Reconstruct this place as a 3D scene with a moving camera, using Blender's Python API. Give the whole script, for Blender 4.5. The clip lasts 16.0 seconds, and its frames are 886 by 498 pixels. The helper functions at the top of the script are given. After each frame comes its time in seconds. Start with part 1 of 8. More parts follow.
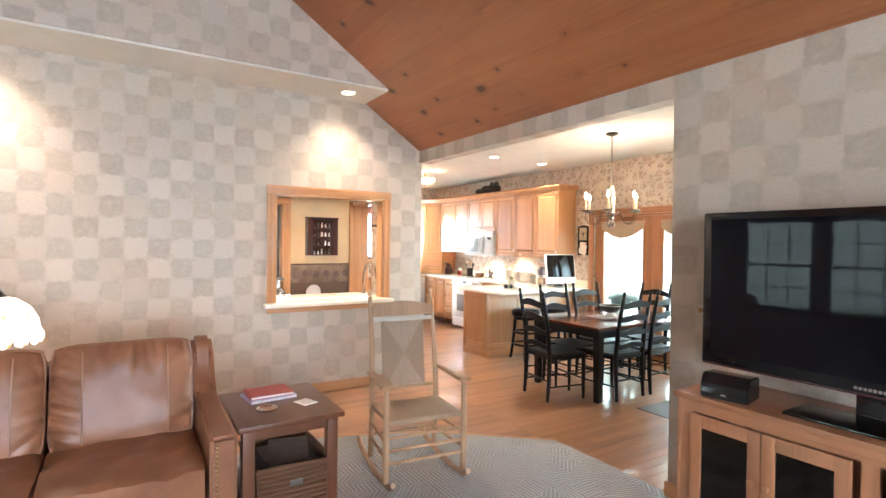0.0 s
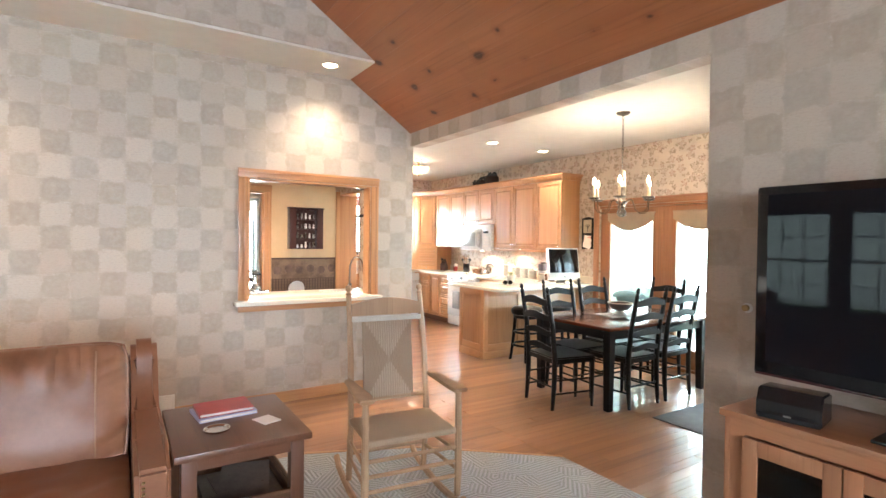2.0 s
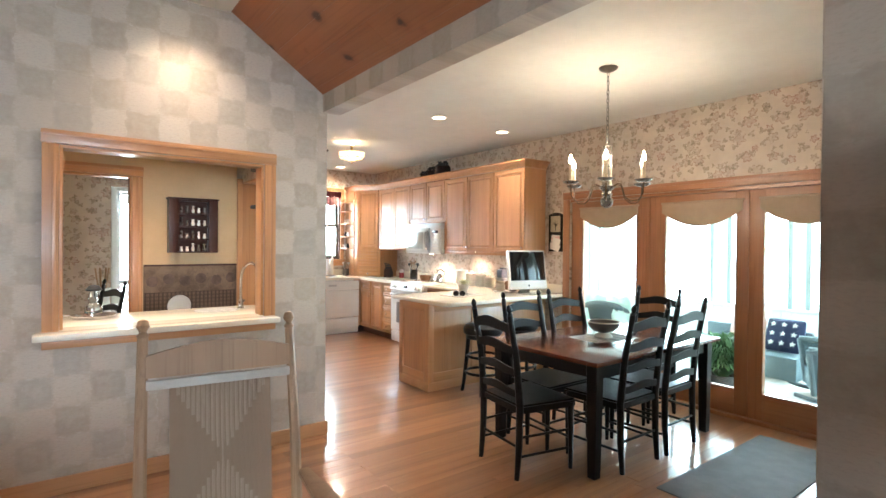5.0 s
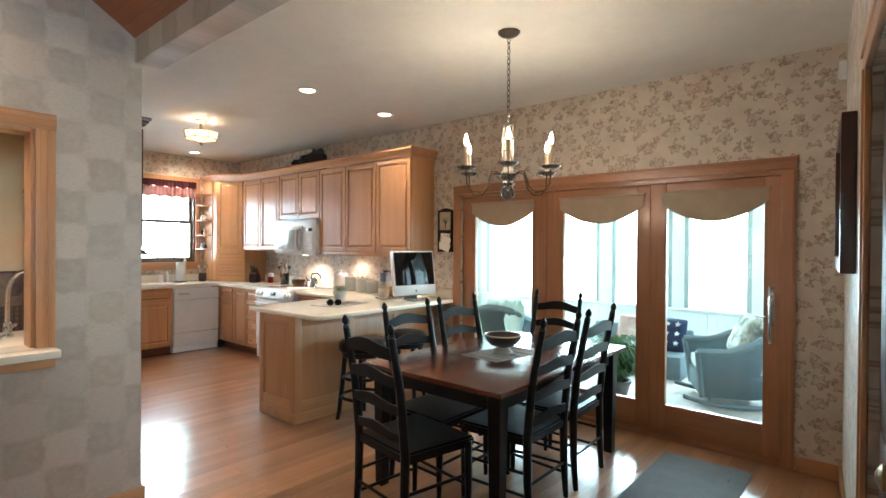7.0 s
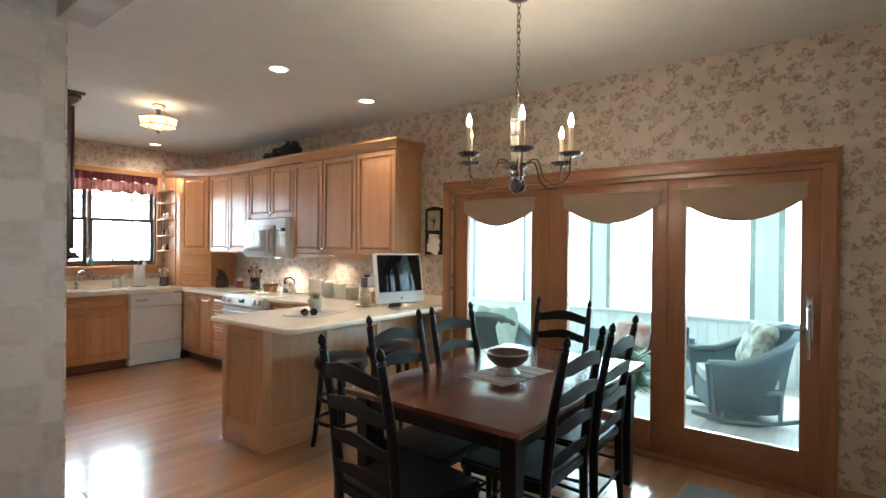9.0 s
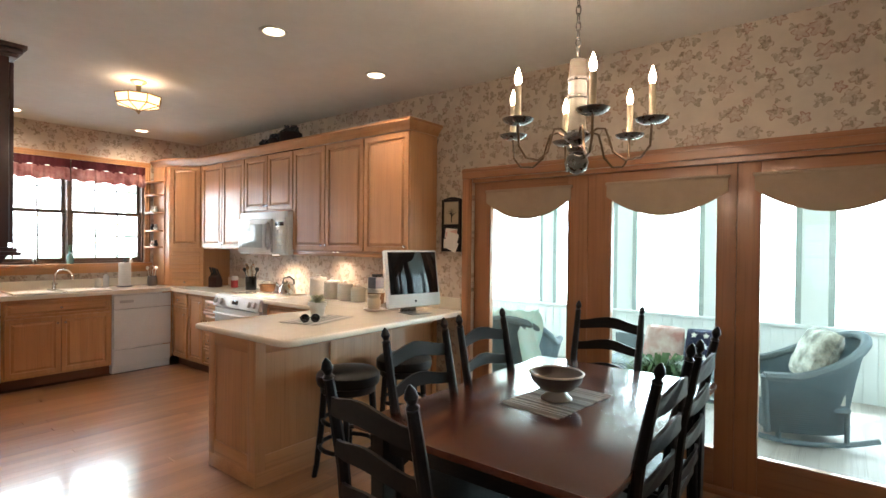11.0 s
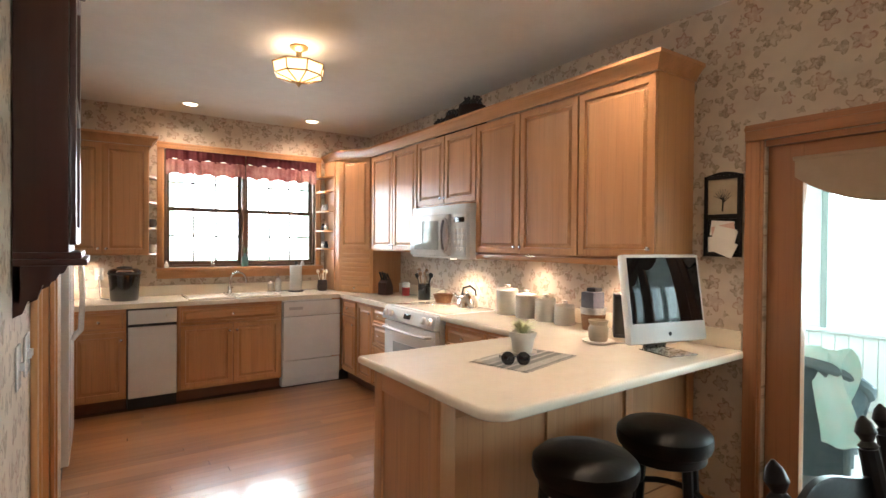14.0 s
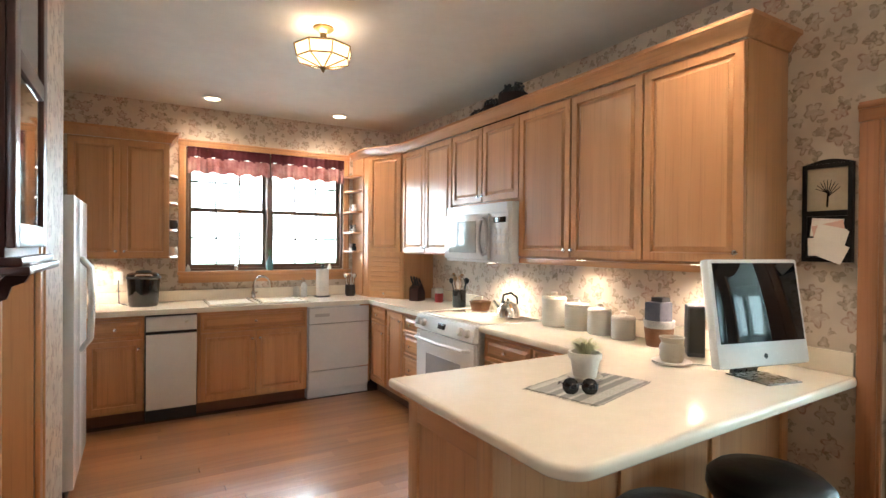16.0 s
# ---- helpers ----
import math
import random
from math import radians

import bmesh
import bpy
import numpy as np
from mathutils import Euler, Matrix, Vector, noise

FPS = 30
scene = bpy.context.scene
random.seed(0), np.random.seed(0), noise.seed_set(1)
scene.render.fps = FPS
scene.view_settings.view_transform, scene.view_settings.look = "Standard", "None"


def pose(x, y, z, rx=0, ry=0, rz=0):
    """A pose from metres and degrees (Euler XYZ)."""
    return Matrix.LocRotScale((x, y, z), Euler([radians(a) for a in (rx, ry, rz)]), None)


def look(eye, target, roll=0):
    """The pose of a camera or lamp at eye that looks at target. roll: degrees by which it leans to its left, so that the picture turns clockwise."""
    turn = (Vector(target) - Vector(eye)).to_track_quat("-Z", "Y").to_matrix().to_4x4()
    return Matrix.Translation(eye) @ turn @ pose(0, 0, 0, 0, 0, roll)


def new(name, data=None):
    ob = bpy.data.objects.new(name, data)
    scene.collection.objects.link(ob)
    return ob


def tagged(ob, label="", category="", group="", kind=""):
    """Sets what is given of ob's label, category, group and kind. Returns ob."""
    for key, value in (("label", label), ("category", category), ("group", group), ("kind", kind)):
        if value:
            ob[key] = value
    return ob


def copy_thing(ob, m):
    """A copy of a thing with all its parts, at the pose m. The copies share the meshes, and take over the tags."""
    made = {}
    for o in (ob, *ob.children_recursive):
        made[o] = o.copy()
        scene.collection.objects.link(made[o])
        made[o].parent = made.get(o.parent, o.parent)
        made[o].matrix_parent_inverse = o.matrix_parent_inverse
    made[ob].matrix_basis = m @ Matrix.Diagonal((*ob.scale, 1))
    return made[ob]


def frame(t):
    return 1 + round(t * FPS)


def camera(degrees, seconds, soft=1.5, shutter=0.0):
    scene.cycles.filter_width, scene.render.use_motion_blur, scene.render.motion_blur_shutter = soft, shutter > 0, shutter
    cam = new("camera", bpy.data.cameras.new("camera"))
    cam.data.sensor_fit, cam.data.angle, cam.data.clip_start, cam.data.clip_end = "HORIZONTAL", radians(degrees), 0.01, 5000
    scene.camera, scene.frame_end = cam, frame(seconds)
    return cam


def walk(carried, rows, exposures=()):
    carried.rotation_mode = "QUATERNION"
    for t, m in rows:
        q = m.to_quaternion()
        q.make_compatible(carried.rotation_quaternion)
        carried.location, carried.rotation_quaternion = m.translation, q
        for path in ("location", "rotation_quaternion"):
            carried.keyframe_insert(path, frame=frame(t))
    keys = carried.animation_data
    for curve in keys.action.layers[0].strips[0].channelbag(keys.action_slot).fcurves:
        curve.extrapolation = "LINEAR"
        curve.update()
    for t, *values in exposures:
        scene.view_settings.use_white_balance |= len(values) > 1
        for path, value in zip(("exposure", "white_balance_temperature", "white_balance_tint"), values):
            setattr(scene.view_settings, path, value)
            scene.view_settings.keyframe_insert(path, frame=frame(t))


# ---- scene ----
cam = camera(81.9, 16.0)
PATH = [
    (0, (1.21, 1.045, 1.557), (2.27, 2.74, 1.532), 0.7),
    (0.5, (1.266, 1.125, 1.549), (2.325, 2.821, 1.522), 0.7),
    (1, (1.319, 1.232, 1.524), (2.383, 2.926, 1.499), 0.8),
    (1.5, (1.388, 1.325, 1.504), (2.456, 3.016, 1.475), 0.7),
    (2, (1.517, 1.471, 1.49), (2.588, 3.16, 1.457), 0.7),
    (2.5, (1.669, 1.623, 1.489), (2.746, 3.307, 1.459), 0.7),
    (3, (1.828, 1.783, 1.484), (2.913, 3.463, 1.449), 0.7),
    (3.2, (1.902, 1.879, 1.484), (2.989, 3.558, 1.45), 0.8),
    (5.3, (2.542, 2.576, 1.462), (3.8, 4.131, 1.446), 0.5),
    (5.5, (2.588, 2.645, 1.466), (3.894, 4.16, 1.445), 0.6),
    (6, (2.734, 2.816, 1.466), (4.138, 4.239, 1.453), 0.6),
    (6.5, (2.861, 2.912, 1.467), (4.336, 4.263, 1.454), 0.4),
    (7, (3.03, 3.016, 1.466), (4.55, 4.316, 1.45), 0.4),
    (7.5, (3.18, 3.096, 1.468), (4.718, 4.374, 1.457), 0.5),
    (8, (3.259, 3.154, 1.472), (4.808, 4.419, 1.464), 0.5),
    (8.5, (3.327, 3.244, 1.481), (4.887, 4.496, 1.469), 0.6),
    (8.7, (3.335, 3.317, 1.475), (4.909, 4.551, 1.468), 0.5),
    (11, (3.707, 3.881, 1.455), (5.279, 5.118, 1.436), 0.6),
    (11.5, (3.83, 4.052, 1.454), (5.331, 5.373, 1.435), 0.6),
    (12, (3.923, 4.219, 1.449), (5.321, 5.65, 1.424), 0.7),
    (12.5, (4.012, 4.468, 1.449), (5.33, 5.972, 1.428), 0.8),
    (13, (4.095, 4.654, 1.447), (5.364, 6.2, 1.427), 0.6),
    (13.5, (4.228, 4.859, 1.449), (5.426, 6.46, 1.424), 0.6),
    (14, (4.328, 5.022, 1.453), (5.446, 6.68, 1.431), 0.5),
    (14.5, (4.395, 5.162, 1.453), (5.46, 6.854, 1.43), 0.6),
    (15, (4.442, 5.287, 1.463), (5.489, 6.991, 1.444), 0.6),
    (15.5, (4.465, 5.352, 1.461), (5.5, 7.063, 1.446), 0.6),
    (16, (4.483, 5.38, 1.452), (5.507, 7.098, 1.439), 0.5),
]
# the film darkens a little as it enters the dining room
EXPOSURES = [(0.0, 1.72, 6000, 15), (3.0, 1.45, 5950, 13), (5.5, 0.92, 5780, 10), (8.5, 0.22, 5680, 9), (11.0, 0.16, 6250, 16), (13.0, 0.15, 6400, 18), (16.0, 0.44, 5900, 11)]
walk(cam, [(t, look(eye, target, roll)) for t, eye, target, roll in PATH], EXPOSURES)

# ---- world, sun and daylight ----
world = bpy.data.worlds.new("sky")
scene.world = world
world.use_nodes = True
wn = world.node_tree.nodes
sky = wn.new("ShaderNodeTexSky")
sky.sky_type, sky.sun_disc = "NISHITA", False
sky.sun_elevation, sky.sun_rotation = radians(48), radians(75)
wn["Background"].inputs["Strength"].default_value = 0.15
world.node_tree.links.new(sky.outputs[0], wn["Background"].inputs["Color"])


def lamp(name, kind, m, energy, color=(1, 1, 1), **more):
    data = bpy.data.lights.new(name, kind)
    data.energy, data.color = energy, color
    for key, value in more.items():
        if key == "size":
            data.shape, data.size, data.size_y = "RECTANGLE", value[0], value[1]
        if key == "radius":
            data.shadow_soft_size = value
        if key == "angle":
            data.angle = value
        if key == "cone":
            data.spot_size, data.spot_blend = radians(value), 1.0
    ob = new(name, data)
    ob.matrix_basis = m
    return ob


DAY = (0.86, 0.95, 1.0)
COOL = (0.70, 0.95, 1.0)
WARM = (1.0, 0.79, 0.56)
lamp("sun", "SUN", look((16, 1, 14), (9, 4.5, 0)), 4.5, (1, 0.95, 0.86), angle=radians(0.5))
# area lamps standing in for daylight at the windows
lamp("day_sunroom", "AREA", look((10.85, 4.9, 1.4), (7, 4.9, 0.9)), 520, COOL, size=(6.2, 1.6))
lamp("day_sunroom_north", "AREA", look((8.9, 8.85, 1.4), (8.9, 5, 0.9)), 100, COOL, size=(3.0, 1.5))
lamp("day_sunroom_south", "AREA", look((8.9, 1.95, 1.4), (8.9, 5, 0.9)), 75, COOL, size=(3.0, 1.5))
lamp("day_kitchen", "AREA", look((5.63, 10.98, 1.77), (5.63, 8, 1.2)), 52, DAY, size=(1.3, 1.0))
lamp("day_living_west", "AREA", look((-3.3, 4.7, 1.3), (0, 4.2, 1.2)), 9, DAY, size=(2.3, 1.5))
# fill for the living room, behind invented south windows
lamp("fill_living_south", "AREA", look((0.6, -2.95, 1.6), (0.6, 0, 1.3)), 175, DAY, size=(3.2, 1.5))


def backdrop(name, x0, x1, y0, y1, strength=3.2):
    """A glowing, hazy sheet that stands in for the bright outdoors seen through the windows."""
    m = bpy.data.materials.new(name)
    m.use_nodes = True
    nt = m.node_tree
    p = nt.nodes["Principled BSDF"]
    n = nt.nodes.new("ShaderNodeTexNoise")
    n.inputs["Scale"].default_value, n.inputs["Detail"].default_value = 0.5, 5.0
    tc = nt.nodes.new("ShaderNodeTexCoord")
    nt.links.new(tc.outputs["Object"], n.inputs["Vector"])
    mix = nt.nodes.new("ShaderNodeMix")
    mix.data_type = "RGBA"
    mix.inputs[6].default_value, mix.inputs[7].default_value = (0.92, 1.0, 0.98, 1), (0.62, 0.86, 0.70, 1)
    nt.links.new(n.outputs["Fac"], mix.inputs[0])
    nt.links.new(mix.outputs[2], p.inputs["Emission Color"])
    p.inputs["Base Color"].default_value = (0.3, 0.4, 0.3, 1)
    # the sheet glows itself, in place of sunlit distance
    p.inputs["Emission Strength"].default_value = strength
    me = bpy.data.meshes.new(name)
    me.from_pydata([(x0, y0, -0.34), (x1, y1, -0.34), (x1, y1, 9), (x0, y0, 9)], [], [(0, 1, 2, 3)])
    me.materials.append(m)
    tagged(new(name, me), "glowing backdrop sheet standing in for the outdoors", kind="structure")


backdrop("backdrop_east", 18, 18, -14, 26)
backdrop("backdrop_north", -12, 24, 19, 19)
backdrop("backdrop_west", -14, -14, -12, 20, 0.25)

# ---- materials ----
def nodes_of(name):
    m = bpy.data.materials.new(name)
    m.use_nodes = True
    nt = m.node_tree
    return m, nt, nt.nodes["Principled BSDF"]


def node(nt, kind, **values):
    n = nt.nodes.new(kind)
    for key, value in values.items():
        if key in n.inputs:
            n.inputs[key].default_value = value
    return n


def mixed(nt, fac, a, b, blend="MIX"):
    n = nt.nodes.new("ShaderNodeMix")
    n.data_type, n.blend_type = "RGBA", blend
    for slot, value in ((0, fac), (6, a), (7, b)):
        if isinstance(value, (tuple, float, int)):
            n.inputs[slot].default_value = (*value, 1) if isinstance(value, tuple) else value
        else:
            nt.links.new(value, n.inputs[slot])
    return n.outputs[2]


def ramp(nt, source, a, b):
    n = nt.nodes.new("ShaderNodeMapRange")
    n.inputs["From Min"].default_value, n.inputs["From Max"].default_value = a, b
    nt.links.new(source, n.inputs["Value"])
    return n.outputs[0]


def place(nt, stretch=(1, 1, 1), own=True):
    """Object coordinates, stretched, each object with its own offset."""
    tc = nt.nodes.new("ShaderNodeTexCoord")
    mp = nt.nodes.new("ShaderNodeMapping")
    mp.inputs["Scale"].default_value = stretch
    nt.links.new(tc.outputs["Object"], mp.inputs["Vector"])
    if own:
        info = nt.nodes.new("ShaderNodeObjectInfo")
        mul = nt.nodes.new("ShaderNodeMath")
        mul.operation = "MULTIPLY"
        mul.inputs[1].default_value = 37.0
        nt.links.new(info.outputs["Random"], mul.inputs[0])
        nt.links.new(mul.outputs[0], mp.inputs["Location"])
    return mp.outputs[0]


def noise_of(nt, vec, scale, detail=5.0, rough=0.6):
    n = node(nt, "ShaderNodeTexNoise", Scale=scale, Detail=detail, Roughness=rough)
    nt.links.new(vec, n.inputs["Vector"])
    return n.outputs["Fac"]


def bumped(nt, bsdf, height, strength, distance=0.01):
    n = node(nt, "ShaderNodeBump", Strength=strength, Distance=distance)
    nt.links.new(height, n.inputs["Height"])
    nt.links.new(n.outputs[0], bsdf.inputs["Normal"])


def plain(name, a, b=None, rough=0.5, metal=0.0, scale=12.0, bump=0.1, coat=0.0, stretch=(1, 1, 1), sheen=0.0, vary=0.0, shine=0.5):
    """A surface of two near tones with fine grain, broad stains and slight relief."""
    m, nt, p = nodes_of(name)
    b = b or tuple(c * 0.78 for c in a)
    v = place(nt, stretch)
    fine, broad = noise_of(nt, v, scale * 5), noise_of(nt, v, scale * 0.35, 3.0)
    col = mixed(nt, ramp(nt, broad, 0.35, 0.65), a, b)
    col = mixed(nt, 0.35, col, mixed(nt, ramp(nt, fine, 0.3, 0.7), b, a))
    if vary:
        info = nt.nodes.new("ShaderNodeObjectInfo")
        col = mixed(nt, ramp(nt, info.outputs["Random"], 0, 1 / vary), col, tuple(c * 0.5 for c in b))
    nt.links.new(col, p.inputs["Base Color"])
    p.inputs["Metallic"].default_value = metal
    p.inputs["Specular IOR Level"].default_value = shine
    p.inputs["Coat Weight"].default_value = coat
    p.inputs["Coat Roughness"].default_value = 0.15
    p.inputs["Sheen Weight"].default_value = sheen
    r = nt.nodes.new("ShaderNodeMapRange")
    r.inputs["To Min"].default_value, r.inputs["To Max"].default_value = max(0.02, rough - min(0.08, rough * 0.5)), min(1, rough + min(0.08, rough * 0.5))
    nt.links.new(fine, r.inputs["Value"])
    nt.links.new(r.outputs[0], p.inputs["Roughness"])
    if bump:
        bumped(nt, p, fine, bump, 0.004)
    return m


def node_color(nt, vec, scale):
    n = node(nt, "ShaderNodeTexNoise", Scale=scale, Detail=3.0)
    nt.links.new(vec, n.inputs["Vector"])
    return n.outputs["Color"]


def timber(name, a, b, axis, rough=0.35, coat=0.25, knots=False, size=1.0, vary=0.35, dark=None):
    """Wood with grain along the axis 0, 1 or 2."""
    m, nt, p = nodes_of(name)
    k = [14.0 / size] * 3
    k[axis] = 0.9 / size
    v = place(nt, tuple(k))
    warp = noise_of(nt, v, 0.6, 4.0)
    fine = noise_of(nt, place(nt, tuple(c * 6 if i != axis else c * 2 for i, c in enumerate(k))), 1.0, 4.0)
    wave = node(nt, "ShaderNodeTexWave", Scale=0.32, Distortion=7.0, Detail=3.0)
    wave.bands_direction = "DIAGONAL"
    nt.links.new(v, wave.inputs["Vector"])
    col = mixed(nt, ramp(nt, warp, 0.3, 0.7), a, b)
    col = mixed(nt, 0.25, col, mixed(nt, wave.outputs["Fac"], b, a))
    col = mixed(nt, ramp(nt, fine, 0.52, 1.0), col, tuple(c * 0.55 for c in b))
    if vary:
        info = nt.nodes.new("ShaderNodeObjectInfo")
        geo = nt.nodes.new("ShaderNodeNewGeometry")
        add = nt.nodes.new("ShaderNodeMath")
        add.operation = "FRACT"
        both = nt.nodes.new("ShaderNodeMath")
        nt.links.new(info.outputs["Random"], both.inputs[0])
        nt.links.new(geo.outputs["Random Per Island"], both.inputs[1])
        nt.links.new(both.outputs[0], add.inputs[0])
        hue = mixed(nt, vary, (1, 1, 1), mixed(nt, add.outputs[0], (0.62, 0.58, 0.55), (1.25, 1.22, 1.18)))
        col = mixed(nt, 1.0, col, hue, "MULTIPLY")
    if knots:
        kv = place(nt, (1.5, 0.9, 1.0), False)
        vor = node(nt, "ShaderNodeTexVoronoi", Scale=2.3, Randomness=1.0)
        vor.voronoi_dimensions = "2D"
        nt.links.new(vec_of(nt, "ADD", kv, vec_of(nt, "SCALE", node_color(nt, kv, 6.0), scale=0.09)), vor.inputs["Vector"])
        few = nt.nodes.new("ShaderNodeSeparateColor")
        nt.links.new(vor.outputs["Color"], few.inputs[0])
        reach = math_of(nt, "MULTIPLY", ramp(nt, few.outputs[0], 0.3, 1.0), 0.13)
        gap = math_of(nt, "SUBTRACT", vor.outputs["Distance"], reach)
        spot = math_of(nt, "MULTIPLY", ramp(nt, gap, 0.0, -0.05), 0.85)
        halo = math_of(nt, "MULTIPLY", ramp(nt, gap, 0.1, -0.02), 0.35)
        col = mixed(nt, halo, col, (0.15, 0.045, 0.016))
        col = mixed(nt, spot, col, dark or (0.03, 0.012, 0.006))
    nt.links.new(col, p.inputs["Base Color"])
    p.inputs["Roughness"].default_value = rough
    p.inputs["Coat Weight"].default_value = coat
    p.inputs["Coat Roughness"].default_value = 0.11 if coat > 0.9 else 0.17
    bumped(nt, p, fine, 0.12, 0.002)
    return m


def wall_uv(nt, axis):
    """Wall coordinates in metres: along the wall and up."""
    tc = nt.nodes.new("ShaderNodeTexCoord")
    sep = nt.nodes.new("ShaderNodeSeparateXYZ")
    com = nt.nodes.new("ShaderNodeCombineXYZ")
    nt.links.new(tc.outputs["Object"], sep.inputs[0])
    nt.links.new(sep.outputs[axis], com.inputs[0])
    nt.links.new(sep.outputs[2], com.inputs[1])
    return com.outputs[0]


def math_of(nt, op, a, b=0.0, c=0.0):
    n = nt.nodes.new("ShaderNodeMath")
    n.operation = op
    for i, value in enumerate((a, b, c)):
        if isinstance(value, (int, float)):
            n.inputs[i].default_value = value
        else:
            nt.links.new(value, n.inputs[i])
    return n.outputs[0]


def vec_of(nt, op, a, b=None, scale=None):
    n = nt.nodes.new("ShaderNodeVectorMath")
    n.operation = op
    nt.links.new(a, n.inputs[0])
    if b is not None:
        if isinstance(b, tuple):
            n.inputs[1].default_value = b
        else:
            nt.links.new(b, n.inputs[1])
    if scale is not None:
        n.inputs["Scale"].default_value = scale
    return n.outputs["Value"] if op in ("LENGTH", "DOT_PRODUCT") else n.outputs["Vector"]


def checker_paper(name, axis):
    """Wallpaper of loosely sponged squares, light and dark in turn, in warm grey and sand."""
    m, nt, p = nodes_of(name)
    uv = wall_uv(nt, axis)
    wob = node(nt, "ShaderNodeTexNoise", Scale=17.0, Detail=3.0)
    nt.links.new(uv, wob.inputs["Vector"])
    moved = vec_of(nt, "ADD", uv, vec_of(nt, "SCALE", wob.outputs["Color"], scale=0.045))
    cells = vec_of(nt, "SCALE", moved, scale=1 / 0.176)
    rnd = nt.nodes.new("ShaderNodeTexWhiteNoise")
    nt.links.new(vec_of(nt, "FLOOR", cells), rnd.inputs["Vector"])
    sep = nt.nodes.new("ShaderNodeSeparateXYZ")
    nt.links.new(cells, sep.inputs[0])
    wave = math_of(nt, "MULTIPLY", math_of(nt, "SINE", math_of(nt, "MULTIPLY", sep.outputs[0], math.pi)), math_of(nt, "SINE", math_of(nt, "MULTIPLY", sep.outputs[1], math.pi)))
    torn = math_of(nt, "MULTIPLY_ADD", math_of(nt, "SUBTRACT", noise_of(nt, uv, 15.0, 5.0, 0.7), 0.5), 0.9, wave)
    odd = math_of(nt, "MULTIPLY", ramp(nt, torn, -0.2, 0.28), 0.92)
    odd = math_of(nt, "MULTIPLY", odd, math_of(nt, "MULTIPLY_ADD", rnd.outputs["Value"], 0.45, 0.72))
    fx = math_of(nt, "ABSOLUTE", math_of(nt, "SUBTRACT", math_of(nt, "FRACT", sep.outputs[0]), 0.5))
    fy = math_of(nt, "ABSOLUTE", math_of(nt, "SUBTRACT", math_of(nt, "FRACT", sep.outputs[1]), 0.5))
    edge = math_of(nt, "MAXIMUM", fx, fy)
    light = mixed(nt, rnd.outputs["Value"], (0.455, 0.38, 0.305), (0.565, 0.485, 0.395))
    dark = mixed(nt, rnd.outputs["Value"], (0.325, 0.262, 0.195), (0.445, 0.362, 0.27))
    tint = nt.nodes.new("ShaderNodeSeparateColor")
    nt.links.new(rnd.outputs["Color"], tint.inputs[0])
    light = mixed(nt, math_of(nt, "MULTIPLY", ramp(nt, tint.outputs[1], 0.45, 0.8), 0.3), light, (0.50, 0.465, 0.415))
    dark = mixed(nt, math_of(nt, "MULTIPLY", ramp(nt, tint.outputs[1], 0.4, 0.75), 0.45), dark, (0.375, 0.335, 0.29))
    sponge = noise_of(nt, uv, 26.0, 4.0)
    core = math_of(nt, "MULTIPLY", ramp(nt, edge, 0.42, 0.30), ramp(nt, sponge, 0.35, 0.65))
    dark = mixed(nt, math_of(nt, "MULTIPLY", core, 0.45), dark, (0.50, 0.445, 0.38))
    col = mixed(nt, odd, light, dark)
    rim = math_of(nt, "MULTIPLY", ramp(nt, edge, 0.44, 0.5), ramp(nt, sponge, 0.5, 0.68))
    col = mixed(nt, math_of(nt, "MULTIPLY", rim, 0.5), col, (0.63, 0.57, 0.49))
    cloud = noise_of(nt, uv, 11.0, 5.0, 0.7)
    col = mixed(nt, math_of(nt, "MULTIPLY", ramp(nt, cloud, 0.45, 0.72), 0.45), col, (0.53, 0.455, 0.37))
    smear = noise_of(nt, vec_of(nt, "MULTIPLY", uv, (1.0, 2.6, 1.0)), 44.0, 4.0, 0.7)
    col = mixed(nt, math_of(nt, "MULTIPLY", ramp(nt, smear, 0.48, 0.75), 0.5), col, (0.34, 0.285, 0.235))
    broad = noise_of(nt, uv, 0.75, 2.0)
    col = mixed(nt, math_of(nt, "MULTIPLY", ramp(nt, broad, 0.42, 0.62), 0.45), col, mixed(nt, 0.5, col, (0.46, 0.375, 0.27)))
    nt.links.new(col, p.inputs["Base Color"])
    p.inputs["Roughness"].default_value = 0.6
    bumped(nt, p, sponge, 0.12, 0.002)
    return m


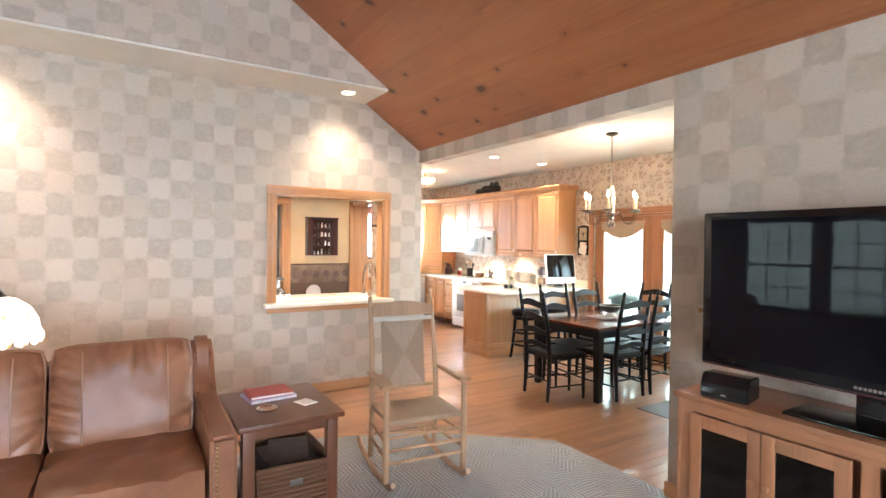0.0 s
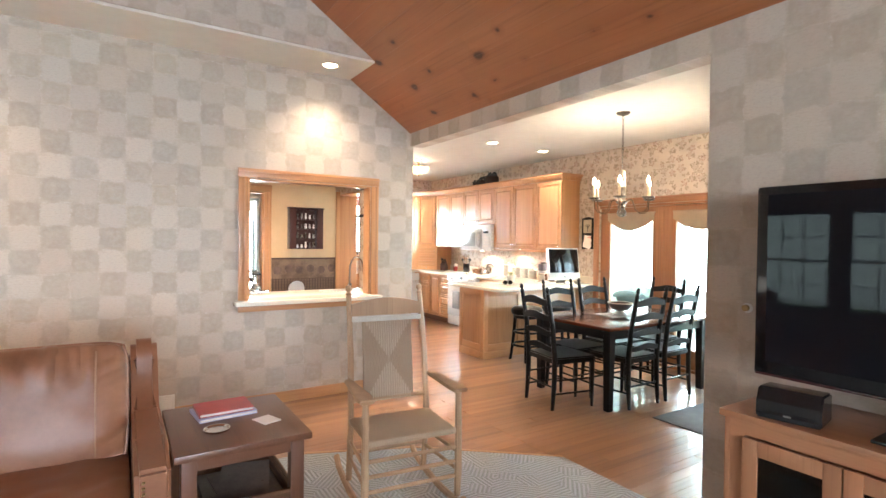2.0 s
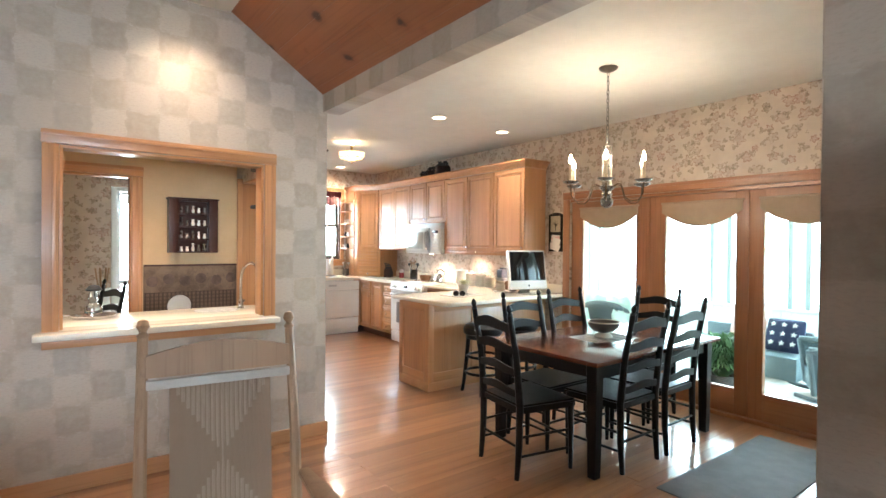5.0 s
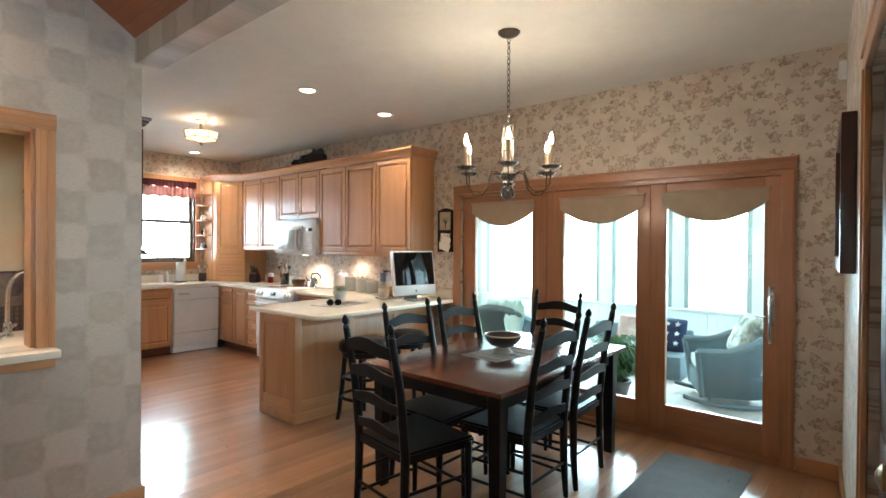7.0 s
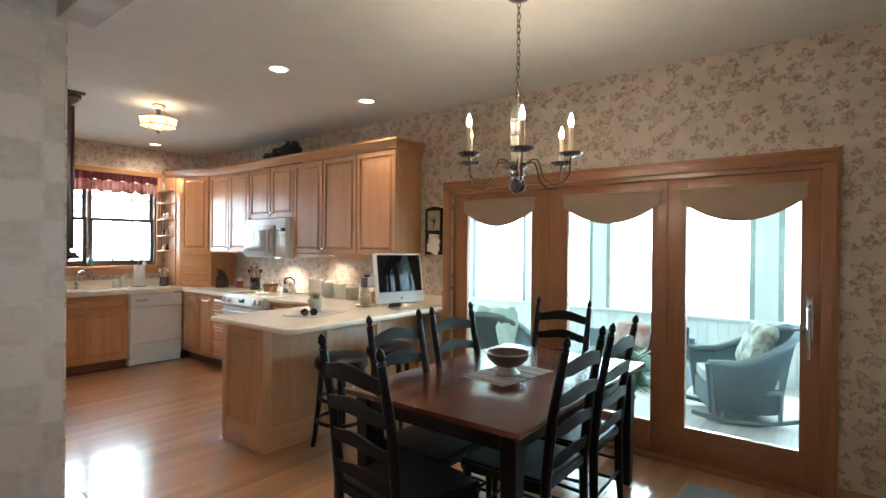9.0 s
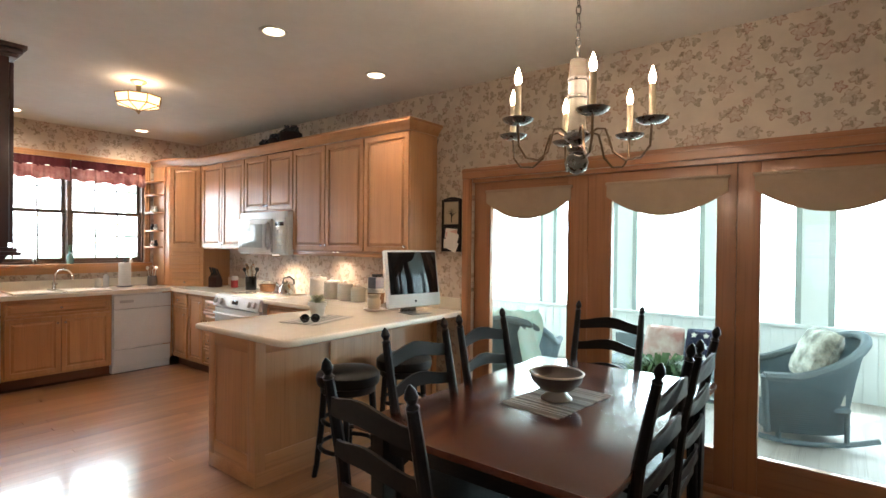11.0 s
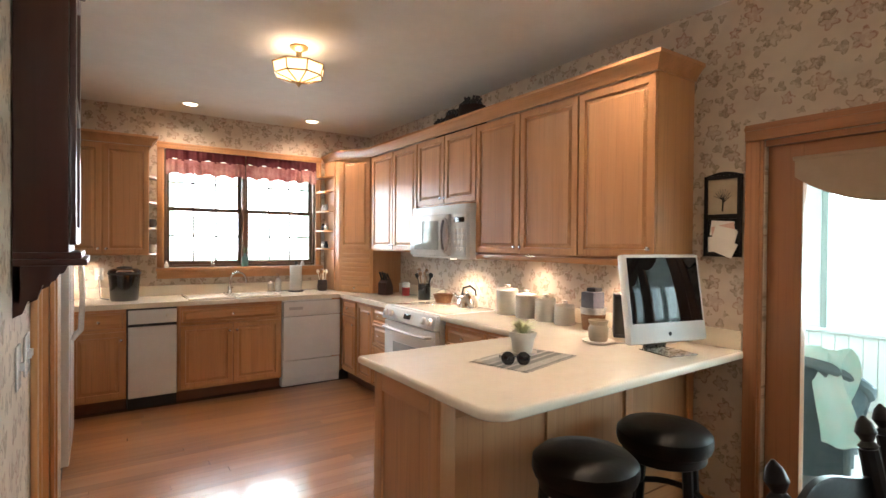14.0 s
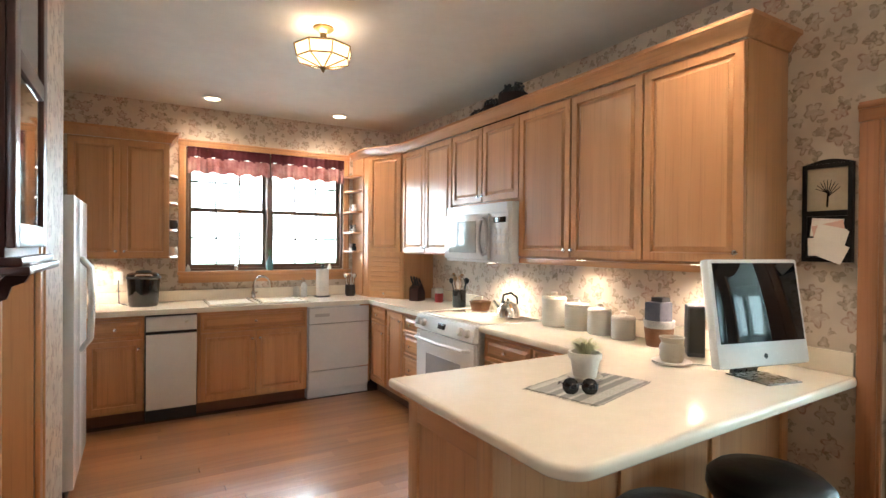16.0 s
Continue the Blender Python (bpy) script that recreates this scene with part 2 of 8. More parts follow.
def floral_paper(name, axis):
    """Beige wallpaper with five-petalled outlined flowers, leaves and twigs."""
    m, nt, p = nodes_of(name)
    uv = wall_uv(nt, axis)
    cloud = noise_of(nt, uv, 4.0, 3.0)
    col = mixed(nt, ramp(nt, cloud, 0.35, 0.65), (0.60, 0.50, 0.39), (0.50, 0.41, 0.32))
    for scale, size, rand, tone, fill in ((7.4, 0.34, 0.75, (0.28, 0.11, 0.075), 0.4), (11.0, 0.29, 0.95, (0.20, 0.15, 0.085), 0.75)):
        wob = node(nt, "ShaderNodeTexNoise", Scale=30.0, Detail=1.0)
        nt.links.new(uv, wob.inputs["Vector"])
        pos = vec_of(nt, "SCALE", vec_of(nt, "ADD", uv, vec_of(nt, "SCALE", wob.outputs["Color"], scale=0.022)), scale=scale)
        vor = node(nt, "ShaderNodeTexVoronoi", Scale=1.0, Randomness=rand)
        vor.voronoi_dimensions = "2D"
        nt.links.new(pos, vor.inputs["Vector"])
        d = vec_of(nt, "SUBTRACT", pos, vor.outputs["Position"])
        sep = nt.nodes.new("ShaderNodeSeparateXYZ")
        nt.links.new(d, sep.inputs[0])
        one = nt.nodes.new("ShaderNodeSeparateColor")
        nt.links.new(vor.outputs["Color"], one.inputs[0])
        turn = math_of(nt, "MULTIPLY_ADD", one.outputs[0], 6.28, math_of(nt, "ARCTAN2", sep.outputs[1], sep.outputs[0]))
        petal = math_of(nt, "COSINE", math_of(nt, "MULTIPLY", turn, 5.0 if fill < 0.5 else 3.0))
        reach = math_of(nt, "MULTIPLY_ADD", petal, 0.07, size * 0.8)
        reach = math_of(nt, "MULTIPLY", reach, math_of(nt, "MULTIPLY_ADD", one.outputs[1], 0.6, 0.6))
        gap = math_of(nt, "SUBTRACT", vec_of(nt, "LENGTH", d), reach)
        ring = ramp(nt, math_of(nt, "ABSOLUTE", gap), 0.055, 0.02)
        inside = math_of(nt, "MULTIPLY", ramp(nt, gap, 0.02, -0.02), fill)
        heart = ramp(nt, vec_of(nt, "LENGTH", d), 0.09, 0.05)
        patchy = ramp(nt, noise_of(nt, uv, 40.0, 2.0), 0.3, 0.55)
        mask = math_of(nt, "MULTIPLY", math_of(nt, "MAXIMUM", math_of(nt, "MAXIMUM", ring, inside), heart), math_of(nt, "MULTIPLY", patchy, 0.78))
        col = mixed(nt, mask, col, mixed(nt, one.outputs[2], tone, (0.24, 0.18, 0.12)))
    nt.links.new(col, p.inputs["Base Color"])
    p.inputs["Roughness"].default_value = 0.5
    return m


def carved_carpet(name):
    """Carpet with short carved dashes that turn from patch to patch."""
    m, nt, p = nodes_of(name)
    v = place(nt, own=False)
    vor = node(nt, "ShaderNodeTexVoronoi", Scale=8.0)
    vor.voronoi_dimensions = "2D"
    nt.links.new(v, vor.inputs["Vector"])
    one = nt.nodes.new("ShaderNodeSeparateColor")
    nt.links.new(vor.outputs["Color"], one.inputs[0])
    sep = nt.nodes.new("ShaderNodeSeparateXYZ")
    nt.links.new(v, sep.inputs[0])
    ang = math_of(nt, "MULTIPLY", math_of(nt, "FLOOR", math_of(nt, "MULTIPLY", one.outputs[0], 4.0)), 0.785)
    along = math_of(nt, "ADD", math_of(nt, "MULTIPLY", sep.outputs[0], math_of(nt, "COSINE", ang)), math_of(nt, "MULTIPLY", sep.outputs[1], math_of(nt, "SINE", ang)))
    wave = math_of(nt, "SINE", math_of(nt, "MULTIPLY", along, 240.0))
    pile = noise_of(nt, v, 220.0, 2.0)
    h = ramp(nt, wave, -0.6, 0.6)
    col = mixed(nt, h, (0.27, 0.255, 0.235), (0.385, 0.37, 0.345))
    col = mixed(nt, ramp(nt, noise_of(nt, v, 3.0, 3.0), 0.3, 0.7), col, mixed(nt, 0.3, col, (0.30, 0.27, 0.23)))
    nt.links.new(col, p.inputs["Base Color"])
    p.inputs["Roughness"].default_value = 0.95
    p.inputs["Sheen Weight"].default_value = 0.2
    bumped(nt, p, math_of(nt, "ADD", h, math_of(nt, "MULTIPLY", pile, 0.5)), 0.8, 0.006)
    return m


def glow(name, color, strength):
    m, nt, p = nodes_of(name)
    p.inputs["Base Color"].default_value = (*color, 1)
    p.inputs["Emission Color"].default_value = (*color, 1)
    p.inputs["Emission Strength"].default_value = strength
    return m


def clear(name, tint=(1, 1, 1), rough=0.0):
    m, nt, p = nodes_of(name)
    p.inputs["Base Color"].default_value = (*tint, 1)
    p.inputs["Transmission Weight"].default_value = 1.0
    p.inputs["Roughness"].default_value = rough
    p.inputs["IOR"].default_value = 1.45
    return m


def stripes(name, tones, axis, width, rough=0.9):
    """Woven cloth with random bands along one axis."""
    m, nt, p = nodes_of(name)
    v = place(nt, tuple(1 / width if i == axis else 0.0 for i in range(3)), False)
    fl = nt.nodes.new("ShaderNodeVectorMath")
    fl.operation = "FLOOR"
    nt.links.new(v, fl.inputs[0])
    rnd = nt.nodes.new("ShaderNodeTexWhiteNoise")
    nt.links.new(fl.outputs[0], rnd.inputs["Vector"])
    cr = nt.nodes.new("ShaderNodeValToRGB")
    cr.color_ramp.interpolation = "CONSTANT"
    for i, c in enumerate(tones):
        e = cr.color_ramp.elements[i] if i < 2 else cr.color_ramp.elements.new(i / len(tones))
        e.position, e.color = i / len(tones), (*c, 1)
    nt.links.new(rnd.outputs["Value"], cr.inputs[0])
    weave = noise_of(nt, place(nt, (1, 1, 1), False), 160.0, 2.0)
    nt.links.new(mixed(nt, ramp(nt, weave, 0.4, 0.9), cr.outputs[0], tuple(c * 0.5 for c in tones[0])), p.inputs["Base Color"])
    p.inputs["Roughness"].default_value = rough
    bumped(nt, p, weave, 0.5, 0.003)
    return m


def woven(name, a, b, scale, rough=0.85):
    """Basket or rug relief from crossed waves."""
    m, nt, p = nodes_of(name)
    v = place(nt, own=False)
    heights = []
    for direction in ("X", "Z") if scale > 90 else ("X", "Y"):
        w = node(nt, "ShaderNodeTexWave", Scale=scale, Distortion=1.5, Detail=2.0)
        w.bands_direction = direction
        nt.links.new(v, w.inputs["Vector"])
        heights.append(w.outputs["Fac"])
    mul = nt.nodes.new("ShaderNodeMath")
    mul.operation = "MULTIPLY"
    nt.links.new(heights[0], mul.inputs[0])
    nt.links.new(heights[1], mul.inputs[1])
    col = mixed(nt, mul.outputs[0], b, a)
    col = mixed(nt, ramp(nt, noise_of(nt, v, 5.0), 0.3, 0.7), col, mixed(nt, 0.5, col, b))
    nt.links.new(col, p.inputs["Base Color"])
    p.inputs["Roughness"].default_value = rough
    bumped(nt, p, mul.outputs[0], 0.7, 0.004)
    return m


OAK_A, OAK_B = (0.585, 0.308, 0.138), (0.48, 0.23, 0.095)
OAK = [timber("oak_grain_" + "xyz"[i], OAK_A, OAK_B, i) for i in range(3)]
FIR = [timber("stained_door_wood_" + "xyz"[i], (0.42, 0.195, 0.092), (0.335, 0.146, 0.066), i) for i in range(3)]
FLOOR_WOOD = timber("oak_floor", (0.44, 0.212, 0.096), (0.30, 0.13, 0.054), 0, rough=0.3, coat=1.0, size=2.4, vary=0.42)
PINE = timber("knotty_pine", (0.40, 0.155, 0.058), (0.30, 0.105, 0.036), 1, rough=0.45, coat=0.1, knots=True, size=1.5, vary=0.18)
DARK = [timber("dark_cherry_" + "xyz"[i], (0.055, 0.014, 0.009), (0.03, 0.008, 0.006), i, rough=0.3, coat=0.4) for i in range(3)]
BLACKWOOD = plain("black_painted_wood", (0.008, 0.0075, 0.0075), (0.014, 0.012, 0.011), rough=0.36, shine=0.22, bump=0.02)
TABLEWOOD = timber("mahogany_tabletop", (0.115, 0.027, 0.013), (0.08, 0.019, 0.010), 0, rough=0.26, coat=0.8, vary=0)
WALNUT = [timber("walnut_" + "xyz"[i], (0.16, 0.058, 0.024), (0.105, 0.037, 0.015), i, rough=0.35, coat=0.2) for i in range(3)]
PALEWOOD = timber("pale_maple", (0.40, 0.25, 0.138), (0.30, 0.178, 0.094), 2, rough=0.5, coat=0.1)
PAPER = [checker_paper("sponged_square_wallpaper_" + "xy"[i], i) for i in range(2)]
FLORAL = [floral_paper("floral_wallpaper_" + "xy"[i], i) for i in range(2)]
WHITE = plain("white_ceiling_paint", (0.70, 0.665, 0.59), (0.65, 0.615, 0.54), rough=0.8, scale=20, bump=0.08)
APPLIANCE = plain("white_enamel", (0.76, 0.75, 0.72), (0.70, 0.69, 0.66), rough=0.25, bump=0.0, coat=0.3)
TRIMWHITE = plain("white_trim_paint", (0.72, 0.76, 0.74), (0.66, 0.70, 0.68), rough=0.5)
COUNTER = plain("cream_solid_surface", (0.84, 0.76, 0.62), (0.80, 0.72, 0.575), rough=0.16, scale=30, bump=0.0, coat=0.2)
LEATHER = plain("brown_leather", (0.285, 0.12, 0.058), (0.19, 0.076, 0.035), rough=0.4, scale=7, bump=0.15, shine=0.4)
BLACKLEATHER = plain("black_leather", (0.006, 0.005, 0.005), (0.009, 0.008, 0.007), rough=0.36, shine=0.22, bump=0.25)
GREYRUG = carved_carpet("grey_carved_carpet")
MATGREY = plain("grey_floor_mat", (0.17, 0.17, 0.17), (0.13, 0.13, 0.13), rough=0.85, scale=30, bump=0.3)
BLACKGLOSS = plain("gloss_black_plastic", (0.008, 0.008, 0.009), (0.01, 0.01, 0.01), rough=0.08, bump=0.0)
BLACKMATT = plain("matt_black_plastic", (0.018, 0.018, 0.018), (0.025, 0.025, 0.025), rough=0.5)
CHROME = plain("chrome", (0.75, 0.75, 0.74), (0.7, 0.7, 0.7), rough=0.12, metal=1.0, bump=0.0)
PEWTER = plain("pewter", (0.25, 0.235, 0.21), (0.17, 0.155, 0.14), rough=0.28, metal=1.0)
BRASS = plain("aged_brass", (0.45, 0.31, 0.14), (0.3, 0.2, 0.09), rough=0.3, metal=1.0)
GLASS = clear("clear_glass", (0.97, 1.0, 0.99))
LINEN = plain("beige_linen", (0.42, 0.31, 0.21), (0.375, 0.275, 0.185), rough=0.9, scale=40, bump=0.3)
STONEWARE = plain("cream_stoneware", (0.75, 0.72, 0.65), (0.68, 0.64, 0.57), rough=0.3, coat=0.3)
BEIGEWALL = plain("peach_beige_paint", (0.62, 0.445, 0.255), (0.56, 0.395, 0.22), rough=0.7)

# ---- mesh tools ----
WORLD_OF = {}


def thing(name, m, label="", category="", group="", kind=""):
    ob = new(name)
    ob.empty_display_size = 0.1
    ob.matrix_basis = m
    WORLD_OF[ob] = m
    return tagged(ob, label, category, group, kind)


def mesh_of(name, bm, material, smooth=True):
    me = bpy.data.meshes.new(name)
    bmesh.ops.recalc_face_normals(bm, faces=bm.faces)
    bm.to_mesh(me)
    bm.free()
    me.materials.append(material)
    if smooth:
        me.polygons.foreach_set("use_smooth", [True] * len(me.polygons))
        me.set_sharp_from_angle(angle=radians(35))
    return me


def part(name, bm, material, parent, label="", world=False, at=None):
    """One mesh object under a thing or a part. world: the mesh is given in world coordinates."""
    if world:
        bmesh.ops.transform(bm, matrix=WORLD_OF[parent].inverted(), verts=bm.verts)
    ob = new(name, mesh_of(name, bm, material))
    ob.parent = parent
    m = at or Matrix()
    ob.matrix_basis = m
    WORLD_OF[ob] = WORLD_OF[parent] @ m
    return tagged(ob, label)


def solo(name, bm, material, label="", category="", group="", kind="", at=None):
    """A thing of one mesh."""
    ob = new(name, mesh_of(name, bm, material))
    ob.matrix_basis = at or Matrix()
    WORLD_OF[ob] = ob.matrix_basis.copy()
    return tagged(ob, label, category, group, kind)


def box(bm, x0, x1, y0, y1, z0, z1, bevel=0.0, m=None):
    made = bmesh.ops.create_cube(bm, size=1.0, matrix=Matrix.Translation(((x0 + x1) / 2, (y0 + y1) / 2, (z0 + z1) / 2)) @ Matrix.Diagonal((abs(x1 - x0), abs(y1 - y0), abs(z1 - z0), 1)))
    verts = made["verts"]
    if bevel:
        edges = list({e for v in verts for e in v.link_edges})
        done = bmesh.ops.bevel(bm, geom=edges, offset=bevel, segments=2, profile=0.6, affect="EDGES")
        verts = list({v for f in done["faces"] for v in f.verts} | {v for v in verts if v.is_valid})
    if m:
        bmesh.ops.transform(bm, matrix=m, verts=verts)
    return bm


def boxed(*args, **more):
    return box(bmesh.new(), *args, **more)


def lathe(profile, steps=20, bm=None, m=None, cap=True):
    """A turned shape from (radius, height) pairs."""
    bm = bm or bmesh.new()
    rings = []
    for r, z in profile:
        rings.append([bm.verts.new((r * math.cos(2 * math.pi * i / steps), r * math.sin(2 * math.pi * i / steps), z)) for i in range(steps)])
    for a, b in zip(rings, rings[1:]):
        for i in range(steps):
            j = (i + 1) % steps
            bm.faces.new((a[i], a[j], b[j], b[i]))
    if cap:
        bm.faces.new(rings[0][::-1])
        bm.faces.new(rings[-1])
    if m:
        bmesh.ops.transform(bm, matrix=m, verts=[v for ring in rings for v in ring])
    return bm


def tube(points, radius, sides=8, bm=None, closed=False):
    """A round bar along points; radius is a number or one number for each point."""
    bm = bm or bmesh.new()
    pts = [Vector(p) for p in points]
    radii = radius if isinstance(radius, (list, tuple)) else [radius] * len(pts)
    rings, up = [], None
    for i, p in enumerate(pts):
        a = pts[i - 1] if i or closed else p
        b = pts[(i + 1) % len(pts)] if i + 1 < len(pts) or closed else p
        d = (b - a).normalized()
        if up is None:
            up = d.orthogonal().normalized()
        up = (up - d * up.dot(d)).normalized()
        side = d.cross(up)
        rings.append([bm.verts.new(p + radii[i] * (up * math.cos(2 * math.pi * k / sides) + side * math.sin(2 * math.pi * k / sides))) for k in range(sides)])
    pairs = list(zip(rings, rings[1:])) + ([(rings[-1], rings[0])] if closed else [])
    for a, b in pairs:
        for k in range(sides):
            j = (k + 1) % sides
            bm.faces.new((a[k], a[j], b[j], b[k]))
    if not closed:
        bm.faces.new(rings[0][::-1])
        bm.faces.new(rings[-1])
    return bm


def prism(outline, axis, a, b, bm=None):
    """A flat outline pushed along an axis from a to b; outline gives the other two coordinates in order."""
    bm = bm or bmesh.new()

    def put(p, d):
        c = list(p)
        c.insert(axis, d)
        return bm.verts.new(c)
    lo, hi = [put(p, a) for p in outline], [put(p, b) for p in outline]
    n = len(outline)
    bm.faces.new(lo[::-1])
    bm.faces.new(hi)
    for i in range(n):
        bm.faces.new((lo[i], lo[(i + 1) % n], hi[(i + 1) % n], hi[i]))
    return bm


def arc(cx, cy, r, a0, a1, n=8):
    return [(cx + r * math.cos(radians(a0 + (a1 - a0) * i / n)), cy + r * math.sin(radians(a0 + (a1 - a0) * i / n))) for i in range(n + 1)]


def pillow_mesh(w, d, h, puff=0.35, n=10, seed=0, wrinkle=0.006):
    """A stuffed cushion, w by d by h, its middle at the origin."""
    bm = bmesh.new()
    bmesh.ops.create_grid(bm, x_segments=n, y_segments=n, size=1.0)
    top = list(bm.verts)
    made = bmesh.ops.extrude_face_region(bm, geom=list(bm.faces))
    upper = {e for e in made["geom"] if isinstance(e, bmesh.types.BMVert)}
    for v in bm.verts:
        x, y = v.co.x, v.co.y
        edge = (1 - abs(x) ** 4) * (1 - abs(y) ** 4)
        t = (1 - puff) + puff * edge ** 0.5 if edge > 0 else 1 - puff
        sgn = 1 if v in upper else -1
        round_off = 1 - 0.04 * (abs(x * y)) ** 3
        wr = wrinkle * noise.noise(Vector((x * 3 + seed, y * 3, sgn)))
        v.co = Vector((x * w / 2 * round_off, y * d / 2 * round_off, sgn * h / 2 * t + wr))
    return bm


def wall_boxes(bm, axis, lo, hi, u0, u1, z0, z1, holes=()):
    """A wall between lo and hi on the axis, from u0 to u1 along, with rectangular holes (u0, u1, z0, z1)."""
    us = sorted({u0, u1, *[h[0] for h in holes], *[h[1] for h in holes]})
    us = [u for u in us if u0 <= u <= u1]
    for a, b in zip(us, us[1:]):
        mid = (a + b) / 2
        cuts = sorted((h[2], h[3]) for h in holes if h[0] < mid < h[1])
        z = z0
        for c, d in cuts + [(z1, z1)]:
            if c > z + 1e-4:
                box(bm, *((lo, hi, a, b) if axis == 0 else (a, b, lo, hi)), z, c)
            z = d
    return bm

# ---- the large structure ----
# living room x -3.05..4.07, y -2.6..6.16; dining and kitchen x 4.1..7.08, y 3.0..10.73
CEIL = 2.74
XL, XE, YN = 4.07, 7.08, 10.73
LWY = 6.16
RIDGE_X, EAVE_Z, SLOPE = 0.5, 2.6, 0.66


def roof_z(x):
    return EAVE_Z + SLOPE * (XL - x if x > RIDGE_X else XL - RIDGE_X - (RIDGE_X - x))


def structure(name, bm, material, label, at=None):
    return solo(name, bm, material, label, kind="structure", at=at)


structure("ground", boxed(-60, 90, -60, 90, -0.6, -0.35), plain("lawn", (0.06, 0.11, 0.03), (0.04, 0.08, 0.02), rough=0.95, scale=3, bump=0.5), "mown green lawn outside the house")
structure("floor_base", boxed(-3.2, 7.22, -2.75, 10.9, -0.2, -0.012), plain("subfloor", (0.10, 0.05, 0.025), rough=0.7), "dark subfloor below the oak boards")

# west wall of the living room, south wall, with double windows; the south ones are invented
WEST_HOLES = [(3.5, 4.65, 0.45, 2.05), (4.76, 5.91, 0.45, 2.05)]
bm = wall_boxes(bmesh.new(), 0, -3.2, -3.05, -2.75, 6.3, 0, 2.6, WEST_HOLES)
structure("wall_west", bm, PAPER[1], "living room wall in painted-square wallpaper")
ADDED_SOUTH_HOLES = [(-1.2, 0.5, 0.75, 2.25), (0.7, 2.4, 0.75, 2.25)]
bm = wall_boxes(bmesh.new(), 1, -2.75, -2.6, -3.05, 4.07, 0, 2.58, ADDED_SOUTH_HOLES)
prism([(-3.05, 2.58), (XL, 2.58), (RIDGE_X, roof_z(RIDGE_X))], 1, -2.75, -2.6, bm)
structure("wall_south", bm, PAPER[0], "living room gable wall in painted-square wallpaper")

# wall with the pass-through, and the upper wall that stands proud of it
PT = (2.465, 3.63, 0.92, 2.02)
bm = wall_boxes(bmesh.new(), 1, LWY, LWY + 0.13, -3.05, 4.102, 0, 2.5, [PT])
prism([(-3.05, 2.5), (4.102, 2.5), (4.102, 2.575), (3.41, 3.06), (-2.41, 3.06), (-3.05, 2.6)], 1, LWY, LWY + 0.13, bm)
structure("wall_pass_through", bm, PAPER[0], "living room wall in painted-square wallpaper with a serving hatch")
SOFFIT_Y, SOFFIT_Z = 5.58, 3.05
bm = prism([(-2.40, SOFFIT_Z + 0.003), (3.40, SOFFIT_Z + 0.003), (RIDGE_X, roof_z(RIDGE_X) + 0.02)], 1, SOFFIT_Y, LWY + 0.13)
structure("wall_gable", bm, PAPER[0], "upper gable wall in painted-square wallpaper")
structure("soffit", boxed(-2.40, 3.395, SOFFIT_Y + 0.003, LWY, SOFFIT_Z - 0.02, SOFFIT_Z), WHITE, "white soffit with recessed lights below the gable wall")

# television wall with the wide opening beside it
JAMB_Y = 2.96
bm = wall_boxes(bmesh.new(), 0, XL, XL + 0.14, -2.75, LWY, 0, 2.598, [(JAMB_Y, LWY, 0, 2.46)])
# unseen piece added up to the ceiling to keep light from leaking
box(bm, XL + 0.07, XL + 0.139, -2.75, 6.29, 2.599, CEIL + 0.1)
structure("wall_television", bm, PAPER[1], "wallpapered wall with a wide opening to the dining room")

structure("wall_end_paper", boxed(4.1025, 4.106, LWY, LWY + 0.132, 0, 2.5), PAPER[1], "wallpaper on the end of the serving hatch wall")
structure("jamb_paper", boxed(XL + 0.001, XL + 0.139, JAMB_Y + 0.0005, JAMB_Y + 0.0035, 0, 2.459), PAPER[0], "wallpaper on the jamb of the wide opening")

# pine ceiling: boards along y on both slopes, one mesh
bm = bmesh.new()
for side in (1, -1):
    run = XL - RIDGE_X + 0.1
    length = run * math.sqrt(1 + SLOPE ** 2)
    count = 24
    for i in range(count):
        a, b = length * i / count + 0.0006, length * (i + 1) / count - 0.0006
        c, s = 1 / math.sqrt(1 + SLOPE ** 2), SLOPE / math.sqrt(1 + SLOPE ** 2)
        z0 = EAVE_Z + SLOPE * 0.1 * -1
        x_low = XL + 0.1
        cuts = [-2.75, -2.75 + 1.1 + (i * 1.37) % 2.6, 1.4 + (i * 0.83) % 1.6, 4.0 + (i * 1.1) % 1.4, 6.29]
        for y0, y1 in zip(cuts, cuts[1:]):
            lo = [(x_low - d * c, z0 + d * s) for d in (a, b)]
            hi = [(x + s * 0.02, z + c * 0.02) for x, z in lo]
            quad = [lo[0], lo[1], hi[1], hi[0]]
            if side < 0:
                quad = [(2 * RIDGE_X - x, z) for x, z in quad]
            prism(quad, 1, y0 + 0.0005, y1 - 0.0005, bm)
structure("ceiling_pine", bm, PINE, "sloping ceiling of knotty orange-brown pine boards")
bm = bmesh.new()
for side in (1, -1):
    quad = [(XL + 0.16, EAVE_Z - 0.05), (RIDGE_X, roof_z(RIDGE_X) + 0.06), (RIDGE_X, roof_z(RIDGE_X) + 0.2), (XL + 0.16, EAVE_Z + 0.2)]
    if side < 0:
        quad = [(2 * RIDGE_X - x, z) for x, z in quad]
    prism(quad, 1, -2.75, 6.3, bm)
structure("roof", bm, plain("roof_deck", (0.1, 0.06, 0.04)), "roof deck above the pine ceiling")

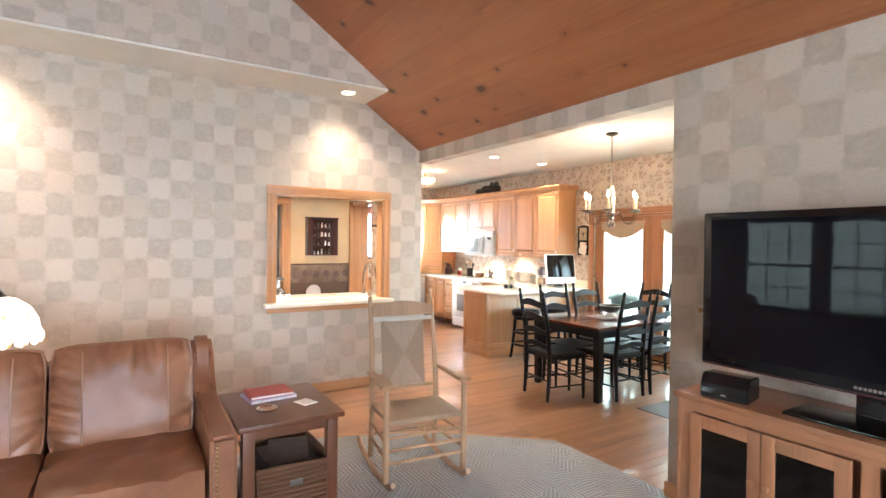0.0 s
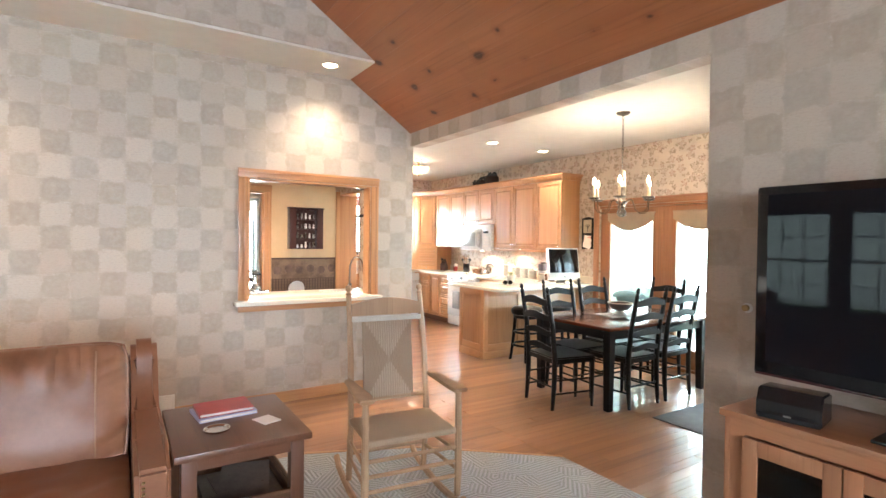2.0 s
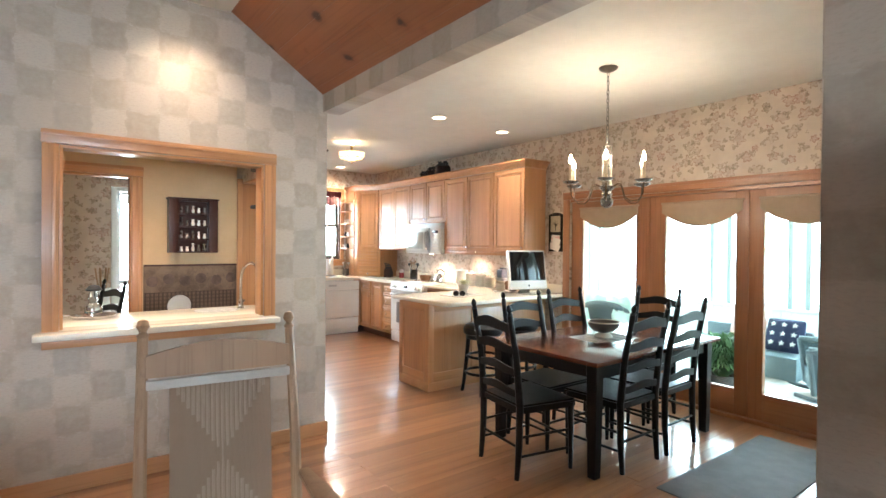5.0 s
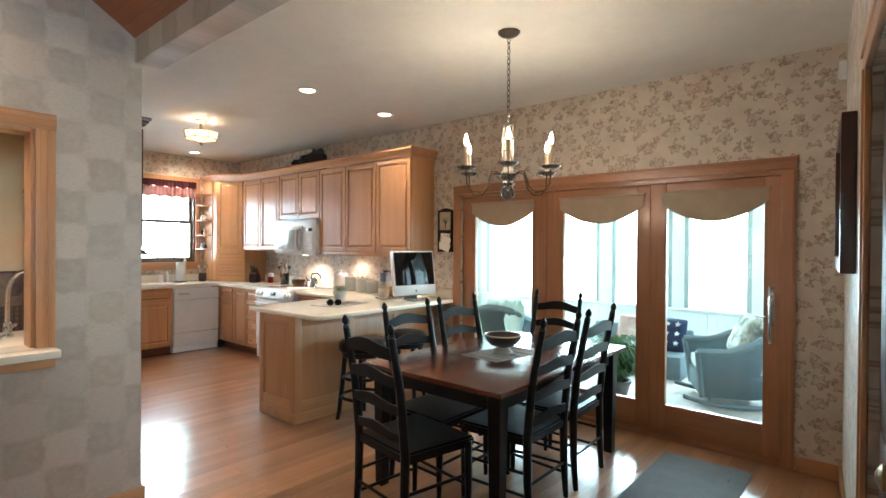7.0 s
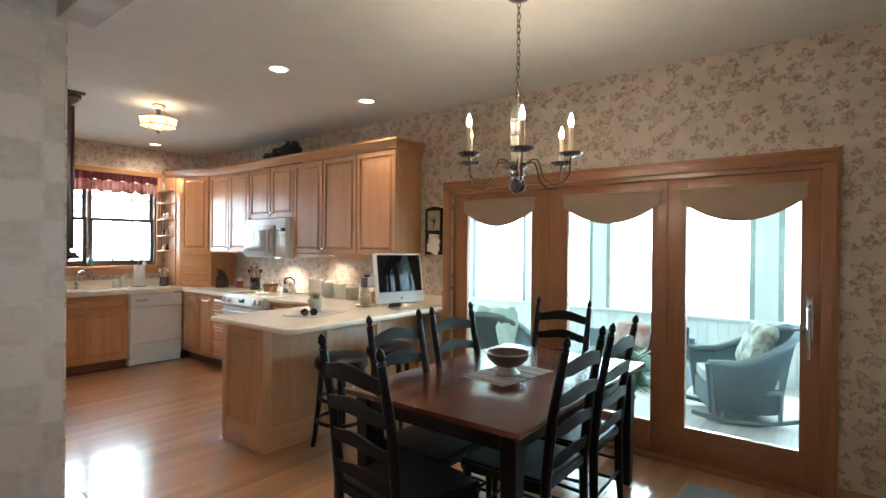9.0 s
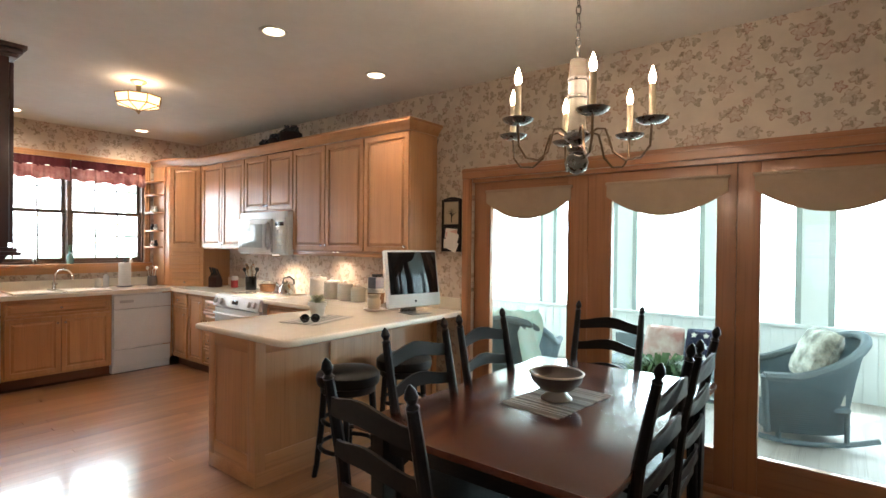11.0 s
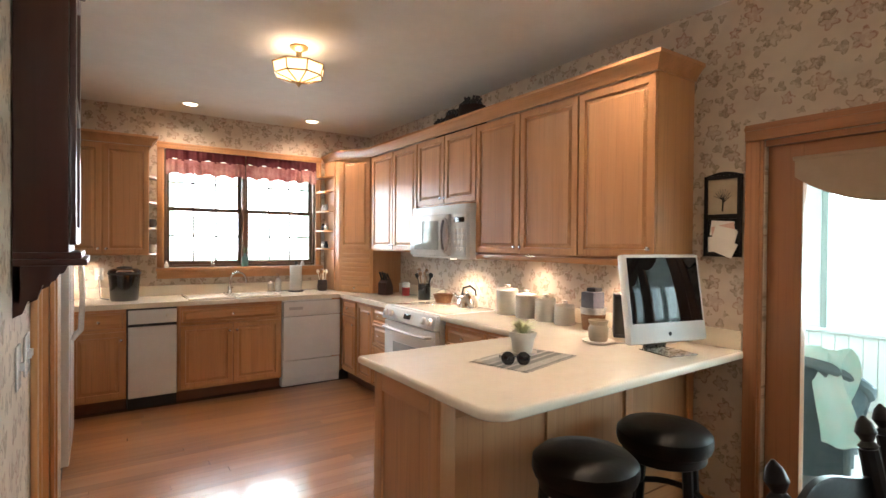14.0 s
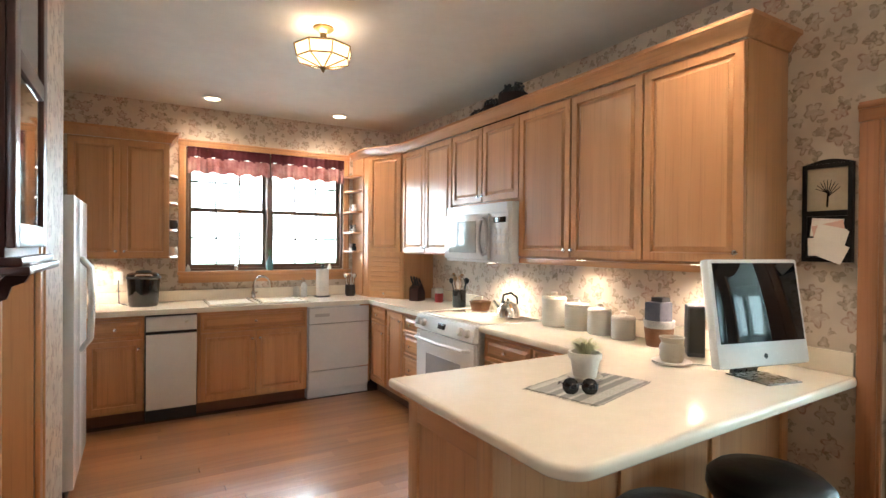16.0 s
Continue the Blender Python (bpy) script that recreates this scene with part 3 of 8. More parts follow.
# dining room and kitchen shell
structure("ceiling_kitchen", prism([(4.075, 2.5), (7.25, 2.5), (7.25, 10.9), (3.2, 10.9), (3.2, 8.62), (3.97, 8.62), (3.97, 6.295), (4.075, 6.295)], 2, CEIL, CEIL + 0.1), WHITE, "flat white painted ceiling of kitchen and dining room")
PD = (3.515, 6.24, 0.0, 1.98)
bm = wall_boxes(bmesh.new(), 0, XE, XE + 0.16, 2.85, 10.88, 0, CEIL, [PD])
structure("wall_east", bm, FLORAL[1], "floral wallpapered wall with the patio doors")
KW = (4.86, 6.398, 1.19, 2.365)
bm = wall_boxes(bmesh.new(), 1, YN, YN + 0.15, 3.3, 7.08, 0, CEIL, [KW])
structure("wall_north", bm, FLORAL[0], "floral wallpapered kitchen wall with the window")
# south wall of the dining room runs very slightly off square, with a dark door
SOUTH = Matrix.Translation((7.08, 3.18, 0)) @ Matrix.Rotation(radians(4.3), 4, "Z")
bm = wall_boxes(bmesh.new(), 1, -0.12, 0.0, -2.88, 0.0, 0, CEIL, [(-2.75, -1.87, 0, 2.06)])
structure("wall_dining_south", bm, FLORAL[0], "floral wallpapered dining wall with a dark doorway", at=SOUTH)
# wall between bar and kitchen
KD = (7.13, 7.79, 0.0, 2.07)
bm = wall_boxes(bmesh.new(), 0, 3.93, 4.15, LWY + 0.133, 8.62, 0, CEIL, [KD])
structure("wall_kitchen_west", bm, FLORAL[1], "floral wallpapered wall between bar and kitchen")
structure("wall_fridge_niche", wall_boxes(bmesh.new(), 0, 3.2, 3.3, 8.62, 10.88, 0, CEIL), FLORAL[1], "wallpapered wall behind the refrigerator")
# bar room behind the serving hatch
BAR_Y = 7.8
bm = wall_boxes(bmesh.new(), 1, BAR_Y, BAR_Y + 0.12, 1.0, 3.88, 0, CEIL, [(1.95, 2.98, 0, 2.05)])
structure("wall_bar", bm, BEIGEWALL, "peach-beige bar wall with a doorway")
structure("wall_bar_west", boxed(0.9, 1.0, LWY + 0.13, 9.0, 0, CEIL), BEIGEWALL, "peach-beige end wall of the bar")
structure("ceiling_bar", prism([(0.9, LWY + 0.13), (3.93, LWY + 0.13), (3.93, 8.62), (3.2, 8.62), (3.2, 9.0), (0.9, 9.0)], 2, CEIL - 0.003, CEIL + 0.09), WHITE, "flat white ceiling of the bar")
bm = wall_boxes(bmesh.new(), 1, 8.9, 9.0, 1.0, 3.2, 0, CEIL, [(2.9, 3.18, 0.0, 2.05)])
structure("wall_back_room", bm, FLORAL[0], "floral wallpapered wall of the back room with a window")
structure("wall_back_room_east", boxed(3.2, 3.3, BAR_Y + 0.12, 8.62, 0, CEIL), FLORAL[1], "floral wallpapered wall of the back room")
lamp("day_back_room", "AREA", look((3.04, 9.06, 1.1), (3.0, 8, 1.0)), 30, DAY, size=(0.25, 1.9))

# skirting boards
def skirting(name, x0, x1, y0, y1, at=None):
    bm = boxed(x0, x1, y0, y1, 0, 0.1, bevel=0.006)
    return structure(name, bm, OAK[0 if abs(x1 - x0) > abs(y1 - y0) else 1], "oak skirting board", at)


skirting("baseboard_pass_through", -3.0, 4.123, LWY - 0.018, LWY - 0.001)
skirting("baseboard_wall_end", 4.1065, 4.123, LWY - 0.018, LWY + 0.15)
skirting("baseboard_television", XL - 0.017, XL - 0.001, -2.6, JAMB_Y + 0.016)
skirting("baseboard_jamb", XL - 0.017, XL + 0.157, JAMB_Y + 0.004, JAMB_Y + 0.018)
skirting("baseboard_east_near", XE - 0.017, XE - 0.001, 3.2, 3.42)
skirting("baseboard_east_far", XE - 0.017, XE - 0.001, 6.31, 6.62)
skirting("baseboard_dining_south", -1.78, 0.0, 0.001, 0.018, SOUTH)

# carpet of the living room with its slanted edge
bm = prism([(-3.05, -2.6), (4.06, -2.6), (4.06, 2.97), (4.1, 2.97), (4.1, 3.96), (3.3, 4.62), (2.55, 4.93), (-3.05, 4.93)], 2, -0.004, 0.012)
structure("carpet", bm, GREYRUG, "grey carved-pattern carpet with a slanted edge")

# ---- windows, doors and their casings ----
def window_unit(name, m, w, h, cols, rows, label, wood, shadow=False, fw=0.045, sw=0.04, bar=0.009, bars=None):
    """A double-hung window in local x and z, its room side towards -y, its base at z 0."""
    t = thing(name, m, label, kind="structure")
    bm = bmesh.new()
    for a in ((0, fw, 0, h), (w - fw, w, 0, h), (fw, w - fw, 0, fw), (fw, w - fw, h - fw, h)):
        box(bm, a[0], a[1], -0.02, 0.09, a[2], a[3], 0.004)
    part("window_frame", bm, wood[2], t)
    half = h / 2
    for k in range(2):
        z0, z1, y = (fw, half + 0.02, 0.02) if k == 0 else (half - 0.02, h - fw, 0.055)
        e = fw + sw
        bm = bmesh.new()
        for a in ((fw, e, z0, z1), (w - e, w - fw, z0, z1), (e, w - e, z0, z0 + 0.04), (e, w - e, z1 - 0.04, z1)):
            box(bm, a[0], a[1], y, y + 0.03, a[2], a[3], 0.003)
        sash = part("sash", bm, wood[0], t)
        for i in range(1, cols):
            x = e + (w - 2 * e) * i / cols
            part("glazing_bar", boxed(x - bar, x + bar, y + 0.006, y + 0.02, z0 + 0.04, z1 - 0.04), bars or wood[2], sash)
        for i in range(1, rows):
            z = z0 + 0.04 + (z1 - z0 - 0.08) * i / rows
            part("glazing_bar", boxed(e, w - e, y + 0.008, y + 0.018, z - bar, z + bar), bars or wood[0], sash)
        pane = part("pane", boxed(e, w - e, y + 0.012, y + 0.016, z0 + 0.04, z1 - 0.04), GLASS, sash)
        pane.visible_shadow = shadow
    return t


def casing(name, m, w, z0, z1, wood, width=0.085, label="oak casing", sides=(1, 1, 1, 0), depth=0.02):
    """Moulded trim round an opening, local x and z; sides: left, right, top, bottom."""
    t = thing(name, m, label, kind="structure")

    def strip(a, b, c, d, mat):
        bm = boxed(a, b, -depth, -0.0015, c, d, 0.005)
        if d - c > b - a:
            box(bm, a + (b - a) * 0.62, a + (b - a) * 0.85, -depth - 0.007, -depth + 0.002, c, d, 0.002)
        else:
            box(bm, a, b, -depth - 0.007, -depth + 0.002, c + (d - c) * 0.62, c + (d - c) * 0.85, 0.002)
        part("trim_board", bm, mat, t)
    if sides[0]:
        strip(-width, 0, z0, z1, wood[2])
    if sides[1]:
        strip(w, w + width, z0, z1, wood[2])
    if sides[2]:
        strip(-width - 0.004, w + width + 0.004, z1 + 0.001, z1 + width, wood[0])
    if sides[3]:
        strip(-width, w + width, z0 - width, z0 - 0.001, wood[0])
    return t


def lining(name, m, w, z0, z1, deep, wood, label, bottom=False):
    """Boards that line the inside of an opening, local y from 0 to deep."""
    t = thing(name, m, label, kind="structure")
    part("jamb", boxed(0.001, 0.018, -0.001, deep + 0.001, z0, z1 - 0.001, 0.002), wood[2], t)
    part("jamb", boxed(w - 0.018, w - 0.001, -0.001, deep + 0.001, z0, z1 - 0.001, 0.002), wood[2], t)
    part("head_board", boxed(0.018, w - 0.018, -0.001, deep + 0.001, z1 - 0.018, z1 - 0.001, 0.002), wood[0], t)
    return t


BROWN = [timber("brown_window_wood_" + "xyz"[i], (0.12, 0.065, 0.035), (0.085, 0.045, 0.024), i) for i in range(3)]
THINBAR = plain("brown_glazing_bar", (0.13, 0.09, 0.06), (0.1, 0.07, 0.045), rough=0.5)
# kitchen window: two double-hung units
window_unit("window_1", pose(4.863, YN + 0.03, 1.193), 0.752, 1.168, 3, 2, "brown wooden double-hung window with glazing bars", BROWN, fw=0.022, sw=0.03, bar=0.008, bars=THINBAR)
window_unit("window_2", pose(5.62, YN + 0.03, 1.193), 0.775, 1.168, 3, 2, "brown wooden double-hung window with glazing bars", BROWN, fw=0.022, sw=0.03, bar=0.008, bars=THINBAR)
structure("window_mullion", boxed(5.6, 5.636, YN - 0.004, YN + 0.008, 1.193, 2.36, 0.003), BROWN[2], "brown post between the two kitchen windows")
casing("kitchen_window_casing", pose(4.86, YN, 0), 1.538, 1.19, 2.365, OAK, 0.062)
solo("window_sill", boxed(4.79, 6.47, YN - 0.06, YN + 0.03, 1.155, 1.188, 0.006), OAK[0], "oak sill of the kitchen window", kind="structure")
solo("window_apron", boxed(4.8, 6.46, YN - 0.016, YN - 0.001, 1.08, 1.154, 0.003), OAK[0], "oak apron below the kitchen window sill", kind="structure")
# living room windows behind the camera
for i, (a, b, c, d) in enumerate(WEST_HOLES):
    window_unit("window_%d" % (3 + i), pose(-3.06, a + 0.005, c + 0.005, 0, 0, 90), 1.14, d - c - 0.01, 3, 2, "dark wooden double-hung window with glazing bars", BROWN)
    casing("living_window_casing", pose(-3.05, a, 0, 0, 0, 90), b - a, c, d, OAK, sides=(1, 1, 1, 1))
# unseen south windows, added to go with the fill lamp
for i, (a, b, c, d) in enumerate(ADDED_SOUTH_HOLES):
    for k in range(2):
        window_unit("window_%d" % (7 + 2 * i + k), pose(b - 0.01 - k * 0.84, -2.61, c + 0.005, 0, 0, 180), 0.84, d - c - 0.01, 3, 2, "dark wooden double-hung window with glazing bars", BROWN)
    casing("living_window_casing", pose(b, -2.6, 0, 0, 0, 180), b - a, c, d, OAK, sides=(1, 1, 1, 1))
window_unit("window_11", pose(2.905, 8.92, 0.005), 0.27, 2.04, 1, 2, "white window of the back room", [TRIMWHITE] * 3)

# serving hatch: casing, lining, shelf
casing("hatch_casing", pose(PT[0], LWY, 0), PT[1] - PT[0], PT[2], PT[3], OAK, 0.08, "oak casing round the serving hatch")
lining("hatch_lining", pose(PT[0], LWY, 0), PT[1] - PT[0], PT[2] + 0.028, PT[3], 0.13, OAK, "oak boards lining the serving hatch")
bm = boxed(PT[0] - 0.12, PT[1] + 0.08, LWY - 0.14, LWY - 0.001, 0.905, 0.945, 0.012)
box(bm, PT[0] + 0.001, PT[1] - 0.001, LWY - 0.02, LWY + 0.14, 0.921, 0.945)
structure("hatch_shelf", bm, COUNTER, "cream solid-surface shelf of the serving hatch")
structure("hatch_apron", boxed(PT[0] - 0.08, PT[1] + 0.08, LWY - 0.03, LWY - 0.001, 0.845, 0.904, 0.006), OAK[0], "oak apron below the hatch shelf")
structure("bar_counter", boxed(2.3, 3.92, LWY + 0.141, 6.86, 0.905, 0.945, 0.008), COUNTER, "cream counter of the wet bar")
structure("bar_cabinet", boxed(2.32, 3.92, LWY + 0.14, 6.82, 0.0, 0.919), OAK[0], "oak base of the wet bar")

# doorway bar to kitchen, bar doorway, dining door
casing("kitchen_doorway_casing", pose(4.15, KD[0], 0, 0, 0, 90), KD[1] - KD[0], 0, 2.07, OAK)
lining("kitchen_doorway_lining", pose(4.15, KD[0], 0, 0, 0, 90), KD[1] - KD[0], 0, 2.07, 0.22, OAK, "oak boards lining the doorway to the bar")
casing("bar_doorway_casing", pose(1.95, BAR_Y, 0), 1.03, 0, 2.05, OAK)
lining("bar_doorway_lining", pose(1.95, BAR_Y, 0), 1.03, 0, 2.05, 0.12, OAK, "oak boards lining the bar doorway")
structure("bar_wall_end", boxed(3.881, 3.929, BAR_Y - 0.03, BAR_Y + 0.13, 0, 2.1, 0.004), OAK[2], "oak board closing the end of the bar wall")
casing("dining_doorway_casing", SOUTH @ pose(-1.87, 0, 0, 0, 0, 180), 0.88, 0, 2.06, OAK, 0.09)
d = thing("door_1", SOUTH @ pose(-1.87, -0.03, 0, 0, 0, 180), "closed dark-stained wooden door in the dining room", kind="structure")
bm = boxed(0.004, 0.876, 0.0, 0.04, 0.005, 2.05)
part("door_leaf", bm, DARK[2], d)
for a, b in ((0.12, 0.9), (1.02, 1.9)):
    for x in (0.1, 0.48):
        part("door_panel", boxed(x, x + 0.3, -0.008, 0.001, a, b, 0.004), DARK[2], d)
part("knob", lathe([(0.012, 0), (0.012, 0.03), (0.028, 0.045), (0.028, 0.06), (0.01, 0.07)], 14, m=pose(0.82, 0, 1.0, 90)), BRASS, d, "brass door knob")

# patio doors: three glazed leaves with scalloped shades
PATIO = pose(XE + 0.03, PD[1], 0, 0, 0, -90)
PW = PD[1] - PD[0]
casing("patio_door_casing", pose(XE, PD[1], 0, 0, 0, -90), PW, 0, PD[3], FIR, 0.085, "stained wood casing round the patio doors")
structure("patio_frame_head", boxed(XE + 0.004, XE + 0.15, PD[0] + 0.001, PD[1] - 0.001, PD[3] - 0.03, PD[3] - 0.001), FIR[1], "stained wood head of the patio door frame")
# extra strip, only there to block light leaking over the leaves
structure("patio_stop", boxed(XE + 0.083, XE + 0.14, PD[0] + 0.002, PD[1] - 0.002, PD[3] - 0.07, PD[3] - 0.0305), FIR[1], "added stained strip that blocks the light gap above the patio doors")
structure("patio_threshold", boxed(XE - 0.02, XE + 0.158, PD[0] + 0.001, PD[1] - 0.001, -0.01, 0.03, 0.006), FIR[1], "stained wood threshold of the patio doors")
LEAVES = [(0.002, 0.955, 0.155, 0.15), (0.957, 1.861, 0.165, 0.105), (1.863, 2.723, 0.118, 0.1)]
for i, (a, b, st, sr) in enumerate(LEAVES):
    d = thing("door_%d" % (2 + i), PATIO, "glazed stained-wood patio door leaf", kind="structure")
    z0, z1, top, bot = 0.03, PD[3] - 0.032, 0.16, 0.22
    for name, q in (("stile", (a, a + st, z0, z1)), ("stile", (b - sr, b, z0, z1)), ("rail", (a + st, b - sr, z0, z0 + bot)), ("rail", (a + st, b - sr, z1 - top, z1))):
        part(name, boxed(q[0], q[1], 0.0, 0.05, q[2], q[3], 0.004), FIR[2 if name == "stile" else 0], d)
    g = part("pane", boxed(a + st, b - sr, 0.022, 0.028, z0 + bot, z1 - top), GLASS, d)
    g.visible_shadow = False
    if i == 2:
        lock = part("lock_plate", boxed(b - 0.075, b - 0.035, -0.008, 0.0, 0.93, 1.2, 0.004), CHROME, d, "chrome lock plate")
        part("pull_handle", tube([(b - 0.055, -0.004, 1.14), (b - 0.055, -0.05, 1.12), (b - 0.055, -0.055, 0.95), (b - 0.055, -0.04, 0.82), (b - 0.055, -0.004, 0.8)], 0.009), CHROME, lock, "chrome pull handle")
        part("latch_lever", tube([(b - 0.055, -0.004, 1.0), (b - 0.09, -0.03, 0.99), (b - 0.14, -0.03, 0.985)], 0.007), CHROME, lock)
    # shade with a curved lower edge
    s0, s1 = a + st - 0.03, b - sr + 0.03
    if i == 1:
        s1 += 0.03
    n, drop = 14, 0.135
    outline = [(s1, z1 - 0.07), (s0, z1 - 0.07)]
    base = 1.785
    for k in range(n + 1):
        u = k / n
        e = 0.0 if u in (0, 1) else math.sin(math.pi * u) ** 0.85
        outline.append((s0 + (s1 - s0) * u, base - drop * e))
    sh = thing("window_shade", PATIO, "beige fabric shade with a scalloped lower edge", "window shade", "patio door shades")
    part("cloth", prism(outline, 1, -0.018, -0.012), LINEN, sh)
    part("roller", boxed(s0 - 0.01, s1 + 0.01, -0.022, -0.002, z1 - 0.085, z1 - 0.065, 0.006), LINEN, sh)

# recessed lights
CAN_GLOW = glow("warm_lamp_lens", (1.0, 0.80, 0.52), 9.0)


def can_light(x, y, z, watts, cone=115):
    t = thing("recessed_light", pose(x, y, z), "round recessed ceiling light, lit, with a white ring", "ceiling light", "recessed ceiling lights")
    part("ring", lathe([(0.062, -0.002), (0.068, -0.008), (0.088, -0.006), (0.09, -0.0015), (0.062, -0.0015)], 24, cap=False), WHITE, t)
    part("lens", lathe([(0.058, -0.004), (0.06, -0.0015)], 20), CAN_GLOW, t)
    lamp("recessed_lamp", "SPOT", pose(x, y, z - 0.02), watts, WARM, cone=cone, radius=0.05)


for x, y in ((5.515, 6.63), (6.455, 6.71)):
    can_light(x, y, CEIL, 45)
for x, y in ((5.04, 10.33), (6.21, 10.33)):
    can_light(x, y, CEIL, 58, 155)
can_light(3.09, 5.85, SOFFIT_Z - 0.02, 42)
can_light(0.3, 5.85, SOFFIT_Z - 0.02, 48)
# two unseen lights added in the bar ceiling to brighten the hatch view
can_light(3.2, 6.75, CEIL - 0.003, 88)
can_light(2.2, 7.0, CEIL - 0.003, 64)

# ---- living room ----
def nail_row(points, parent, r=0.008):
    bm = bmesh.new()
    for p in points:
        bmesh.ops.create_icosphere(bm, subdivisions=1, radius=r, matrix=Matrix.Translation(p))
    return part("nail_heads", bm, BRASS, parent, "row of brass nail heads")


def make_sofa():
    s = thing("sofa", pose(0, 0, 0), "brown leather sofa with loose cushions and nail-head trim", "sofa")
    x0, x1, y0, y1 = -0.62, 1.69, 3.69, 4.71
    body = boxed(x0 + 0.12, x1 - 0.12, y0 + 0.06, y1 - 0.1, 0.1, 0.3, 0.02)
    part("base", body, LEATHER, s)
    # rear frame with rolled wings at its ends
    bm = boxed(x0 + 0.02, x1 - 0.02, y1 - 0.17, y1, 0.1, 0.86, 0.05)
    part("back_frame", bm, LEATHER, s)
    for x in (x0 + 0.004, x1 - 0.124):
        bm = prism([(y1, 0.3), (y1 + 0.02, 0.86)] + arc(y1 - 0.11, 0.85, 0.1, 50, 175, 8) + [(y1 - 0.22, 0.8), (y1 - 0.245, 0.74), (y1 - 0.285, 0.69), (y1 - 0.34, 0.655), (y1 - 0.42, 0.62), (y1 - 0.42, 0.3)], 0, x, x + 0.12)
        bmesh.ops.bevel(bm, geom=[e for e in bm.edges if abs(e.verts[0].co.x - e.verts[1].co.x) < 1e-4], offset=0.026, segments=4, affect="EDGES")
        part("back_wing", bm, LEATHER, s)
    for x, sgn in ((x0, -1), (x1 - 0.125, 1)):
        bm = prism([(y0, 0.1), (y1 - 0.12, 0.1), (y1 - 0.12, 0.66), (y0 + 0.3, 0.625), (y0, 0.6)], 0, x, x + 0.125)
        bmesh.ops.bevel(bm, geom=list(bm.edges), offset=0.018, segments=2, affect="EDGES")
        arm = part("arm", bm, LEATHER, s)
        xs = x + 0.03 if sgn > 0 else x + 0.095
        nail_row([(xs, y0 - 0.002, 0.14 + 0.022 * i) for i in range(20)], arm)
        part("piping", tube([(x + 0.112, y0 + 0.01, 0.12), (x + 0.112, y0 + 0.01, 0.59), (x + 0.112, y1 - 0.2, 0.652)], 0.006, 6), LEATHER, arm)
    n = 3
    w = (x1 - x0 - 0.256) / n
    for i in range(n):
        cx = x0 + 0.128 + w * (i + 0.5)
        bm = pillow_mesh(w - 0.01, 0.74, 0.19, 0.25, 24, i, 0.02)
        seat = part("seat_cushion", bm, LEATHER, s, at=pose(cx, y0 + 0.37, 0.385))
        bm = pillow_mesh(w - 0.012, 0.57, 0.25, 0.5, 64, 3 + i, 0.005)
        for v in bm.verts:
            # gathers that run in from the seams
            near = min(1.0, max(0.0, v.co.y / 0.285 - 0.25) / 0.45)
            side = min(1.0, max(0.0, abs(v.co.x) / (w / 2) - 0.5) / 0.4)
            v.co.z += 0.045 * near * (abs(noise.noise(Vector((v.co.x * 15 + i * 7, v.co.y * 3, 2)))) - 0.25)
            v.co.z += 0.045 * side * (abs(noise.noise(Vector((v.co.x * 3, v.co.y * 14 - abs(v.co.x) * 6 + i * 3, 5)))) - 0.25)
        hw, hd = (w - 0.012) / 2, 0.57 / 2

        def softened(x, y):
            u, v = min(1.0, abs(x) / hw), min(1.0, abs(y) / hd)
            return x * (1 - 0.055 * v ** 7), y * (1 - 0.075 * u ** 7)
        for v in bm.verts:
            v.co.x, v.co.y = softened(v.co.x, v.co.y)
        back = part("back_cushion", bm, LEATHER, s, at=pose(cx, y1 - 0.3, 0.69, 76))
        rim = []
        for (ax, ay), (bx, by) in (((-1, -1), (1, -1)), ((1, -1), (1, 1)), ((1, 1), (-1, 1)), ((-1, 1), (-1, -1))):
            rim += [softened((ax + (bx - ax) * k / 12) * hw * 0.985, (ay + (by - ay) * k / 12) * hd * 0.985) for k in range(12)]
        part("piping", tube([(x, y, 0.062) for x, y in rim], 0.007, 6, closed=True), LEATHER, back)
        for u in (-0.28, 0.3):
            pts = [(u * w, -0.24 + 0.48 * k / 8, 0.5 * 0.24 * (0.55 + 0.45 * (1 - abs(-0.9 + 1.8 * k / 8) ** 4) ** 0.5) + 0.007) for k in range(9)]
            part("seam", tube(pts, 0.004, 5), plain("seam_leather_%d%d" % (i, u > 0), (0.38, 0.19, 0.105)), back)
    for x in (x0 + 0.08, x1 - 0.08):
        for y in (y0 + 0.08, y1 - 0.1):
            part("foot", lathe([(0.022, 0.012), (0.035, 0.1)], 10, m=pose(x, y, 0)), WALNUT[2], s)
    return s


make_sofa()


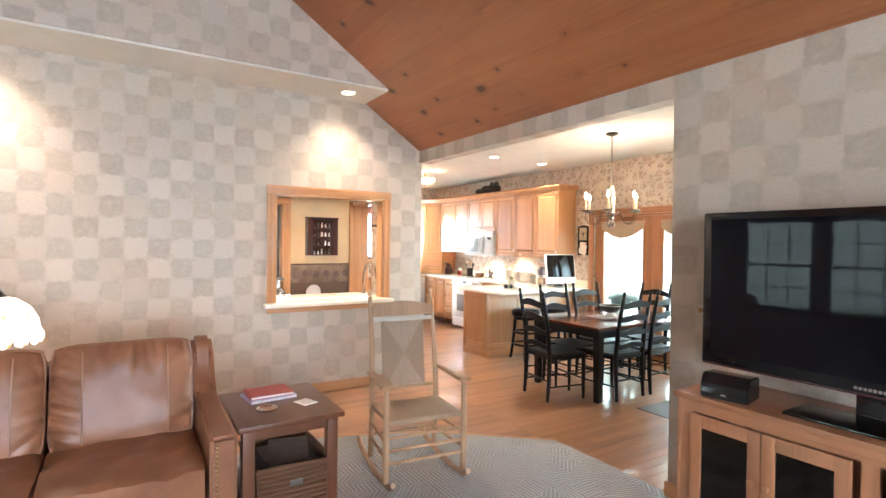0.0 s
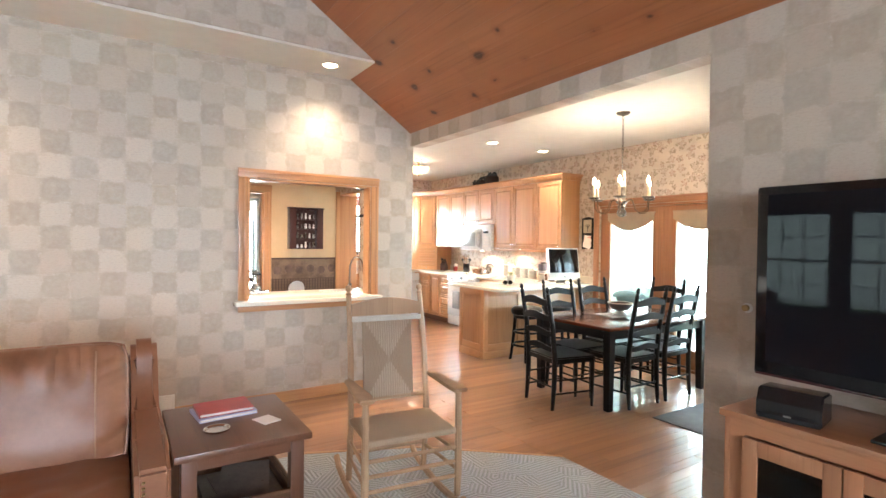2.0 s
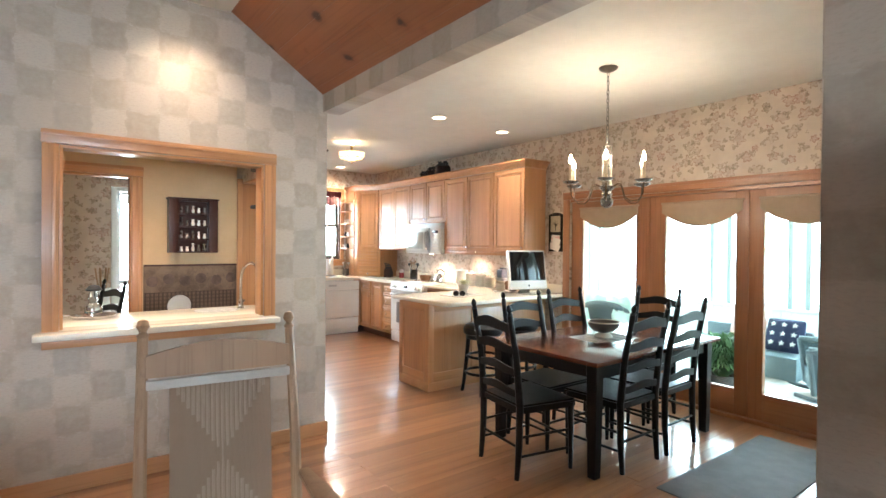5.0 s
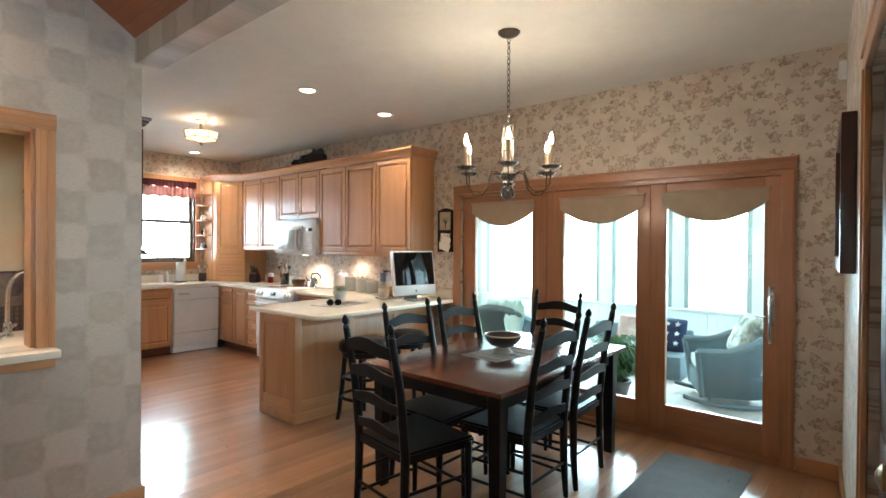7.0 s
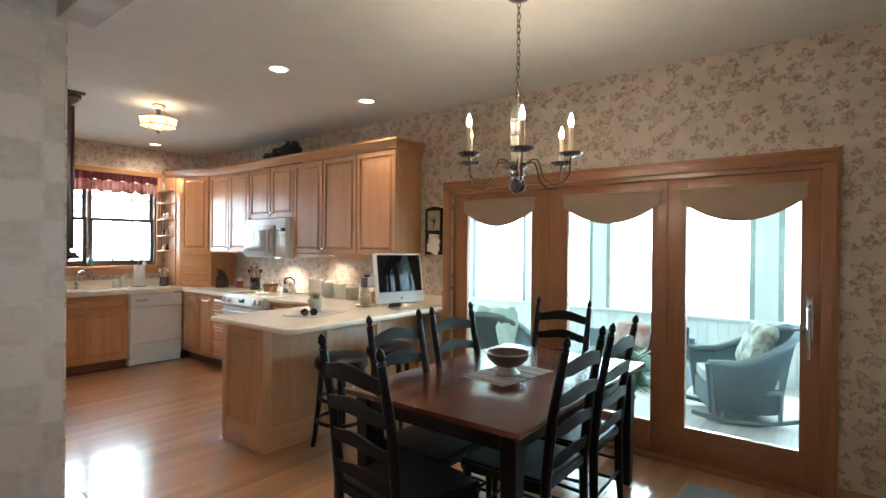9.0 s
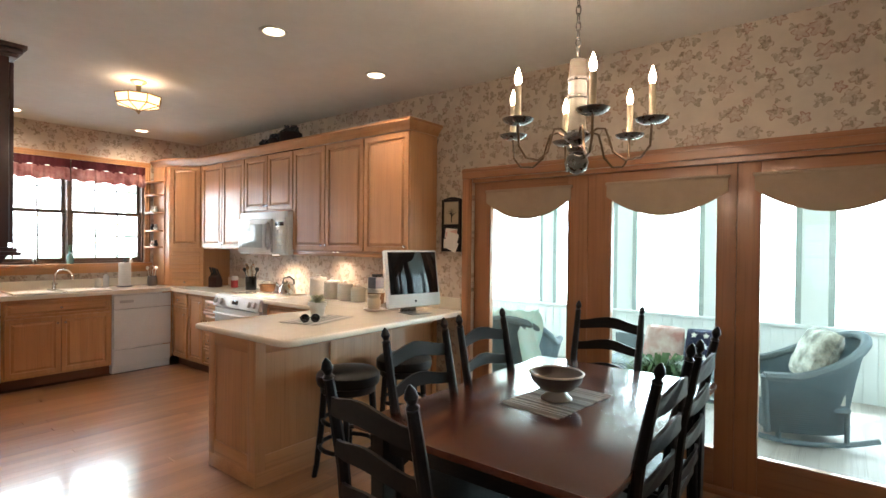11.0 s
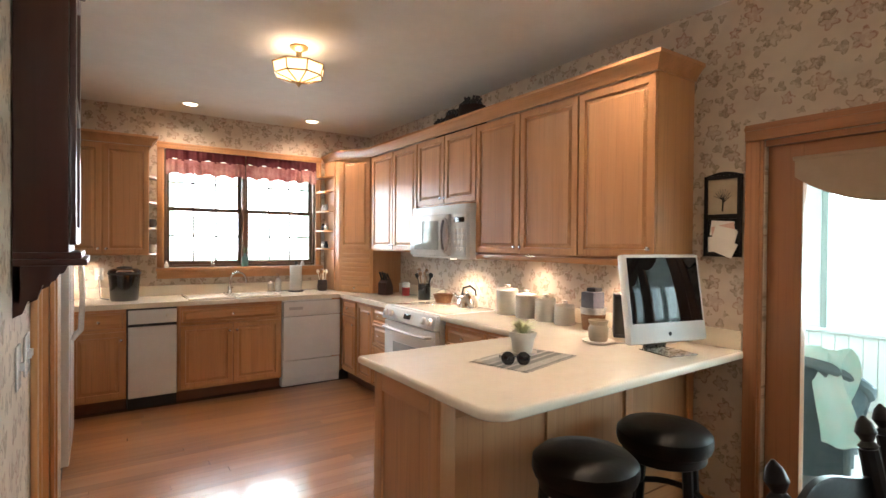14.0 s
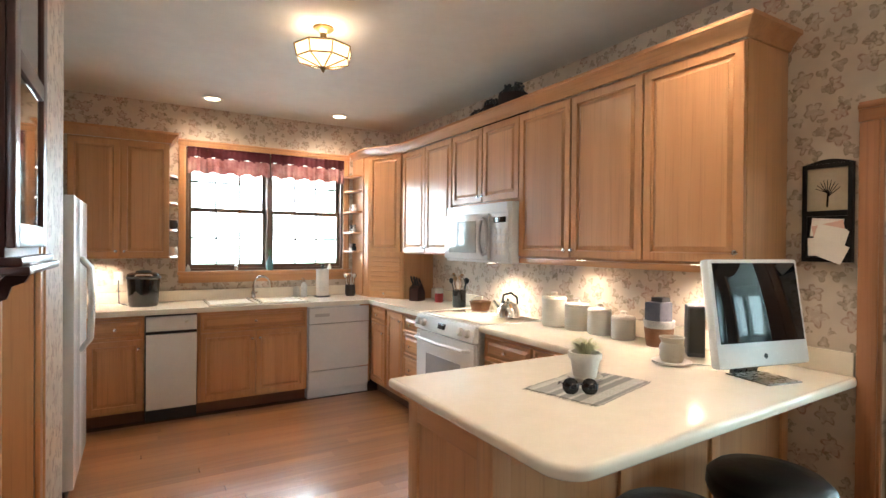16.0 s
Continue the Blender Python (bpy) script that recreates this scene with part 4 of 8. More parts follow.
def make_end_table():
    t = thing("end_table", pose(1.987, 4.103, 0.012), "walnut-stained end table with a lower shelf", "table")
    w, d, h = 0.57, 0.68, 0.59
    part("tabletop", boxed(-w / 2, w / 2, -d / 2, d / 2, h - 0.032, h, 0.008), WALNUT[1], t)
    for sx in (-1, 1):
        for sy in (-1, 1):
            x, y = sx * (w / 2 - 0.06), sy * (d / 2 - 0.06)
            part("leg", boxed(x - 0.03, x + 0.03, y - 0.03, y + 0.03, 0, h - 0.032, 0.004), WALNUT[2], t)
    for sx in (-1, 1):
        part("apron", boxed(sx * (w / 2 - 0.055) - 0.01, sx * (w / 2 - 0.055) + 0.01, -d / 2 + 0.09, d / 2 - 0.09, h - 0.09, h - 0.033), WALNUT[1], t)
        part("apron", boxed(-w / 2 + 0.09, w / 2 - 0.09, sx * (d / 2 - 0.055) - 0.01, sx * (d / 2 - 0.055) + 0.01, h - 0.09, h - 0.033), WALNUT[0], t)
    part("shelf", boxed(-w / 2 + 0.04, w / 2 - 0.04, -d / 2 + 0.04, d / 2 - 0.04, 0.1, 0.122, 0.003), WALNUT[1], t)


make_end_table()
WICKER = woven("brown_wicker", (0.34, 0.18, 0.085), (0.13, 0.06, 0.028), 120.0)
b = thing("basket", pose(2.007, 4.043, 0.135), "brown wicker storage basket under the end table", "basket")
bm = prism([(-0.19, 0.0), (0.19, 0.0), (0.205, 0.2), (0.185, 0.2), (0.172, 0.015), (-0.172, 0.015), (-0.185, 0.2), (-0.205, 0.2)], 1, -0.23, 0.23)
box(bm, -0.185, 0.185, -0.23, -0.215, 0.01, 0.2)
box(bm, -0.185, 0.185, 0.215, 0.23, 0.01, 0.2)
part("body", bm, WICKER, b)
for k in range(7):
    part("weave_strand", tube([(-0.2, -0.236, 0.02 + 0.027 * k), (0.0, -0.241, 0.02 + 0.027 * k), (0.2, -0.236, 0.02 + 0.027 * k)], 0.012, 6), WICKER, b)
part("rim", tube([(-0.2, -0.235, 0.2), (0.2, -0.235, 0.2), (0.2, 0.235, 0.2), (-0.2, 0.235, 0.2)], 0.014, 8, closed=True), WICKER, b)
part("label_holder", boxed(-0.035, 0.035, -0.262, -0.252, 0.1, 0.135, 0.003), CHROME, b, "small metal label holder")
part("lining", boxed(-0.17, 0.17, -0.21, 0.21, 0.016, 0.17, 0.01), plain("folded_magazines", (0.05, 0.045, 0.04), (0.12, 0.1, 0.09)), b)


def book(name, m, w, d, h, cover, label, category="book"):
    t = thing(name, m, label, category)
    part("pages", boxed(-w / 2 + 0.004, w / 2 - 0.003, -d / 2 + 0.004, d / 2 - 0.004, 0.003, h - 0.003), plain(name + "_paper", (0.72, 0.68, 0.6)), t)
    c = boxed(-w / 2, w / 2, -d / 2, d / 2, 0, 0.003)
    box(c, -w / 2, w / 2, -d / 2, d / 2, h - 0.003, h)
    box(c, -w / 2 - 0.003, -w / 2, -d / 2, d / 2, 0, h)
    part("cover", c, cover, t)
    return t


RED = plain("red_cover", (0.42, 0.045, 0.04), (0.32, 0.03, 0.03), rough=0.35)
book("book", pose(1.967, 4.243, 0.603, 0, 0, 6), 0.27, 0.21, 0.016, plain("pale_blue_cover", (0.45, 0.46, 0.66), rough=0.4), "pale blue paperback lying on the end table")
book("book", pose(1.967, 4.253, 0.62, 0, 0, 2), 0.25, 0.2, 0.018, RED, "red hardback book lying on another book")
c = thing("coaster", pose(1.897, 3.993, 0.603), "round silver dish on the end table", "dish")
part("dish", lathe([(0.048, 0.0), (0.056, 0.004), (0.058, 0.013), (0.053, 0.013), (0.045, 0.006), (0.005, 0.005)], 24), CHROME, c)
solo("note_paper", boxed(-0.045, 0.045, -0.055, 0.055, 0, 0.003), plain("note_white", (0.8, 0.79, 0.76)), "white note card on the end table", "paper", at=pose(2.127, 4.023, 0.603, 0, 0, 20))
for k, rot in ((0, 8), (1, -14)):
    book("magazine", pose(2.007 + 0.02 * k, 4.023, 0.305 + 0.02 * k, 8, 0, rot), 0.22, 0.29, 0.014, plain("magazine_cover_%d" % k, (0.05, 0.035, 0.03), (0.2, 0.15, 0.12), rough=0.3, scale=6), "glossy dark magazine lying on the wicker basket", "magazine")


def make_rocker():
    """A slat-post rocker that faces local -y."""
    r = thing("rocking_chair", pose(2.875, 4.04, 0.012, 0, 0, -7) @ Matrix.Diagonal((0.94, 0.74, 1.0, 1.0)), "pale wooden rocking chair with a woven rope back and seat", "chair")
    hw = 0.255
    for sx in (-1, 1):
        x = sx * hw
        pts = [(x, 0.3, 0.06), (x, 0.25, 0.42), (x * 0.98, 0.3, 0.8), (x * 0.96, 0.4, 1.14)]
        part("back_post", tube(pts, [0.019, 0.021, 0.02, 0.017], 10), PALEWOOD, r)
        part("finial", lathe([(0.013, 0), (0.02, 0.012), (0.011, 0.024), (0.021, 0.042), (0.016, 0.06), (0.004, 0.066)], 10, m=pose(x * 0.96, 0.4, 1.138, -16)), PALEWOOD, r)
        part("front_post", tube([(x * 1.12, -0.26, 0.055), (x * 1.12, -0.27, 0.2), (x * 1.12, -0.26, 0.64)], [0.02, 0.023, 0.019], 10), PALEWOOD, r)
        arm = prism([(x * 1.12 - 0.042, -0.31), (x * 1.12 + 0.042, -0.31), (x * 1.12 + 0.05, -0.2), (x * 1.08 + 0.025, 0.27), (x * 1.08 - 0.02, 0.27), (x * 1.12 - 0.04, -0.2)], 2, 0.64, 0.662)
        bmesh.ops.bevel(arm, geom=list(arm.edges), offset=0.006, segments=2, affect="EDGES")
        part("armrest", arm, PALEWOOD, r)
        run = []
        for i in range(15):
            y = -0.4 + 1.02 * i / 14
            run.append((x * 1.06, y, 0.022 + 0.16 * (y - 0.02) ** 2 + (0.03 if i in (0, 14) else 0)))
        part("rocker", tube(run, 0.02, 8), PALEWOOD, r)
        for z in (0.2, 0.3):
            part("side_rung", tube([(x * 1.12, -0.265, z), (x, 0.28, z)], 0.011, 8), PALEWOOD, r)
    for z in (0.17, 0.25, 0.33):
        part("front_rung", tube([(-hw * 1.12, -0.265, z), (hw * 1.12, -0.265, z)], 0.012, 8), PALEWOOD, r)
    part("rear_rung", tube([(-hw, 0.28, 0.22), (hw, 0.28, 0.22)], 0.012, 8), PALEWOOD, r)
    seat = boxed(-0.27, 0.27, -0.28, 0.25, 0.405, 0.44, 0.014)
    part("seat", seat, woven("seat_rope", (0.54, 0.41, 0.28), (0.40, 0.29, 0.185), 130.0), r, "woven rope seat")
    out = [(-0.235, 1.02), (0.235, 1.02), (0.235, 1.09)] + [(0.235 - 0.47 * k / 10, 1.09 + 0.035 * math.sin(math.pi * k / 10)) for k in range(1, 10)] + [(-0.235, 1.09)]
    crest = prism(out, 1, 0.345, 0.37)
    part("crest_rail", crest, PALEWOOD, r)
    part("upper_bar", boxed(-0.235, 0.235, 0.322, 0.345, 0.985, 1.015, 0.005), plain("pale_rope_wrap", (0.52, 0.47, 0.40)), r)
    part("lower_bar", tube([(-0.235, 0.265, 0.53), (0.235, 0.265, 0.53)], 0.014, 8), PALEWOOD, r)
    # woven back panel in four triangles that meet in the middle
    bm = bmesh.new()
    q = [(-0.165, 0.262, 0.515), (0.165, 0.262, 0.515), (0.165, 0.34, 1.0), (-0.165, 0.34, 1.0)]
    vs = [bm.verts.new(p) for p in q]
    mid = bm.verts.new((0, 0.289, 0.757))
    for i in range(4):
        bm.faces.new((vs[i], vs[(i + 1) % 4], mid))
    made = bmesh.ops.extrude_face_region(bm, geom=list(bm.faces))
    bmesh.ops.translate(bm, vec=(0, 0.026, -0.004), verts=[v for v in made["geom"] if isinstance(v, bmesh.types.BMVert)])
    rope_v = woven("back_rope", (0.46, 0.33, 0.22), (0.36, 0.25, 0.165), 110.0)
    rope_p = woven("pale_rope", (0.59, 0.46, 0.33), (0.47, 0.35, 0.245), 130.0)
    back = part("back_panel", bm, rope_v, r, "woven rope back panel")
    for k in range(21):
        x = -0.155 + 0.0155 * k
        zr = 0.24 * abs(x) / 0.165
        for z0, z1 in ((0.52, 0.757 - zr), (0.757 + zr, 0.995)):
            if z1 - z0 > 0.03:
                part("rope_strand", tube([(x, 0.255 + (z0 - 0.515) * 0.161, z0), (x, 0.255 + (z1 - 0.515) * 0.161, z1)], 0.0062, 5), rope_p, back)
    return r


make_rocker()


def make_lamp():
    t = thing("floor_lamp", pose(0.545, 5.25, 0), "floor lamp with a patterned stained-glass shade, lit", "lamp")
    part("foot", lathe([(0.15, 0), (0.15, 0.012), (0.06, 0.03), (0.014, 0.06)], 24), PEWTER, t)
    part("pole", lathe([(0.012, 0.05), (0.012, 0.95)], 12), PEWTER, t)
    m, nt, p = nodes_of("stained_glass")
    v = place(nt, own=False)
    vor = node(nt, "ShaderNodeTexVoronoi", Scale=22.0)
    nt.links.new(v, vor.inputs["Vector"])
    spot = ramp(nt, noise_of(nt, v, 9.0, 2.0), 0.6, 0.66)
    col = mixed(nt, spot, (0.85, 0.80, 0.66), (0.62, 0.25, 0.08))
    nt.links.new(col, p.inputs["Base Color"])
    nt.links.new(col, p.inputs["Emission Color"])
    p.inputs["Emission Strength"].default_value = 0.80
    part("shade", lathe([(0.205, 0.93), (0.21, 0.96), (0.2, 1.03), (0.16, 1.11), (0.09, 1.165), (0.045, 1.18), (0.045, 1.172), (0.09, 1.155), (0.152, 1.102), (0.19, 1.025), (0.2, 0.96), (0.198, 0.93)], 28, cap=False), m, t, "stained-glass dome shade")
    for k in range(14):
        a = 2 * math.pi * k / 14
        part("scallop", lathe([(0.004, -0.012), (0.04, -0.006), (0.05, 0.004), (0.02, 0.02)], 8, m=pose(0.206 * math.cos(a), 0.206 * math.sin(a), 0.925, 90, 0, math.degrees(a) + 90)), m, t)
    part("cap", lathe([(0.05, 1.175), (0.03, 1.195), (0.01, 1.22), (0.004, 1.24)], 14), PEWTER, t)
    lamp("shade_lamp", "POINT", pose(0.545, 5.25, 1.06), 20, WARM, radius=0.06)


make_lamp()

# television, stand, console
CONS = pose(XL - 0.02, 1.795, 0.012, 0, 0, -90)


def make_console():
    t = thing("media_console", CONS, "oak media console with glass-panelled doors", "cabinet")
    w, d, h = 1.6, 0.455, 0.815
    x0, x1 = -w / 2, w / 2
    part("top", boxed(x0 - 0.015, x1 + 0.015, -d - 0.02, 0, h - 0.03, h, 0.008), FIR[0], t)
    for x in (x0, x1 - 0.022):
        part("side_panel", boxed(x, x + 0.022, -d, -0.003, 0, h - 0.03, 0.002), FIR[2], t)
    part("back_panel", boxed(x0 + 0.022, x1 - 0.022, -0.012, -0.004, 0.05, h - 0.03), FIR[2], t)
    part("plinth", boxed(x0 + 0.022, x1 - 0.022, -d + 0.01, -0.02, 0, 0.08), FIR[0], t)
    part("floor_board", boxed(x0 + 0.022, x1 - 0.022, -d + 0.01, -0.013, 0.08, 0.1), FIR[0], t)
    part("shelf", boxed(x0 + 0.022, x1 - 0.022, -d + 0.05, -0.013, 0.38, 0.4), FIR[0], t)
    part("face_rail", boxed(x0 + 0.022, x1 - 0.022, -d, -d + 0.02, h - 0.085, h - 0.03), FIR[0], t)
    for x in (x0 + 0.022, -0.04, x1 - 0.08):
        part("face_stile", boxed(x, x + 0.058, -d, -d + 0.02, 0.08, h - 0.085), FIR[2], t)
    for g in range(2):
        base = x0 + 0.08 + g * 0.78
        for k in range(2):
            a = base + k * 0.33
            b, z0, z1 = a + 0.325, 0.1, h - 0.09
            bm = bmesh.new()
            for q in ((a, a + 0.055, z0, z1), (b - 0.055, b, z0, z1), (a + 0.055, b - 0.055, z0, z0 + 0.06), (a + 0.055, b - 0.055, z1 - 0.06, z1)):
                box(bm, q[0], q[1], -d - 0.02, -d - 0.001, q[2], q[3], 0.003)
            dr = part("door", bm, FIR[2], t)
            part("pane", boxed(a + 0.055, b - 0.055, -d - 0.012, -d - 0.008, z0 + 0.06, z1 - 0.06), clear("smoked_glass_%d%d" % (g, k), (0.12, 0.11, 0.1)), dr, "smoked glass pane")
            kx = b - 0.028 if k == 0 else a + 0.028
            part("knob", lathe([(0.007, 0), (0.007, 0.012), (0.016, 0.02), (0.014, 0.03), (0.004, 0.033)], 12, m=pose(kx, -d - 0.02, 0.5, 90)), FIR[2], dr)


make_console()
for x, z in ((0.3, 0.4), (-0.45, 0.4), (0.3, 0.1)):
    e = thing("media_player", CONS @ pose(x - 0.15, -0.2, z + 0.001), "black media player on the console shelf", "electronics")
    part("case", boxed(-0.2, 0.2, -0.13, 0.13, 0, 0.075, 0.005), BLACKMATT, e)
    part("status_light", boxed(0.1, 0.13, -0.134, -0.13, 0.03, 0.036), glow("blue_status_light_%d%d" % (x * 10, z * 10), (0.1, 0.35, 1.0), 3.0), e)

tv = thing("television", pose(3.745, 1.848, 0.828, 0, 0, -90), "large flat black television on a glass stand", "television")
bm = boxed(-0.7, 0.7, -0.03, 0.05, 0.135, 0.895, 0.012)
part("bezel", bm, BLACKGLOSS, tv, "gloss black bezel")
part("screen", boxed(-0.655, 0.655, -0.034, -0.029, 0.195, 0.86), plain("dark_screen", (0.006, 0.006, 0.008), (0.006, 0.006, 0.008), rough=0.03, bump=0.0, shine=0.2), tv)
part("chin_strip", boxed(-0.69, 0.69, -0.036, -0.03, 0.137, 0.147, 0.002), plain("dark_red_tint", (0.05, 0.01, 0.012), rough=0.15), tv)
for k in range(7):
    part("maker_mark", boxed(-0.055 + 0.016 * k, -0.043 + 0.016 * k, -0.0375, -0.0345, 0.16, 0.172), CHROME, tv)
part("neck", boxed(-0.06, 0.06, 0.0, 0.03, 0.012, 0.16, 0.006), BLACKGLOSS, tv)
part("stand_base", boxed(-0.29, 0.29, -0.1, 0.15, 0.0, 0.012, 0.005), BLACKGLOSS, tv)
sp = thing("speaker", pose(3.70, 2.39, 0.828, 0, 0, -80), "small black centre speaker on the console", "speaker")
bm = prism([(-0.09, 0), (0.07, 0), (0.07, 0.105), (-0.06, 0.115), (-0.09, 0.06)], 0, -0.105, 0.105)
bmesh.ops.bevel(bm, geom=list(bm.edges), offset=0.006, segments=2, affect="EDGES")
part("case", bm, BLACKGLOSS, sp)
part("badge", boxed(-0.012, 0.012, -0.094, -0.088, 0.02, 0.027), CHROME, sp)
e = thing("remote_box", pose(3.68, 1.6, 0.828, 0, 0, -90), "low black receiver box in front of the television", "electronics")
part("case", boxed(-0.16, 0.16, -0.06, 0.06, 0.0, 0.05, 0.006), BLACKGLOSS, e)
part("chrome_band", boxed(-0.02, 0.02, -0.062, 0.062, 0.001, 0.051, 0.002), CHROME, e)


def switch_plate(m, label="white wall switch plate", toggles=1):
    t = thing("switch_plate", m, label, "switch")
    w = 0.036 * toggles + 0.034
    part("plate", boxed(-w / 2, w / 2, -0.007, -0.0015, -0.058, 0.058, 0.003), APPLIANCE, t)
    for i in range(toggles):
        x = (i - (toggles - 1) / 2) * 0.04
        part("toggle", boxed(x - 0.005, x + 0.005, -0.018, -0.006, -0.01, 0.012, 0.002), APPLIANCE, t)
    return t


dm = thing("dimmer_knob", pose(XL, 2.752, 1.185, 0, 0, -90), "small round brass dimmer knob on the wallpaper", "switch")
part("rose", lathe([(0.024, 0.001), (0.024, 0.005), (0.014, 0.007)], 18, m=pose(0, 0, 0, 90)), APPLIANCE, dm)
part("knob", lathe([(0.008, 0.006), (0.016, 0.018), (0.015, 0.032), (0.004, 0.036)], 16, m=pose(0, 0, 0, 90)), BRASS, dm)
vg = thing("wall_vent", pose(1.73, LWY - 0.0185, 0.04), "cream metal air vent low on the wallpaper", "vent")
part("plate", boxed(-0.17, 0.17, -0.006, -0.0015, 0.0, 0.17, 0.002), STONEWARE, vg)
for q in ((-0.17, 0.17, 0.15, 0.17), (-0.17, 0.17, 0.0, 0.02), (-0.17, -0.15, 0.02, 0.15), (0.15, 0.17, 0.02, 0.15), (-0.008, 0.008, 0.02, 0.15)):
    part("frame_bar", boxed(q[0], q[1], -0.014, -0.0055, q[2], q[3], 0.002), STONEWARE, vg)
for k in range(8):
    part("slat", boxed(-0.15, 0.15, -0.011, -0.0055, 0.026 + 0.0155 * k, 0.034 + 0.0155 * k), STONEWARE, vg)
# second sofa along the west windows, seen mirrored in the screen
s = thing("sofa", pose(-2.45, 1.9, 0.012, 0, 0, 90), "brown leather sofa below the living room windows", "sofa")
part("base", boxed(-1.0, 1.0, -0.4, 0.4, 0.05, 0.3, 0.02), LEATHER, s)
part("back_frame", boxed(-1.0, 1.0, 0.25, 0.45, 0.05, 0.82, 0.05), LEATHER, s)
for x in (-1.0, 0.82):
    part("arm", boxed(x, x + 0.18, -0.4, 0.3, 0.05, 0.6, 0.03), LEATHER, s)
for x in (-0.41, 0.41):
    part("seat_cushion", pillow_mesh(0.81, 0.62, 0.18, 0.3), LEATHER, s, at=pose(x, -0.08, 0.39))
for x, c in ((-0.6, (0.2, 0.22, 0.27)), (0.55, (0.3, 0.3, 0.32))):
    solo("throw_pillow", pillow_mesh(0.45, 0.45, 0.16, 0.8), plain("pillow_cloth_%d" % (x > 0), c, rough=0.9, bump=0.3), "grey square throw pillow on the sofa", "pillow", at=pose(-2.45, 1.9, 0.012, 0, 0, 90) @ pose(x, 0.12, 0.7, 70))

# ---- bar behind the hatch ----


def plaid(name):
    m, nt, p = nodes_of(name)
    v = place(nt, (1, 1, 1), False)
    col = (0.14, 0.088, 0.057)
    for axis, sc in (("X", 9.0), ("Z", 9.0), ("X", 22.0)):
        w = node(nt, "ShaderNodeTexWave", Scale=sc, Distortion=0.0)
        w.bands_direction = axis
        nt.links.new(v, w.inputs["Vector"])
        col = mixed(nt, ramp(nt, w.outputs["Fac"], 0.62, 0.7), col, mixed(nt, 0.55, col, (0.05, 0.028, 0.02)) if not isinstance(col, tuple) else (0.06, 0.036, 0.023))
    nt.links.new(col, p.inputs["Base Color"])
    p.inputs["Roughness"].default_value = 0.7
    return m


structure("bar_dado", boxed(3.072, 3.878, BAR_Y - 0.006, BAR_Y - 0.002, 0, 1.0), plaid("plaid_paper"), "brown plaid wallpaper on the lower bar wall")
bd = plain("fruit_border", (0.22, 0.15, 0.095), (0.06, 0.035, 0.022), rough=0.7, scale=18)
structure("bar_border", boxed(3.072, 3.878, BAR_Y - 0.007, BAR_Y - 0.002, 1.0, 1.24), bd, "dark fruit-patterned wallpaper border on the bar wall")
structure("chair_rail", boxed(3.072, 3.878, BAR_Y - 0.012, BAR_Y - 0.002, 1.24, 1.255), DARK[0], "thin dark strip above the border")
for i in range(6):
    bmesh_leaf = lathe([(0.003, 0), (0.05, 0.001), (0.05, 0.003), (0.003, 0.004)], 10, m=pose(3.14 + 0.137 * i, BAR_Y - 0.007, 1.1 + 0.02 * (i % 2), 90))
    structure("border_fruit", bmesh_leaf, plain("fruit_print_%d" % i, (0.045, 0.025, 0.02), (0.16, 0.1, 0.07), scale=25), "printed fruit on the wallpaper border")
cu = thing("curio_shelf", pose(3.47, BAR_Y - 0.008, 1.365), "dark wooden wall curio with four rows of trinkets", "shelf")
part("back_board", boxed(-0.21, 0.21, -0.02, -0.001, 0, 0.5), DARK[2], cu)
for x in (-0.21, 0.13):
    part("side_door", boxed(x, x + 0.08, -0.1, -0.02, 0.0, 0.5, 0.004), DARK[2], cu)
for k in range(5):
    part("shelf_board", boxed(-0.13, 0.13, -0.09, -0.02, 0.0 + 0.12 * k, 0.012 + 0.12 * k, 0.002), DARK[0], cu)
part("cornice", boxed(-0.22, 0.22, -0.105, -0.001, 0.493, 0.51, 0.004), DARK[0], cu)
rng = random.Random(4)
for k in range(4):
    for j in range(5):
        r = 0.012 + rng.random() * 0.01
        hgt = 0.04 + rng.random() * 0.04
        tone = rng.choice([STONEWARE, CHROME, PEWTER, APPLIANCE])
        solo("trinket", lathe([(r * 0.7, 0), (r, hgt * 0.3), (r * 0.6, hgt * 0.7), (r * 0.8, hgt)], 10), tone, "small ornament on the wall curio", "ornament", "curio trinkets", at=pose(3.47 - 0.1 + 0.05 * j, BAR_Y - 0.06, 1.365 + 0.0135 + 0.12 * k))
# oil lamp and tap on the bar counter
ol = thing("oil_lamp", pose(2.655, 6.7, 0.946), "glass oil lamp with a dark cap on a round tray", "lamp")
part("tray", lathe([(0.11, 0), (0.13, 0.006), (0.135, 0.018), (0.125, 0.018), (0.11, 0.008)], 24), CHROME, ol)
part("font", lathe([(0.03, 0.009), (0.055, 0.03), (0.05, 0.07), (0.022, 0.095)], 20), GLASS, ol)
part("chimney", lathe([(0.02, 0.096), (0.034, 0.13), (0.022, 0.18), (0.02, 0.18), (0.03, 0.13), (0.018, 0.097)], 20, cap=False), GLASS, ol)
part("cap", lathe([(0.045, 0.18), (0.05, 0.19), (0.03, 0.215), (0.008, 0.22)], 18), BLACKMATT, ol)


